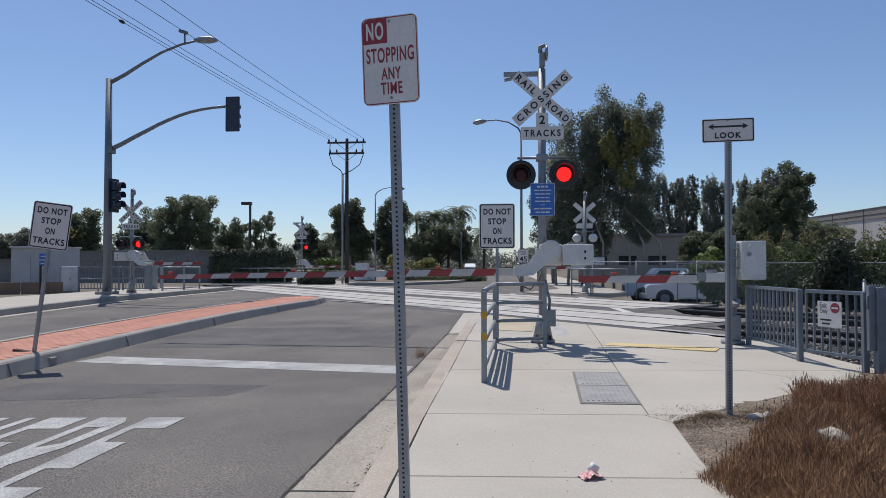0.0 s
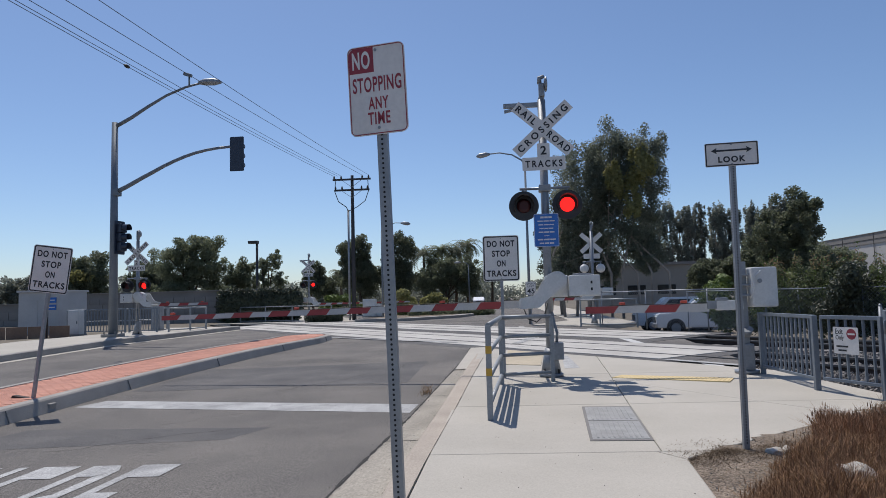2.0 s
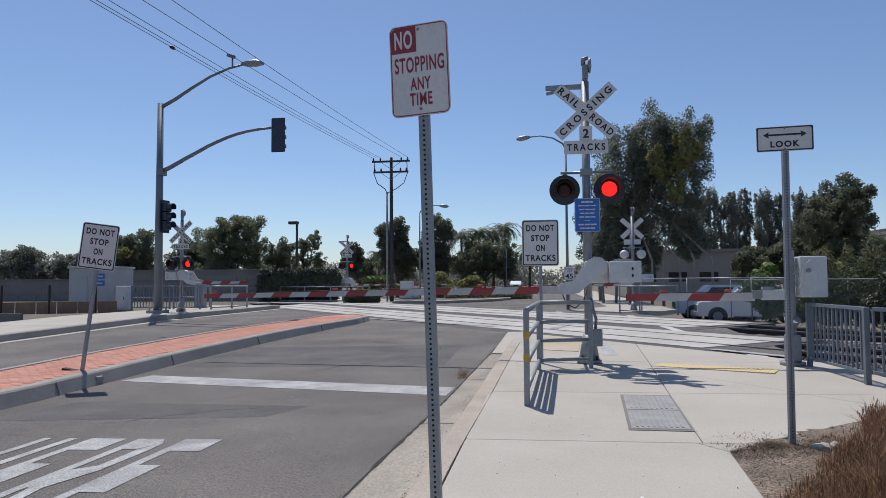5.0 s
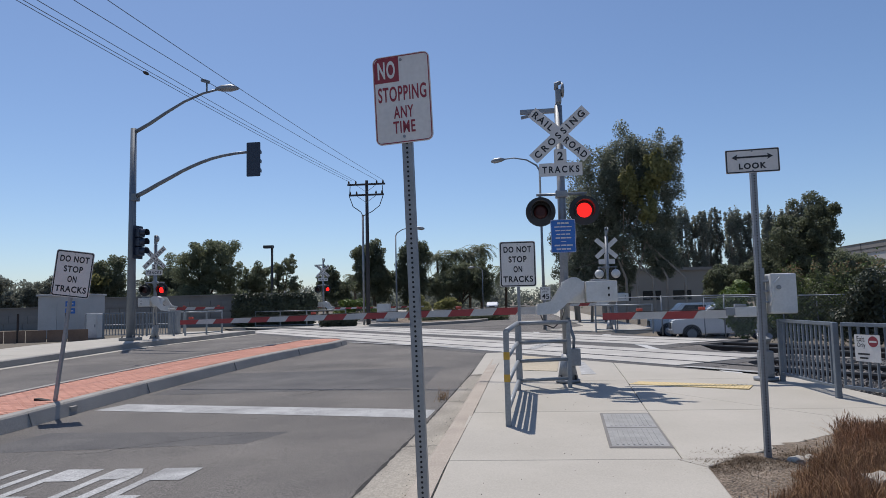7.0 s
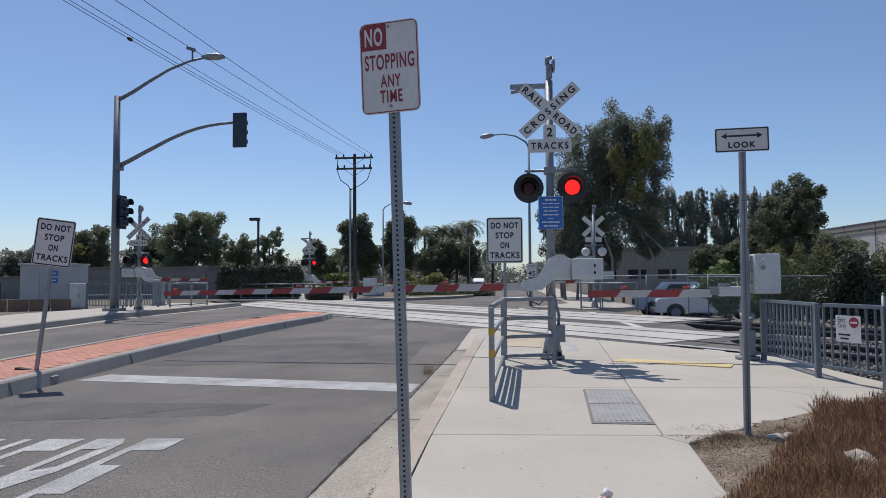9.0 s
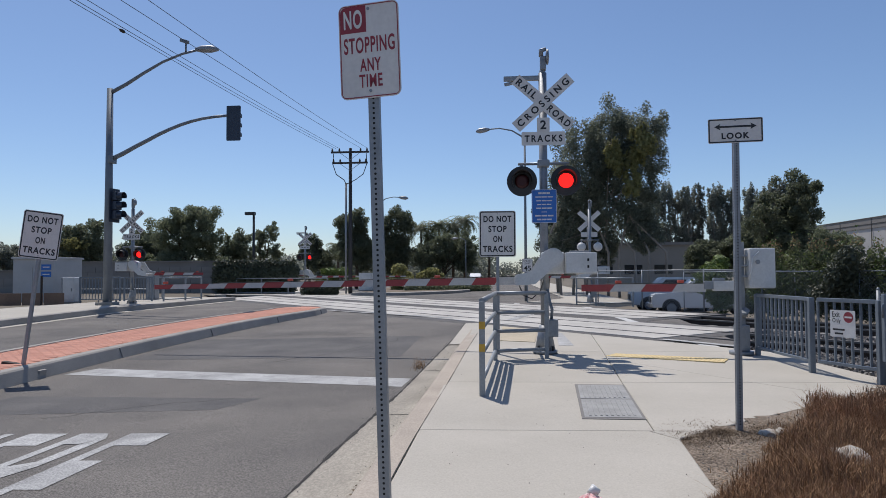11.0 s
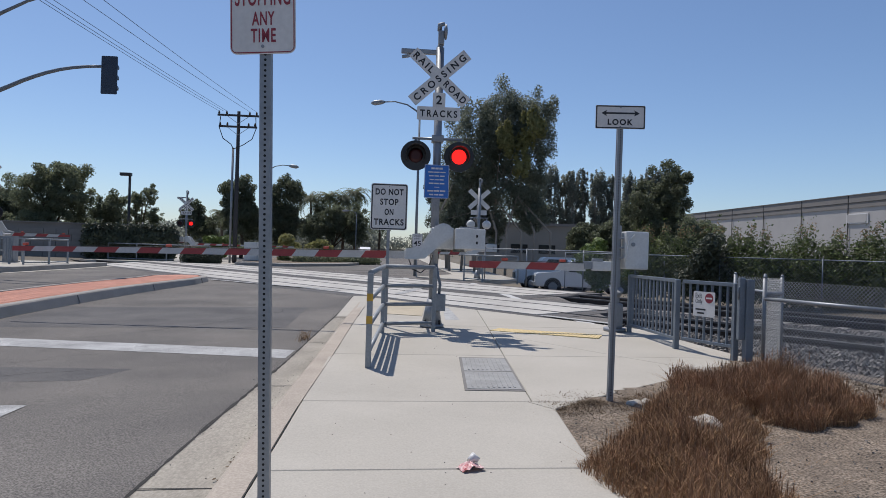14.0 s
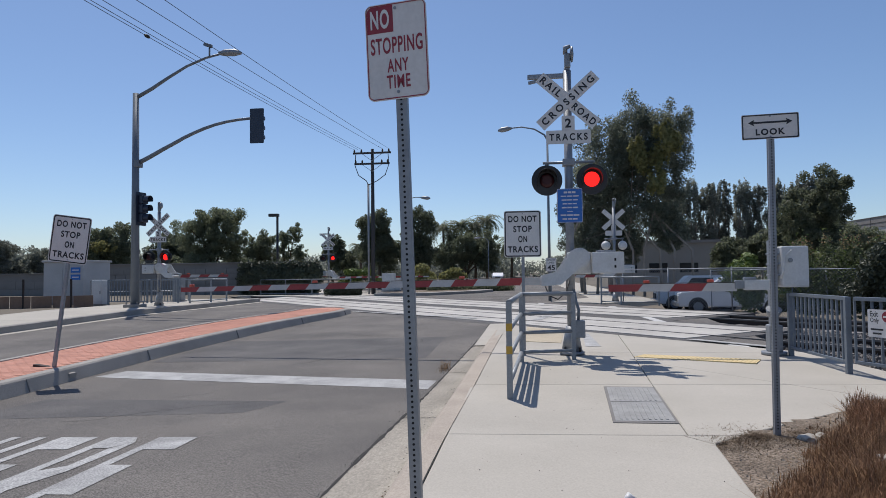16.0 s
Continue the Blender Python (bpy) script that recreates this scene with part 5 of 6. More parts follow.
# ---- dry brush on the verge ----
def brush(name, region, n, h, mat, label, seed, lean=0.24, width=0.0022, heads=0.0):
    g = np.random.default_rng(seed)
    verts, faces = [], []
    while len(faces) < n * 4:
        x, y, dens = region(g)
        z = verge_z(x, y) - 0.02
        hh = h * g.uniform(0.4, 1.25) * dens * (0.85 + 0.55 * noise.noise(Vector((x * 3.5, y * 3.5, 9))))
        a = g.uniform(0, 2 * math.pi)
        ln = g.normal(0, lean)
        dx, dy = math.cos(a) * ln * hh, math.sin(a) * ln * hh
        b = g.uniform(0, math.pi)
        wx, wy = math.cos(b) * width, math.sin(b) * width
        k = len(verts)
        for t, w in ((0, 1.0), (0.55, 0.8), (1.0, 0.15)):
            px, py, pz = x + dx * t * t, y + dy * t * t, z + hh * t
            verts += [(px - wx * w, py - wy * w, pz), (px + wx * w, py + wy * w, pz)]
        faces += [(k, k + 1, k + 3, k + 2), (k + 2, k + 3, k + 5, k + 4)]
        if g.uniform() < heads:
            px, py, pz = x + dx, y + dy, z + hh
            for c in g.uniform(0, 6.28, 2):
                k = len(verts)
                ex, ey = math.cos(c) * 0.004, math.sin(c) * 0.004
                verts += [(px - ex, py - ey, pz - 0.035), (px + ex, py + ey, pz - 0.03), (px + ex * 0.6, py + ey * 0.6, pz + 0.012)]
                faces += [(k, k + 1, k + 2)]
        for t in g.uniform(0.35, 0.95, 2):
            px, py, pz = x + dx * t * t, y + dy * t * t, z + hh * t
            c = g.uniform(0, 2 * math.pi)
            q = hh * g.uniform(0.12, 0.28)
            k = len(verts)
            up = q * g.uniform(0.4, 1.2)
            verts += [(px - wx * 0.7, py - wy * 0.7, pz), (px + wx * 0.7, py + wy * 0.7, pz), (px + math.cos(c) * q, py + math.sin(c) * q, pz + up)]
            faces += [(k, k + 1, k + 2)]
    return tagged(raw(name, verts, faces, mat), label, "dry brush", "", "stuff")


def near_patch(g):
    while True:
        x, y = g.uniform(1.3, 3.4), g.uniform(2.0, 6.6)
        wob = 0.18 * noise.noise(Vector((x * 2.5, y * 2.5, 0)))
        left = max(1.42, 1.36 + (y - 4.5) * 0.66 if y > 4.5 else 1.42)
        right = lerp(2.1, 3.15, clamp((y - 3.4) / 2.4))
        edge = min((x - left + wob) / 0.22, (right - x + wob) / 0.25, (6.45 - y + wob) / 0.3)
        if edge > 0 and noise.noise(Vector((x * 3.2, y * 3.2, 5))) > -0.42:
            return x, y, 0.4 + 0.6 * min(1, edge)


def far_patch(g):
    while True:
        x, y = g.uniform(2.6, 5.2), g.uniform(5.0, 8.1)
        u, v = (x - 3.62) * 0.95 + (y - 6.4) * 0.3, -(x - 3.62) * 0.3 + (y - 6.4) * 0.95
        e = (u / 0.92) ** 2 + (v / 0.82) ** 2
        if e < 1 + 0.5 * noise.noise(Vector((x * 3, y * 3, 1))) and (y - 6.1) < (x - 1.5) * 0.83 - 0.05:
            return x, y, 0.5 + 0.5 * (1 - min(1, e))


def right_patch(g):
    while True:
        x, y = g.uniform(4.5, 6.0), g.uniform(4.8, 6.9)
        e = ((x - 5.2) / 0.6) ** 2 + ((y - 5.9) / 0.8) ** 2
        if e < 1:
            return x, y, 0.6


brush("dry_brush", near_patch, 14000, 0.25, "brush", "dense russet dry brush on the verge", 1, 0.3, heads=0.22)
brush("dry_brush_mound", far_patch, 25000, 0.36, "brush", "mound of russet dry brush by the pavement", 2, 0.3, heads=0.25)
brush("dry_grass", near_patch, 17000, 0.21, "straw", "straw-coloured stems among the brush", 3, 0.8, 0.002)
brush("dry_grass_mound", far_patch, 8000, 0.26, "straw", "straw-coloured stems among the mound", 4, 0.9, 0.002)
brush("dry_grass_tuft", right_patch, 1500, 0.30, "brush", "thin dry tuft by the fence", 5, 0.5, 0.002, 0.4)


def debris_spot(g):
    a, r = g.uniform(0, 6.28), abs(g.normal(0, 0.32))
    return 1.98 + r * math.cos(a) * 1.3, 6.42 + r * math.sin(a) * 0.7 - 0.12, 0.25


brush("dry_debris", debris_spot, 5200, 0.16, "matted", "matted dry stalks at the foot of the sign post", 6, 1.6, 0.003)


def straw_spot(g):
    x = g.uniform(1.55, 2.6)
    return x, 6.1 + (x - 1.6) * 0.62 - abs(g.normal(0, 0.28)), 0.2


brush("matted_straw", straw_spot, 3500, 0.20, "matted", "matted brown stalks along the pavement edge", 65, 2.4, 0.0022)


def litter_spot(g):
    while True:
        x, y = g.uniform(1.55, 5.6), g.uniform(2.5, 8.3)
        if (y - 6.1) < (x - 1.5) * 0.83 - 0.1:
            return x, y, 0.12


brush("dry_twigs", litter_spot, 9000, 0.22, "straw", "dry twigs and stalks lying on the earth", 61, 3.4, 0.0016)
g = np.random.default_rng(63)
verts, faces = [], []
for k in range(1600):
    x, y, _ = litter_spot(g)
    q = (tet * g.uniform(0.003, 0.009, (1, 3)) * g.uniform(0.7, 1.2, (6, 1))) @ np.array(Euler(g.uniform(0, 6, 3)).to_matrix())
    z = verge_z(x, y)
    faces += [tuple(i + len(verts) for i in t) for t in tf]
    verts += [(x + a, y + b, z + c) for a, b, c in q]
tagged(raw("pebbles", verts, faces, "stone"), "small pebbles on the dry earth", "stones", "", "stuff")
# pale wood chips between the brush and the fence
verts, faces = [], []
for k in range(3800):
    y = g.uniform(4.6, 8.6)
    x = 4.94 + (8.74 - y) * 0.342 - 0.08 - abs(g.normal(0, 0.42))
    if (y - 6.1) > (x - 1.5) * 0.83 - 0.1:
        continue
    a, ln, wd, tip = g.uniform(0, 6.28), g.uniform(0.012, 0.035), g.uniform(0.005, 0.013), g.uniform(-0.012, 0.012)
    ca, sa, z = math.cos(a), math.sin(a), verge_z(x, y) + g.uniform(0.004, 0.014)
    faces.append(tuple(range(len(verts), len(verts) + 4)))
    verts += [(x - ca * ln, y - sa * ln, z - tip), (x - sa * wd, y + ca * wd, z + 0.006), (x + ca * ln, y + sa * ln, z + tip), (x + sa * wd, y - ca * wd, z)]
tagged(raw("wood_chips", verts, faces, "chip"), "pale wood chips and dead leaves along the fence", "mulch", "", "stuff")
# specks of grit on the pavement
verts, faces = [], []
for k in range(110):
    x, y = g.uniform(-0.55, 1.45), g.uniform(2.0, 12.0)
    q = (tet * g.uniform(0.0015, 0.004, (1, 3))) @ np.array(Euler(g.uniform(0, 6, 3)).to_matrix())
    faces += [tuple(i + len(verts) for i in t) for t in tf]
    verts += [(x + a, y + b, walk_z(y) + 0.003 + c) for a, b, c in q]
for k in range(240):
    y = g.uniform(3.0, 14.0)
    x = curb_x(y) + (g.uniform(0.40, 0.56) if k % 2 else pan_edge(y) + g.normal(-0.02, 0.04))
    q = (tet * g.uniform(0.002, 0.006, (1, 3))) @ np.array(Euler(g.uniform(0, 6, 3)).to_matrix())
    faces += [tuple(i + len(verts) for i in t) for t in tf]
    verts += [(x + a, y + b, road_z(x, y) + 0.010 + c) for a, b, c in q]
tagged(raw("grit", verts, faces, "stone"), "grit and small stones along the gutter", "stones", "", "stuff")


# dead leaves caught against the kerb and a dry weed in the gutter seam
verts, faces = [], []
for cx, cy, n, spread in ((-0.88, 4.8, 45, 0.10), (-0.88, 5.07, 60, 0.09), (-0.87, 5.64, 40, 0.10), (-0.85, 6.5, 30, 0.12), (-0.84, 8.6, 24, 0.2), (-1.22, 10.9, 60, 0.14)):
    for k in range(n):
        x, y = cx + g.normal(0, 0.022), cy + g.normal(0, spread)
        a, ln, wd = g.uniform(0, 6.28), g.uniform(0.008, 0.024), g.uniform(0.004, 0.010)
        ca, sa, z, lift = math.cos(a), math.sin(a), low(y) + 0.016 + g.uniform(0, 0.012), g.uniform(-0.004, 0.012)
        faces.append(tuple(range(len(verts), len(verts) + 4)))
        verts += [(x - ca * ln, y - sa * ln, z), (x - sa * wd, y + ca * wd, z + 0.004), (x + ca * ln, y + sa * ln, z + lift), (x + sa * wd, y - ca * wd, z)]
tagged(raw("leaf_litter", verts, faces, "matted"), "dead brown leaves caught along the kerb", "leaf litter", "", "stuff")
weed = bm_new()
for k in range(46):
    x, y, a, h = -1.20 + g.normal(0, 0.05), 10.95 + g.normal(0, 0.16), g.uniform(0, 6.28), g.uniform(0.05, 0.17)
    lean = g.uniform(0.2, 0.9) * h
    tube(weed, [(x, y, low(y)), (x + math.cos(a) * lean * 0.4, y + math.sin(a) * lean * 0.4, low(y) + h * 0.7), (x + math.cos(a) * lean, y + math.sin(a) * lean, low(y) + h)], [0.003, 0.0022, 0.0008], 3, False)
tagged(part("dry_weed", weed, "straw"), "dry straggly weed growing from the gutter seam", "weed", "", "stuff")


# ---- trees ----
def leaf_cloud(blobs, n, size, seed):
    """Leaf clumps as folded quads on and in a set of uneven blobs (x, y, z, rx, ry, rz)."""
    g = np.random.default_rng(seed)
    b = np.array(blobs, float)
    weight = (b[:, 3] * b[:, 4] * b[:, 5]) ** (2 / 3)
    pick = g.choice(len(b), n, p=weight / weight.sum())
    d = g.normal(size=(n, 3))
    d /= np.linalg.norm(d, axis=1, keepdims=True)
    r = g.uniform(0, 1, (n, 1)) ** 0.38 * (1 + g.normal(0, 0.05, (n, 1)))
    c = b[pick, :3] + d * r * b[pick, 3:]
    w = d * 0.9 + g.normal(size=(n, 3)) * 0.55
    w /= np.linalg.norm(w, axis=1, keepdims=True)
    u = np.cross(w, g.normal(size=(n, 3)))
    u /= np.linalg.norm(u, axis=1, keepdims=True)
    v = np.cross(w, u)
    s = size * g.uniform(0.5, 1.35, (n, 1))
    verts = np.stack([c - u * s * 0.6, c + v * s * 0.35 + w * s * 0.1, c + u * s * 0.6, c - v * s * 0.35 + w * s * 0.1], 1).reshape(-1, 3)
    faces = np.arange(4 * n).reshape(-1, 4)
    return verts.tolist(), faces.tolist()


def lumps(c, r, k, seed, small=0.38):
    """Uneven sub-blobs inside one ellipsoid."""
    g = np.random.default_rng(seed)
    out = []
    for i in range(k):
        d = g.normal(size=3)
        d /= np.linalg.norm(d)
        q = g.uniform(0.35, 0.88)
        f = small * g.uniform(0.6, 1.25)
        out.append((c[0] + d[0] * r[0] * q, c[1] + d[1] * r[1] * q, c[2] + d[2] * r[2] * q, r[0] * f, r[1] * f, r[2] * f * 0.85))
    return out


def tree(x, y, z0, shapes, leaf, label, n, size, seed, trunk=0.16, bark="bark_dark", stems=1, accents=(), group="trees", airy=False):
    """shapes: ellipsoids (dx, dy, z, rx, ry, rz) that make up the crown."""
    ob = thing("tree", label, "tree", group, at(x, y, z0))
    g = np.random.default_rng(seed)
    blobs = []
    for k, (dx, dy, z, rx, ry, rz) in enumerate(shapes):
        rx, ry, rz = rx * 1.13, ry * 1.1, rz * 1.08
        blobs += lumps((dx, dy, z), (rx, ry, rz), 46, seed * 31 + k, 0.21 if airy else 0.23)
        if not airy:
            blobs.append((dx, dy, z, rx * 0.70, ry * 0.70, rz * 0.76))
    v, f = leaf_cloud(blobs, int(n * 3.3), size * 0.62, seed)
    tagged(raw("crown", v, f, leaf, ob), kind="stuff")
    for k, (dx, dy, z, rx, ry, rz, mat, cnt) in enumerate(accents):
        v, f = leaf_cloud(lumps((dx, dy, z), (rx, ry, rz), 9, seed * 17 + k, 0.45), cnt, size, seed + 50 + k)
        tagged(raw("foliage", v, f, mat, ob), "yellow-green shoots", kind="stuff")
    top = max(s[2] for s in shapes)
    for i in range(stems):
        bx = (i - (stems - 1) / 2) * 0.9 * (1 if stems > 1 else 0) + (g.uniform(-0.2, 0.2) if stems > 1 else 0)
        bend = g.uniform(-0.4, 0.4)
        target = shapes[i % len(shapes)]
        bm = bm_new()
        pts = [(bx, 0, -0.1), (bx + bend * 0.4, 0, top * 0.3), (lerp(bx, target[0], 0.5) + bend, 0, top * 0.6), (target[0], target[1], top)]
        tube(bm, pts, [trunk * 1.2, trunk, trunk * 0.7, trunk * 0.25], 8)
        part("trunk", bm, bark, ob)
    for i in range(5):
        bl = blobs[int(g.integers(len(blobs)))]
        bm = bm_new()
        st = (0.0, 0.0, top * g.uniform(0.3, 0.5))
        tube(bm, [st, ((st[0] + bl[0]) / 2, bl[1] / 2, lerp(st[2], bl[2], 0.6)), bl[:3]], [trunk * 0.5, trunk * 0.35, trunk * 0.12], 6)
        part("limb", bm, bark, ob)
    return ob


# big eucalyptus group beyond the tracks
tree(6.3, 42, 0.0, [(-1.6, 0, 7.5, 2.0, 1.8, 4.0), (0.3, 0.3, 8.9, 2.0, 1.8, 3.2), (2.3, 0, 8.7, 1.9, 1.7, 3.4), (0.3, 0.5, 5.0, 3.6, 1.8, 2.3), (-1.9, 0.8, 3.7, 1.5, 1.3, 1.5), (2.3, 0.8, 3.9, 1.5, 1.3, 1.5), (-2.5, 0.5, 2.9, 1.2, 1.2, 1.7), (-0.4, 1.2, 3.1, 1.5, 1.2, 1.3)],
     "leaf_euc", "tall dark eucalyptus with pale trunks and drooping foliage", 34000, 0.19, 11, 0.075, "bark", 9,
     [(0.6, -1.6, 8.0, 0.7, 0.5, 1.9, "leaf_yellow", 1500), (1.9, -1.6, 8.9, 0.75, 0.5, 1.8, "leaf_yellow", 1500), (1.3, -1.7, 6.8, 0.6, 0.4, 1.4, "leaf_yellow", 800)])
tree(3.6, 47, 0.0, [(0, 0, 4.5, 1.5, 1.5, 2.6), (1.2, 0, 3.2, 1.4, 1.4, 1.6)], "leaf_euc", "dark shaded tree behind the eucalyptus", 7000, 0.22, 12, 0.14, "bark", 2)
# row of slim trees; haze is put into their pale leaf colour
g = np.random.default_rng(8)
for k in range(22):
    h = g.uniform(9.8, 11.2)
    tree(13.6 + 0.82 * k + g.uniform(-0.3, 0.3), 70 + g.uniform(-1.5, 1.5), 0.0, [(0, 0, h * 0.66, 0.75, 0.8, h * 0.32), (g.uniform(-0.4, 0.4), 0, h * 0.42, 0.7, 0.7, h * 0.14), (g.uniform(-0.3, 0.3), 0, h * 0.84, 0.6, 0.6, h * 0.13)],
         "leaf_hazed", "slim tree with haze-pale grey-green leaves in a row behind the yard", 1500, 0.27, 100 + k, 0.10, "bark", 1, group="tree row", airy=True)
tree(16.2, 40, 0.0, [(-0.6, 0, 4.6, 1.7, 1.6, 2.3), (0.7, 0, 5.3, 1.3, 1.4, 2.2), (0.2, 0, 3.0, 2.0, 1.6, 1.6)], "leaf", "broad dark green tree by the yard", 9500, 0.20, 13, 0.16, airy=True)
tree(12.6, 44, 0.0, [(0.2, 0, 2.2, 1.5, 1.3, 1.4), (2.6, 0, 2.6, 1.7, 1.5, 1.8)], "leaf", "low dark tree in the yard", 8000, 0.22, 14, 0.12)
tree(19.5, 46, 0.0, [(0, 0, 3.2, 1.9, 1.5, 2.2), (2.2, 0, 2.6, 1.8, 1.5, 1.8)], "leaf", "low dark tree beside the yard", 7000, 0.22, 15, 0.12)

# trees across the road
tree(-26.6, 55, 0.1, [(-1.3, 0, 4.8, 2.4, 2.0, 2.5), (1.1, 0, 5.6, 2.3, 2.0, 2.6), (0, 0, 3.0, 3.5, 2.2, 1.8)], "leaf", "broad round dark green tree behind the wall", 12000, 0.24, 21, 0.2, airy=True)
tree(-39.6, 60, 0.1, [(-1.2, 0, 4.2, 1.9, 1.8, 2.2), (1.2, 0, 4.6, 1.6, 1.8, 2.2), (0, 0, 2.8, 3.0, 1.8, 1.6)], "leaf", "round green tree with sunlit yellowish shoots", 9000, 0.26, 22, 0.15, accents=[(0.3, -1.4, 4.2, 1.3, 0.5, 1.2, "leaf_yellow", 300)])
tree(-33.5, 60, 0.1, [(0, 0, 4.0, 1.9, 1.8, 1.9), (1.2, 0, 3.2, 1.9, 1.8, 1.6)], "leaf", "low round tree behind the wall", 6000, 0.26, 26, 0.15)
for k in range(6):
    tree(-72 + 4.1 * k, 75 + (k % 2) * 2, 0.0, [(0, 0, 3.6 + 0.5 * (k % 3), 2.2, 1.8, 1.9), (1.2, 0, 2.6, 2.2, 1.8, 1.5)], "leaf_hazed", "distant hazy green tree", 4200, 0.32, 30 + k, 0.14, group="distant trees")
tree(-24.2, 60, 0.1, [(0, 0, 3.6, 1.5, 1.5, 1.9), (-0.9, 0, 2.6, 1.4, 1.5, 1.4)], "leaf", "small green tree behind the wall", 5000, 0.26, 23, 0.13)
tree(-21.7, 60, 0.1, [(-0.6, 0, 4.6, 0.8, 0.9, 1.2), (0.7, 0, 5.2, 0.7, 0.8, 1.1), (0.9, 0, 3.3, 0.9, 0.9, 1.1), (-0.7, 0, 3.0, 0.9, 0.9, 1.0)], "leaf", "sparse open tree with separate tufts", 2300, 0.24, 24, 0.12, airy=True)
tree(-18.0, 62, 0.1, [(0, 0, 3.6, 1.4, 1.4, 1.6), (1.0, 0, 2.6, 1.4, 1.4, 1.4)], "leaf", "small green tree behind the far signal", 4500, 0.26, 25, 0.12)
tree(-13.6, 62, 0.1, [(-0.3, 0, 5.3, 1.8, 1.6, 2.2), (0.2, 0, 3.4, 2.1, 1.7, 2.0)], "leaf", "dense dark tree behind the utility pole", 9000, 0.25, 27, 0.15)
tree(-10.1, 62, 0.1, [(0.3, 0, 5.4, 1.9, 1.6, 2.3), (0, 0, 3.2, 2.2, 1.7, 2.0)], "leaf", "dense dark tree beside the far road", 9000, 0.25, 28, 0.15)
tree(-7.2, 84, 0.0, [(0, 0, 4.4, 2.4, 1.8, 2.8), (2.3, 0, 4.2, 2.2, 1.8, 2.8), (-2.6, 0, 3.4, 2.0, 1.8, 2.2)], "leaf", "dense dark trees under the palms", 11000, 0.3, 29, 0.15)
# belt of woods along the horizon, its haze put into the leaf colour
g = np.random.default_rng(77)
belt = []
for k in range(230):
    a = radians(-62 + 118 * k / 229)
    d = g.uniform(170, 260)
    hh = g.uniform(5, 9.5)
    belt.append((math.sin(a) * d, math.cos(a) * d, hh * 0.42, g.uniform(4, 7), 4, hh * 0.55))
belt = [b for b in belt if not -6 < b[0] < 9 or b[1] > 235]
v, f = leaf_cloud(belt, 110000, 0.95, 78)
tagged(raw("far_woods", v, f, "leaf_hazed"), "hazy belt of trees along the horizon", "woods", "", "stuff")


def palm(x, y, z0, h, seed, size=3.1):
    ob = thing("palm", "tall palm with drooping fronds", "palm", "palms", at(x, y, z0))
    g = np.random.default_rng(seed)
    bm = bm_new()
    tube(bm, [(0, 0, 0), (0.1, 0, h * 0.5), (0, 0, h)], [0.2, 0.16, 0.13], 8)
    part("trunk", bm, "bark_dark", ob)
    verts, faces = [], []
    for k in range(56):
        a, lift = g.uniform(0, 2 * math.pi), g.uniform(-0.1, 1.25)
        ln = size * g.uniform(0.8, 1.1)
        px, pz = 0.0, 0.0
        prev = None
        for i in range(8):
            t = i / 7
            ang = lift - 1.9 * t
            if i:
                px += ln / 7 * math.cos(ang)
                pz += ln / 7 * math.sin(ang)
            c = Vector((px * math.cos(a), px * math.sin(a), h + pz))
            if prev is not None:
                side = Vector((-math.sin(a), math.cos(a), -0.35))
                for sg in (-1, 1):
                    for q in (0.0, 0.5):
                        p0 = prev.lerp(c, q)
                        tip = p0 + Vector((side.x * sg, side.y * sg, side.z)) * 0.62 * (1 - 0.6 * t) + (c - prev) * 0.5
                        n0 = len(verts)
                        verts += [tuple(p0), tuple(p0 + (c - prev) * 0.32), tuple(tip)]
                        faces.append((n0, n0 + 1, n0 + 2))
            prev = c
    tagged(raw("fronds", verts, faces, "leaf", ob), kind="stuff")


for k, (x, h) in enumerate(((-10.6, 7.3), (-8.3, 7.8), (-6.6, 7.6), (-5.1, 8.5), (-1.9, 5.6))):
    palm(x, 87 + k, 0.0, h, 300 + k)
palm(-18.7, 75, 0, 4.6, 310, 1.6)
palm(-9.6, 88, 0, 6.2, 311, 1.8)


# ---- hedges and shrubs ----
def hedge(name, blobs, leaf, n, size, label, seed, category="hedge", group="hedges"):
    v, f = leaf_cloud(blobs, n, size, seed)
    return tagged(raw(name, v, f, leaf), label, category, group, "stuff")


g = np.random.default_rng(40)
blobs, tips = [], []
for k in range(120):
    s = 13.5 - 30 * k / 119
    p = on_track(22.6 + g.uniform(-0.3, 0.3), s)
    hh = g.uniform(1.9, 2.25)
    blobs.append((p.x, p.y, hh * 0.46, 0.6, 0.6, hh * 0.54))
    if k % 2:
        x = p.x + g.uniform(-0.3, 0.3)
        blobs.append((x, p.y, hh, 0.22, 0.22, 0.42))
        tips.append((x, p.y - 0.1, hh + 0.22, 0.2, 0.2, 0.28))
hedge("hedge_along_tracks", blobs, "leaf_dark", 150000, 0.062, "tall uneven oleander hedge along the tracks", 41)
# sunlight put into colour: brighter green leaves over the hedge's top and front
hedge("hedge_shoots", [(b[0] - 0.15, b[1] - 0.35, b[2] + 0.35, b[3] * 0.9, b[4] * 0.8, b[5] * 0.85) for b in blobs], "leaf_bright", 13000, 0.07, "oleander hedge shoots in a brighter, sunlit-looking green", 42)
hedge("hedge_tips", tips, "leaf_rust", 2600, 0.06, "reddish brown young tips of the hedge", 66)
hedge("hedge_core", [(b[0], b[1] + 0.25, b[2] * 0.85, b[3], 0.45, b[5] * 0.85) for b in blobs], "leaf_dark", 22000, 0.2, "dense shaded inside of the oleander hedge", 64)
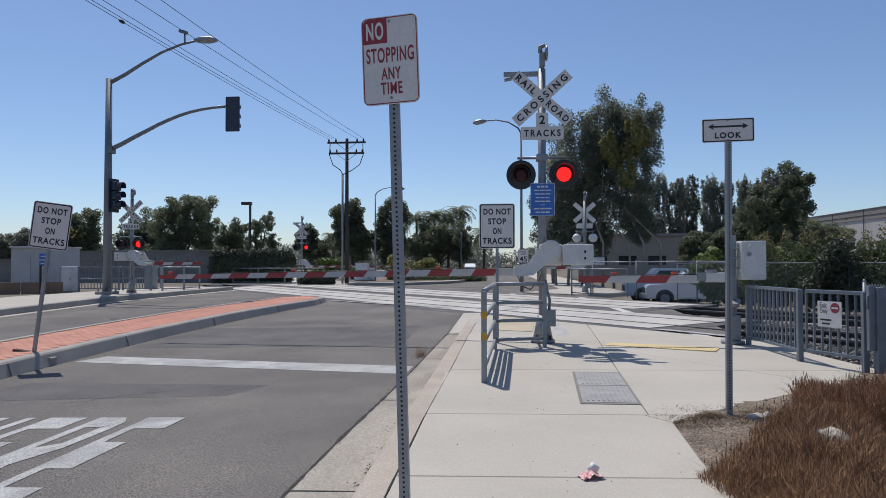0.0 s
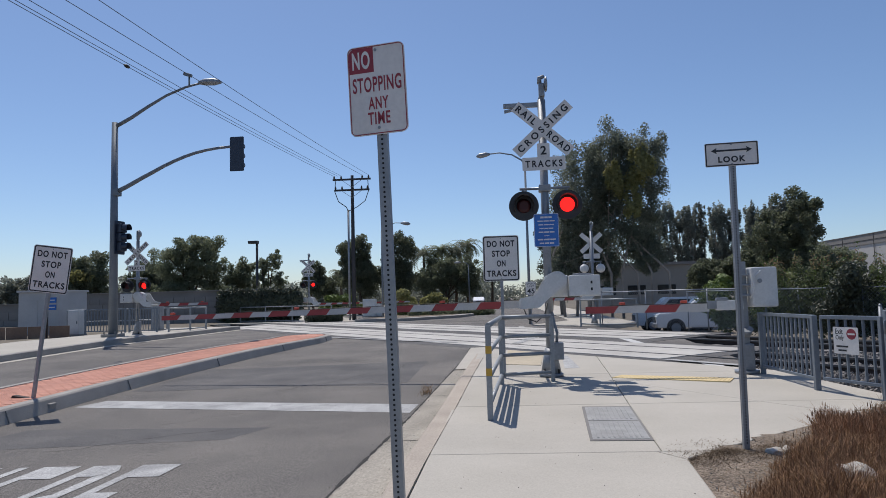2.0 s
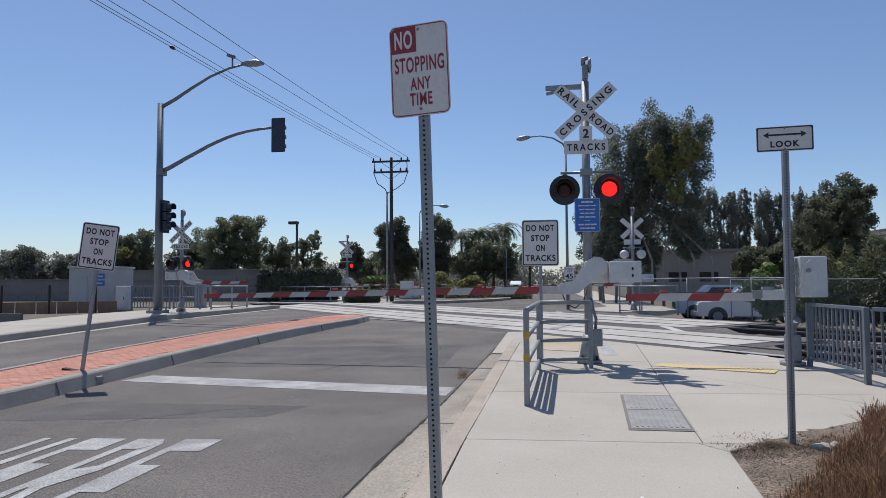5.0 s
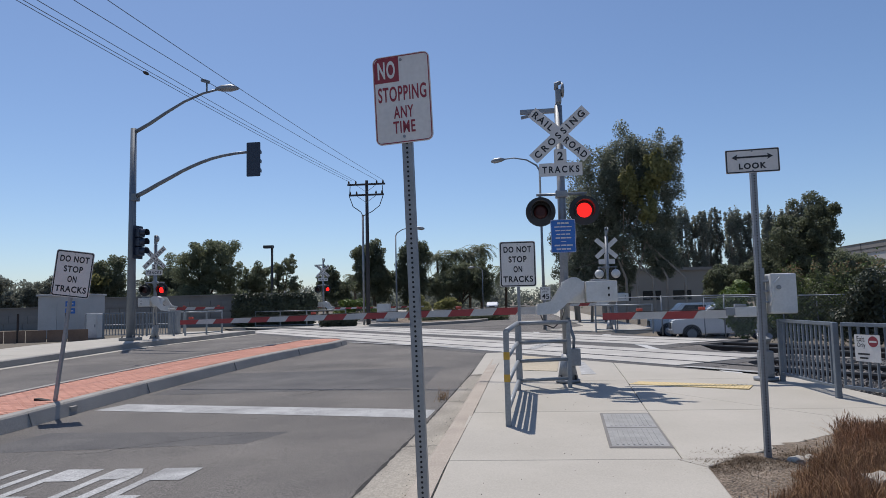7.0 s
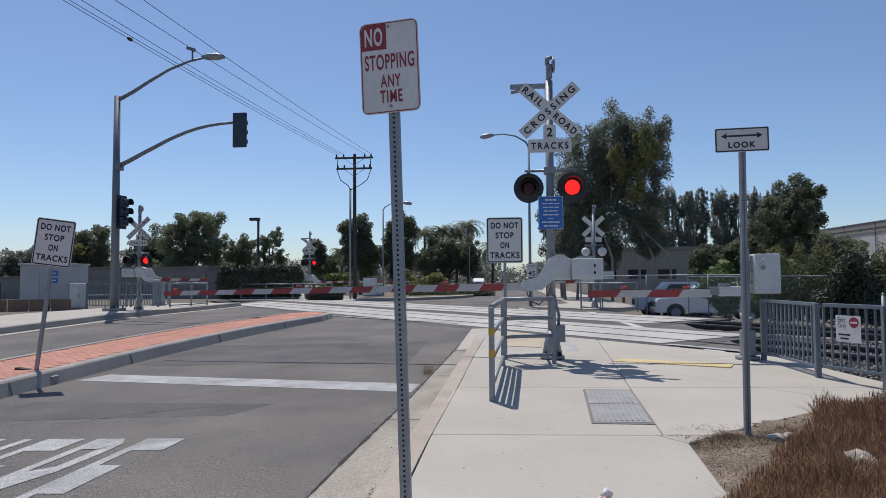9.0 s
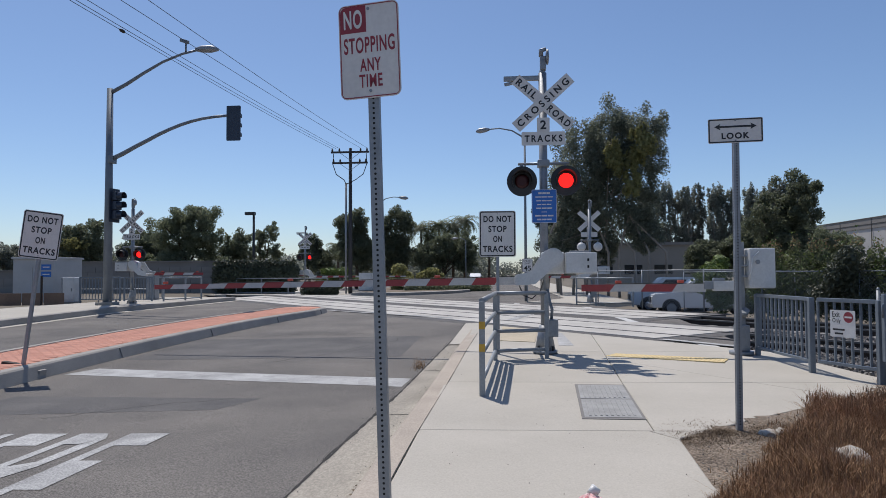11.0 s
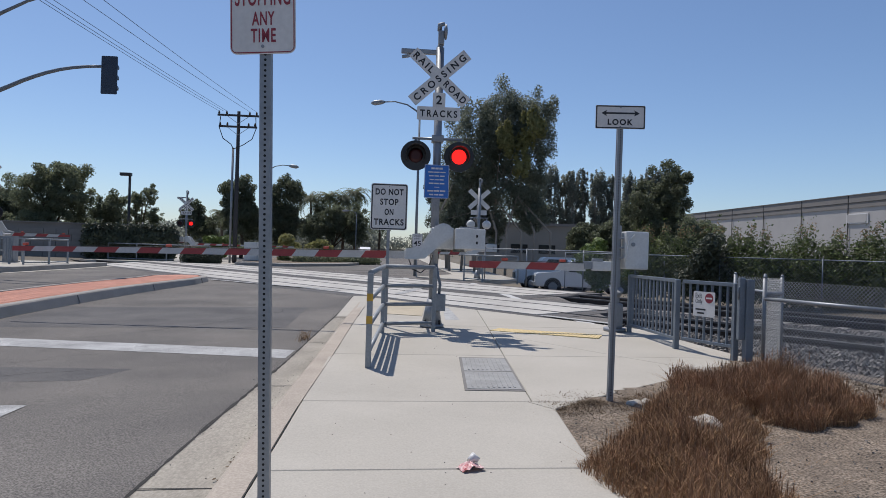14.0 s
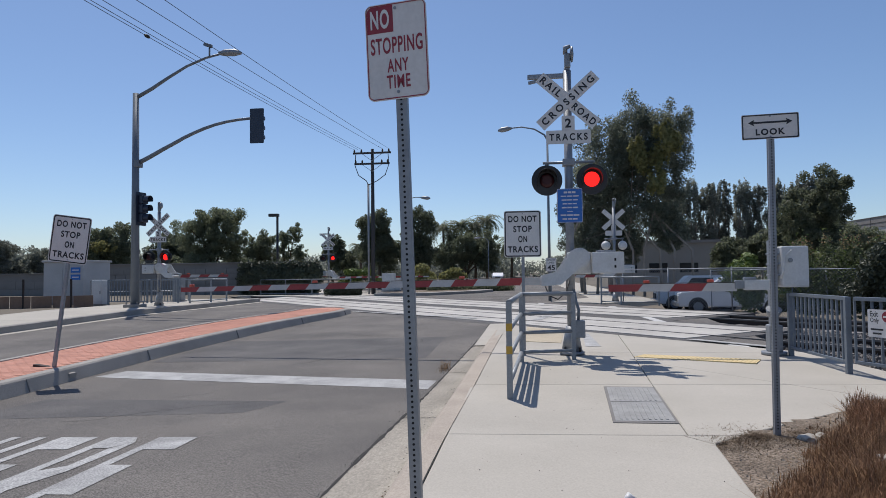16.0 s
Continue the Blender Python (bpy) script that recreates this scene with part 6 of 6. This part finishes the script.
hedge("dark_shrub", lumps((10.3, 21.6, 1.15), (0.95, 0.9, 1.15), 14, 43, 0.5), "ivy", 9000, 0.10, "dense dark rounded evergreen shrub", 44, "shrub", "shrubs")
hedge("green_shrub", lumps((8.15, 26.3, 1.05), (0.95, 0.9, 1.35), 14, 45), "leaf_bright", 4500, 0.14, "loose green shrub beside the tracks", 46, "shrub", "shrubs")
hedge("green_shrub", lumps((9.2, 24.6, 1.1), (0.9, 0.8, 1.3), 12, 47), "leaf_bright", 6500, 0.12, "loose green shrub beside the tracks", 48, "shrub", "shrubs")
hedge("flowering_shrub", lumps((-7.6, 50, 1.0), (1.3, 0.9, 1.1), 12, 49), "leaf_yellow", 3000, 0.2, "yellow-green rounded shrub on the island", 50, "shrub", "shrubs")
hedge("flowering_shrub", lumps((-5.4, 51, 0.9), (1.2, 0.9, 1.1), 12, 51), "leaf_yellow", 3000, 0.2, "yellow-green rounded shrub on the island", 52, "shrub", "shrubs")
hedge("flowering_shrub", lumps((-12.4, 50, 1.0), (1.6, 0.9, 1.0), 12, 53), "leaf_bright", 3000, 0.2, "green rounded shrub by the utility pole", 54, "shrub", "shrubs")
hedge("low_hedge", [(-6.5 + 0.35 * k, 47.6 + 0.33 * k, 0.35, 0.5, 0.5, 0.35) for k in range(16)], "leaf", 5000, 0.16, "low clipped hedge on the island", 55)
hedge("box_hedge", [(-12.95 + 0.17 * k, 43.5, 0.42, 0.28, 0.45, 0.5) for k in range(13)], "ivy", 7000, 0.12, "clipped dark box hedge by the far signal", 56)
hedge("ivy_wall", [(-20.0 + 0.45 * k, 46.2, 1.3, 0.5, 0.35, 1.25) for k in range(13)], "ivy", 16000, 0.16, "dark ivy covering the wall", 57)

# ---- islands and walls ----
isl = thing("island", "kerbed traffic island with planting beyond the tracks", "traffic island", kind="structure")
bm = bm_new()
prism(bm, [(-9.4, 41.6), (-6.0, 41.9), (-3.2, 46.2), (-2.4, 49.5), (-2.5, 60), (-2.6, 160), (-8.6, 160), (-10, 60)], -0.1, 0.24)
part("kerb_body", bm, "kerb", isl)
bm = bm_new()
prism(bm, [(-9.2, 42.9), (-6.6, 43.4), (-4.0, 47.2), (-3.2, 50.5), (-3.0, 60), (-2.9, 160), (-8.5, 160), (-9.9, 60)], 0.2, 0.25)
part("planting_bed", bm, "dirt", isl, "brown planting bed")
fp = bm_new()
prism(fp, [(-30, 44.6), (-9.6, 43.6), (-9.8, 47), (-15.2, 58), (-15.2, 160), (-30, 160)], -0.1, 0.08)
tagged(part("pavement_far", fp, "concrete"), "pale pavement beyond the tracks", "pavement", "", "structure")
rp = bm_new()
prism(rp, [(3.2, 29.5), (1.2, 31.5), (3.3, 36), (3.3, 160), (7, 160), (6, 32), (4.4, 29.4)], -0.1, 0.10)
tagged(part("pavement_far_right", rp, "concrete"), "pale pavement beside the far road", "pavement", "", "structure")


def block_wall(name, x0, x1, y, z0, h, mat, label, block=(0.8, 0.4), cap=True):
    ob = thing(name, label, "wall", kind="structure")
    bm = bm_new()
    box(bm, ((x0 + x1) / 2, y + 0.05, z0 + h / 2), (x1 - x0, 0.16, h))
    part("core", bm, mat, ob)
    if block:
        share = None
        nx, nz = int((x1 - x0) / block[0]), int(h / block[1])
        for j in range(nz):
            for i in range(nx):
                p = at(x0 + (i + 0.5 + 0.25 * (j % 2)) * block[0], y - 0.05, z0 + (j + 0.5) * block[1])
                if share is None:
                    bm = bm_new()
                    box(bm, (0, 0, 0), (block[0] - 0.03, 0.06, block[1] - 0.03))
                    share = part("block", bm, mat, ob, m=p).data
                else:
                    o = new("block", share)
                    o.parent, o.matrix_basis = ob, p
    if cap:
        bm = bm_new()
        box(bm, ((x0 + x1) / 2, y, z0 + h + 0.04), (x1 - x0, 0.3, 0.08), None, 0.01)
        part("coping", bm, mat, ob)
    return ob


block_wall("wall_back", -31.0, -14.6, 46.6, 0.0, 2.35, "wall_grey", "weathered grey block wall behind the tracks")
block_wall("wall_far", -60.0, -31.0, 47.5, 0.0, 1.75, "wall_grey", "long low grey block wall", (1.6, 0.6))
block_wall("wall_low", -24, -18.2, 21.5, 0.0, 0.42, "wall_grey", "low concrete wall beside the far pavement", None, False)

# ---- left side fittings ----
hut = thing("equipment_hut", "pale grey railway equipment hut with blue notices", "equipment hut", m=at(-23.3, 33, 0.1))
bm = bm_new()
box(bm, (0, 0, 1.08), (2.2, 2.2, 2.16), None, 0.02)
body = part("body", bm, "hut_grey", hut)
bm = bm_new()
box(bm, (0, 0, 2.20), (2.3, 2.4, 0.1), None, 0.02)
part("roof", bm, "hut_grey", hut)
for z in (1.74, 1.38):
    bm = bm_new()
    box(bm, (0.68, -1.115, z), (0.52, 0.02, 0.27), None, 0.004)
    pb = part("notice_plate", bm, "sign_blue", hut, "blue notice plate")
    bm = bm_new()
    box(bm, (0.68, -1.128, z), (0.36, 0.002, 0.05))
    part("text_bar", bm, "sign_white", pb)
bm = bm_new()
box(bm, (-0.45, -1.11, 0.9), (0.8, 0.02, 1.7), None, 0.005)
part("door", bm, "hut_grey", hut)


def cabinet(m, w, d, h, label, mat="white_metal"):
    ob = thing("cabinet", label, "cabinet", "trackside cabinets", m)
    bm = bm_new()
    box(bm, (0, 0, h / 2 + 0.05), (w, d, h), None, 0.02)
    part("body", bm, mat, ob)
    bm = bm_new()
    box(bm, (0, 0, 0.04), (w + 0.12, d + 0.12, 0.08))
    part("plinth", bm, "kerb", ob)
    bm = bm_new()
    box(bm, (0, -d / 2 - 0.008, h / 2 + 0.06), (w * 0.88, 0.015, h * 0.86), None, 0.004)
    door = part("door", bm, mat, ob)
    bm = bm_new()
    box(bm, (w * 0.32, -d / 2 - 0.03, h * 0.55), (0.03, 0.03, 0.14), None, 0.005)
    part("handle", bm, "pole_grey", door)


cabinet(at(-20.0, 30, 0.12), 0.55, 0.45, 1.15, "white steel cabinet beside the railway")
cabinet(at(-9.35, 46.0, 0.25), 0.85, 0.6, 1.2, "pale grey roadside cabinet by the utility pole")
cabinet(at(-8.75, 46.2, 0.25), 0.4, 0.4, 0.85, "small pale roadside cabinet")
cabinet(at(-18.2, 51.0, 0.1), 0.7, 0.5, 1.25, "pale cabinet by the far pedestrian gate")
cabinet(at(-16.3, 30.5, 0.25), 0.45, 0.4, 1.2, "grey cabinet beside the railing", "steel_galv")
picket_panel((-18.9, 29.0), (-17.0, 29.0), 0.22, 1.1, "grey picket fence panel across the road", 0.14, 0.12)
picket_panel((-16.8, 29.0), (-15.4, 28.8), 0.22, 1.1, "grey picket fence panel near the far signal", 0.14, 0.12)
pipe_rail(pose(0, 0, 0.2), [(-20.8, 30.5), (-18.6, 31.0), (-16.4, 31.6)], 1.1, "long grey pipe railing behind the far pavement", "guard rails", mids=(0.5,))
pipe_rail(pose(0, 0, 0.05), [(-18.6, 46.0), (-16.6, 45.5), (-14.6, 45.2), (-11.8, 45.0)], 1.1, "grey pipe railing by the far signal", "guard rails", mids=(0.5, 0.12))
rf = thing("sheet_fence", "rusty brown sheet fence across the road", "fence")
for k in range(8):
    bm = bm_new()
    box(bm, (-25.0 + 0.75 * k, 26.0 + 0.35 * k, 0.37), (0.80, 0.03, 0.55), Matrix.Rotation(radians(25), 4, "Z"), 0.006)
    part("panel", bm, "rust_fence", rf)
for k in range(4):
    bm = bm_new()
    box(bm, (-25.3 + 1.7 * k, 25.85 + 0.8 * k, 0.75), (0.07, 0.07, 1.3), None, 0.01)
    part("post", bm, "rust", rf)

# distant pedestrian gate
dg = thing("pedestrian_gate", "distant white pedestrian gate with a lowered arm", "railway gate", m=at(-17.9, 50.0, 0.08))
bm = bm_new()
tube(bm, [(0, 0, 0), (0, 0, 2.6)], 0.07, 10)
part("mast", bm, "steel_galv", dg)
bm = bm_new()
box(bm, (0.0, -0.1, 1.6), (0.75, 0.4, 0.9), None, 0.03)
part("drive_box", bm, "white_metal", dg)
gate_arm(dg, 0.4, 3.0, 1.3, -0.3, (0.5,))


# ---- vehicles beyond the fence ----
def wheel(parent, x, y, r):
    bm = bm_new()
    tube(bm, [(x, y - 0.11, r), (x, y - 0.10, r), (x, y + 0.1, r), (x, y + 0.11, r)], [r * 0.9, r, r, r * 0.9], 22)
    wh = part("wheel", bm, "tyre", parent)
    bm = bm_new()
    tube(bm, [(x, y - 0.125, r), (x, y - 0.08, r)], r * 0.62, 18)
    part("rim", bm, "pole_grey", wh)


def vehicle(m, label, length, height, cab0, cab1, hood, bed, category="pickup truck"):
    """A side profile drawn out across the width; front towards -x."""
    ob = thing("vehicle", label, category, "parked vehicles", m)
    w = 1.9
    prof = [(0, 0.38), (0, hood - 0.12), (0.12, hood), (cab0, hood + 0.06), (cab0 + 0.75, height), (cab1 - 0.2, height), (cab1, bed + 0.02), (length, bed), (length, 0.42)]
    bm = bm_new()
    prism(bm, prof, -w / 2, w / 2, UPRIGHT)
    bmesh.ops.bevel(bm, geom=bm.edges[:], offset=0.05, segments=2, affect="EDGES", clamp_overlap=True)
    part("body", bm, "car_white", ob)
    for sg in (-1, 1):
        n = 2
        a, b = cab0 + 0.45, cab1 - 0.18
        for k in range(n):
            x0, x1 = lerp(a, b, k / n) + 0.03, lerp(a, b, (k + 1) / n) - 0.03
            bm = bm_new()
            zl, zh = hood + 0.08, height - 0.12
            lead = 0.42 if k == 0 else 0.0
            prism(bm, [(x0 - lead * 0.2, zl), (x1, zl), (x1, zh), (x0 + lead, zh)], sg * (w / 2 + 0.004) - 0.006, sg * (w / 2 + 0.004) + 0.006, UPRIGHT)
            part("side_window", bm, "window", ob)
        bm = bm_new()
        box(bm, (cab0 + 0.35, sg * (w / 2 + 0.12), hood + 0.16), (0.1, 0.2, 0.2), None, 0.03)
        part("mirror", bm, "car_white", ob)
        bm = bm_new()
        box(bm, (0.05, sg * 0.72, hood - 0.25), (0.12, 0.35, 0.2), None, 0.03)
        part("headlight", bm, "lamp_glass", ob)
        for x in (0.95, length - 1.15):
            bm = bm_new()
            tube(bm, [(x, sg * (w / 2 - 0.05), 0.40), (x, sg * (w / 2 + 0.006), 0.40)], 0.47, 20)
            part("wheel_arch", bm, "black", ob)
            wheel(ob, x, sg * (w / 2 - 0.06), 0.39)
    bm = bm_new()
    box(bm, (-0.02, 0, hood - 0.32), (0.06, 1.0, 0.32), None, 0.02)
    part("grille", bm, "black", ob)
    bm = bm_new()
    box(bm, (-0.06, 0, 0.52), (0.18, 1.86, 0.22), None, 0.04)
    part("bumper", bm, "chrome", ob)
    return ob


vehicle(pose(7.9, 37.0, -0.80, 0, 0, -6), "white pickup truck parked behind the fence", 5.7, 1.88, 1.35, 3.7, 1.12, 1.15)
vehicle(pose(7.4, 40.2, -0.80, 0, 0, -4), "white sport utility parked behind the pickup", 4.9, 1.95, 1.0, 4.8, 1.15, 1.3, "car")
vehicle(pose(-5.0, 120, 0.0, 0, 0, 90), "distant pale car on the far road", 4.6, 1.5, 1.0, 3.9, 0.95, 1.0, "car")

# ---- buildings ----
wh_ = thing("warehouse", "long white warehouse with a taupe parapet band", "building")
bm = bm_new()
box(bm, (78, 100, 4.75), (20, 110, 9.5))
part("wall", bm, "wall_white", wh_)
bm = bm_new()
box(bm, (78, 100, 10.45), (20.3, 110.3, 1.9))
part("parapet", bm, "wall_band", wh_, "taupe parapet band")
bm = bm_new()
box(bm, (78, 100, 11.45), (20.5, 110.5, 0.12))
part("coping", bm, "wall_grey", wh_)
for k in range(10):
    bm = bm_new()
    box(bm, (67.84, 50 + 11.5 * k, 5.7), (0.06, 0.16, 11.4))
    part("panel_joint", bm, "asphalt_dark", wh_)
bm = bm_new()
box(bm, (67.83, 100, 10.28), (0.06, 110.3, 0.13))
part("reveal_line", bm, "asphalt_dark", wh_, "dark reveal along the parapet")
bm = bm_new()
box(bm, (67.9, 94, 7.9), (0.12, 4.6, 1.5), None, 0.02)
wn_ = part("window", bm, "sign_white", wh_, "white framed high window")
bm = bm_new()
box(bm, (67.82, 94, 7.9), (0.05, 4.2, 1.2))
part("pane", bm, "wall_white", wn_)
of = thing("office_building", "low beige building with dark windows behind the trees", "building")
bm = bm_new()
box(bm, (12.5, 62, 1.9), (11, 6, 3.8))
part("wall", bm, "wall_tan", of)
for k in range(4):
    bm = bm_new()
    box(bm, (8.7 + 2.5 * k, 58.98, 1.7), (1.5, 0.06, 0.8), None, 0.01)
    part("window", bm, "window", of)
bm = bm_new()
box(bm, (12.5, 62, 3.9), (11.4, 6.4, 0.25))
part("roof", bm, "wall_band", of)

# ---- pavement slabs ----
walk_plan = [(-0.615, -12), (1.47, -12), (1.47, 4.9), (1.57, 6.1), (2.25, 6.72), (3.6, 7.85), (4.95, 9.05), (4.55, 11.9), (4.0, 12.6), (2.2, 14.75), (0.5, 16.8), (-0.65, 18.2), (-0.615, 18.0)]
pav = thing("pavement", "pale concrete pavement of scored slabs", "pavement", kind="structure")
row_y = [-12, -9.3, -6.6, -3.9, -1.2, 0.75, 2.6, 4.46, 6.28, 8.85, 11.75, 15.2, 18.4]


def joint_x(y):
    return lerp(1.40, 2.02, clamp((y - 6.0) / 9.4)) if y > 6 else 1.6


for a, b in zip(row_y, row_y[1:]):
    tilt = -0.045
    for col in (0, 1, 2):
        poly = clip(clip(walk_plan, -tilt, -1, -a - 0.004), tilt * 1.0, 1, b - 0.004)
        if not poly:
            continue
        # the joint that runs along the walk
        mx0, mx1 = joint_x(max(a, 6.0)), joint_x(b)
        ax, ay = 1.0, -(mx1 - mx0) / max(b - max(a, 6.0), 0.1) if b > 6 else 0.0
        c = mx0 + ay * max(a, 6.0)
        if col == 0:
            poly = clip(poly, ax, ay, c - 0.004)
        else:
            poly = clip(poly, -ax, -ay, -c - 0.004)
            if poly:
                # the slanting joint towards the fence
                poly = clip(poly, 0.80, 0.60, 7.95 - 0.004) if col == 1 else clip(poly, -0.80, -0.60, -7.95 - 0.004)
        if len(poly) > 2:
            slab(poly, pav)

# ---- median bricks ----
bx, by = 0.205, 0.105
shared = None
far_v, far_f = [], []
count = 0
y = 6.4
while y < 24.4:
    nose = 0.70 * clamp((y - 23.2) / 1.4) ** 2
    xa, xb = MED_L + med_shift(y) + 0.27 + nose, MED_R + med_shift(y) - 0.27 - nose
    off = (int(round(y / by)) % 2) * 0.5 * bx
    x = xa + off
    while x + bx <= xb:
        z = med_top(y + by / 2) - 0.012
        if 9.0 < y < 13.3 and count < 300:
            count += 1
            if shared is None:
                v = [(0, 0, 0), (bx - 0.007, 0, 0), (bx - 0.007, by - 0.007, 0), (0, by - 0.007, 0)]
                q = 0.006
                top = [(q, q, 0.006), (bx - 0.007 - q, q, 0.006), (bx - 0.007 - q, by - 0.007 - q, 0.006), (q, by - 0.007 - q, 0.006)]
                ob = raw("brick", v + top, [(4, 5, 6, 7), (0, 1, 5, 4), (1, 2, 6, 5), (2, 3, 7, 6), (3, 0, 4, 7)], "brick", med)
                shared = ob.data
            else:
                ob = new("brick", shared)
                ob.parent = med
            ob.location = (x, y, z + random.uniform(-0.001, 0.002))
        else:
            k = len(far_v)
            far_v += [(x, y, z), (x + bx - 0.007, y, z), (x + bx - 0.007, y + by - 0.007, z), (x, y + by - 0.007, z),
                      (x + 0.006, y + 0.006, z + 0.006), (x + bx - 0.012, y + 0.006, z + 0.006), (x + bx - 0.012, y + by - 0.012, z + 0.006), (x + 0.006, y + by - 0.012, z + 0.006)]
            far_f += [(k + 4, k + 5, k + 6, k + 7), (k, k + 1, k + 5, k + 4), (k + 1, k + 2, k + 6, k + 5), (k + 2, k + 3, k + 7, k + 6), (k + 3, k, k + 4, k + 7)]
        x += bx
    y += by
tagged(raw("brick_field", far_v, far_f, "brick", med), kind="stuff")
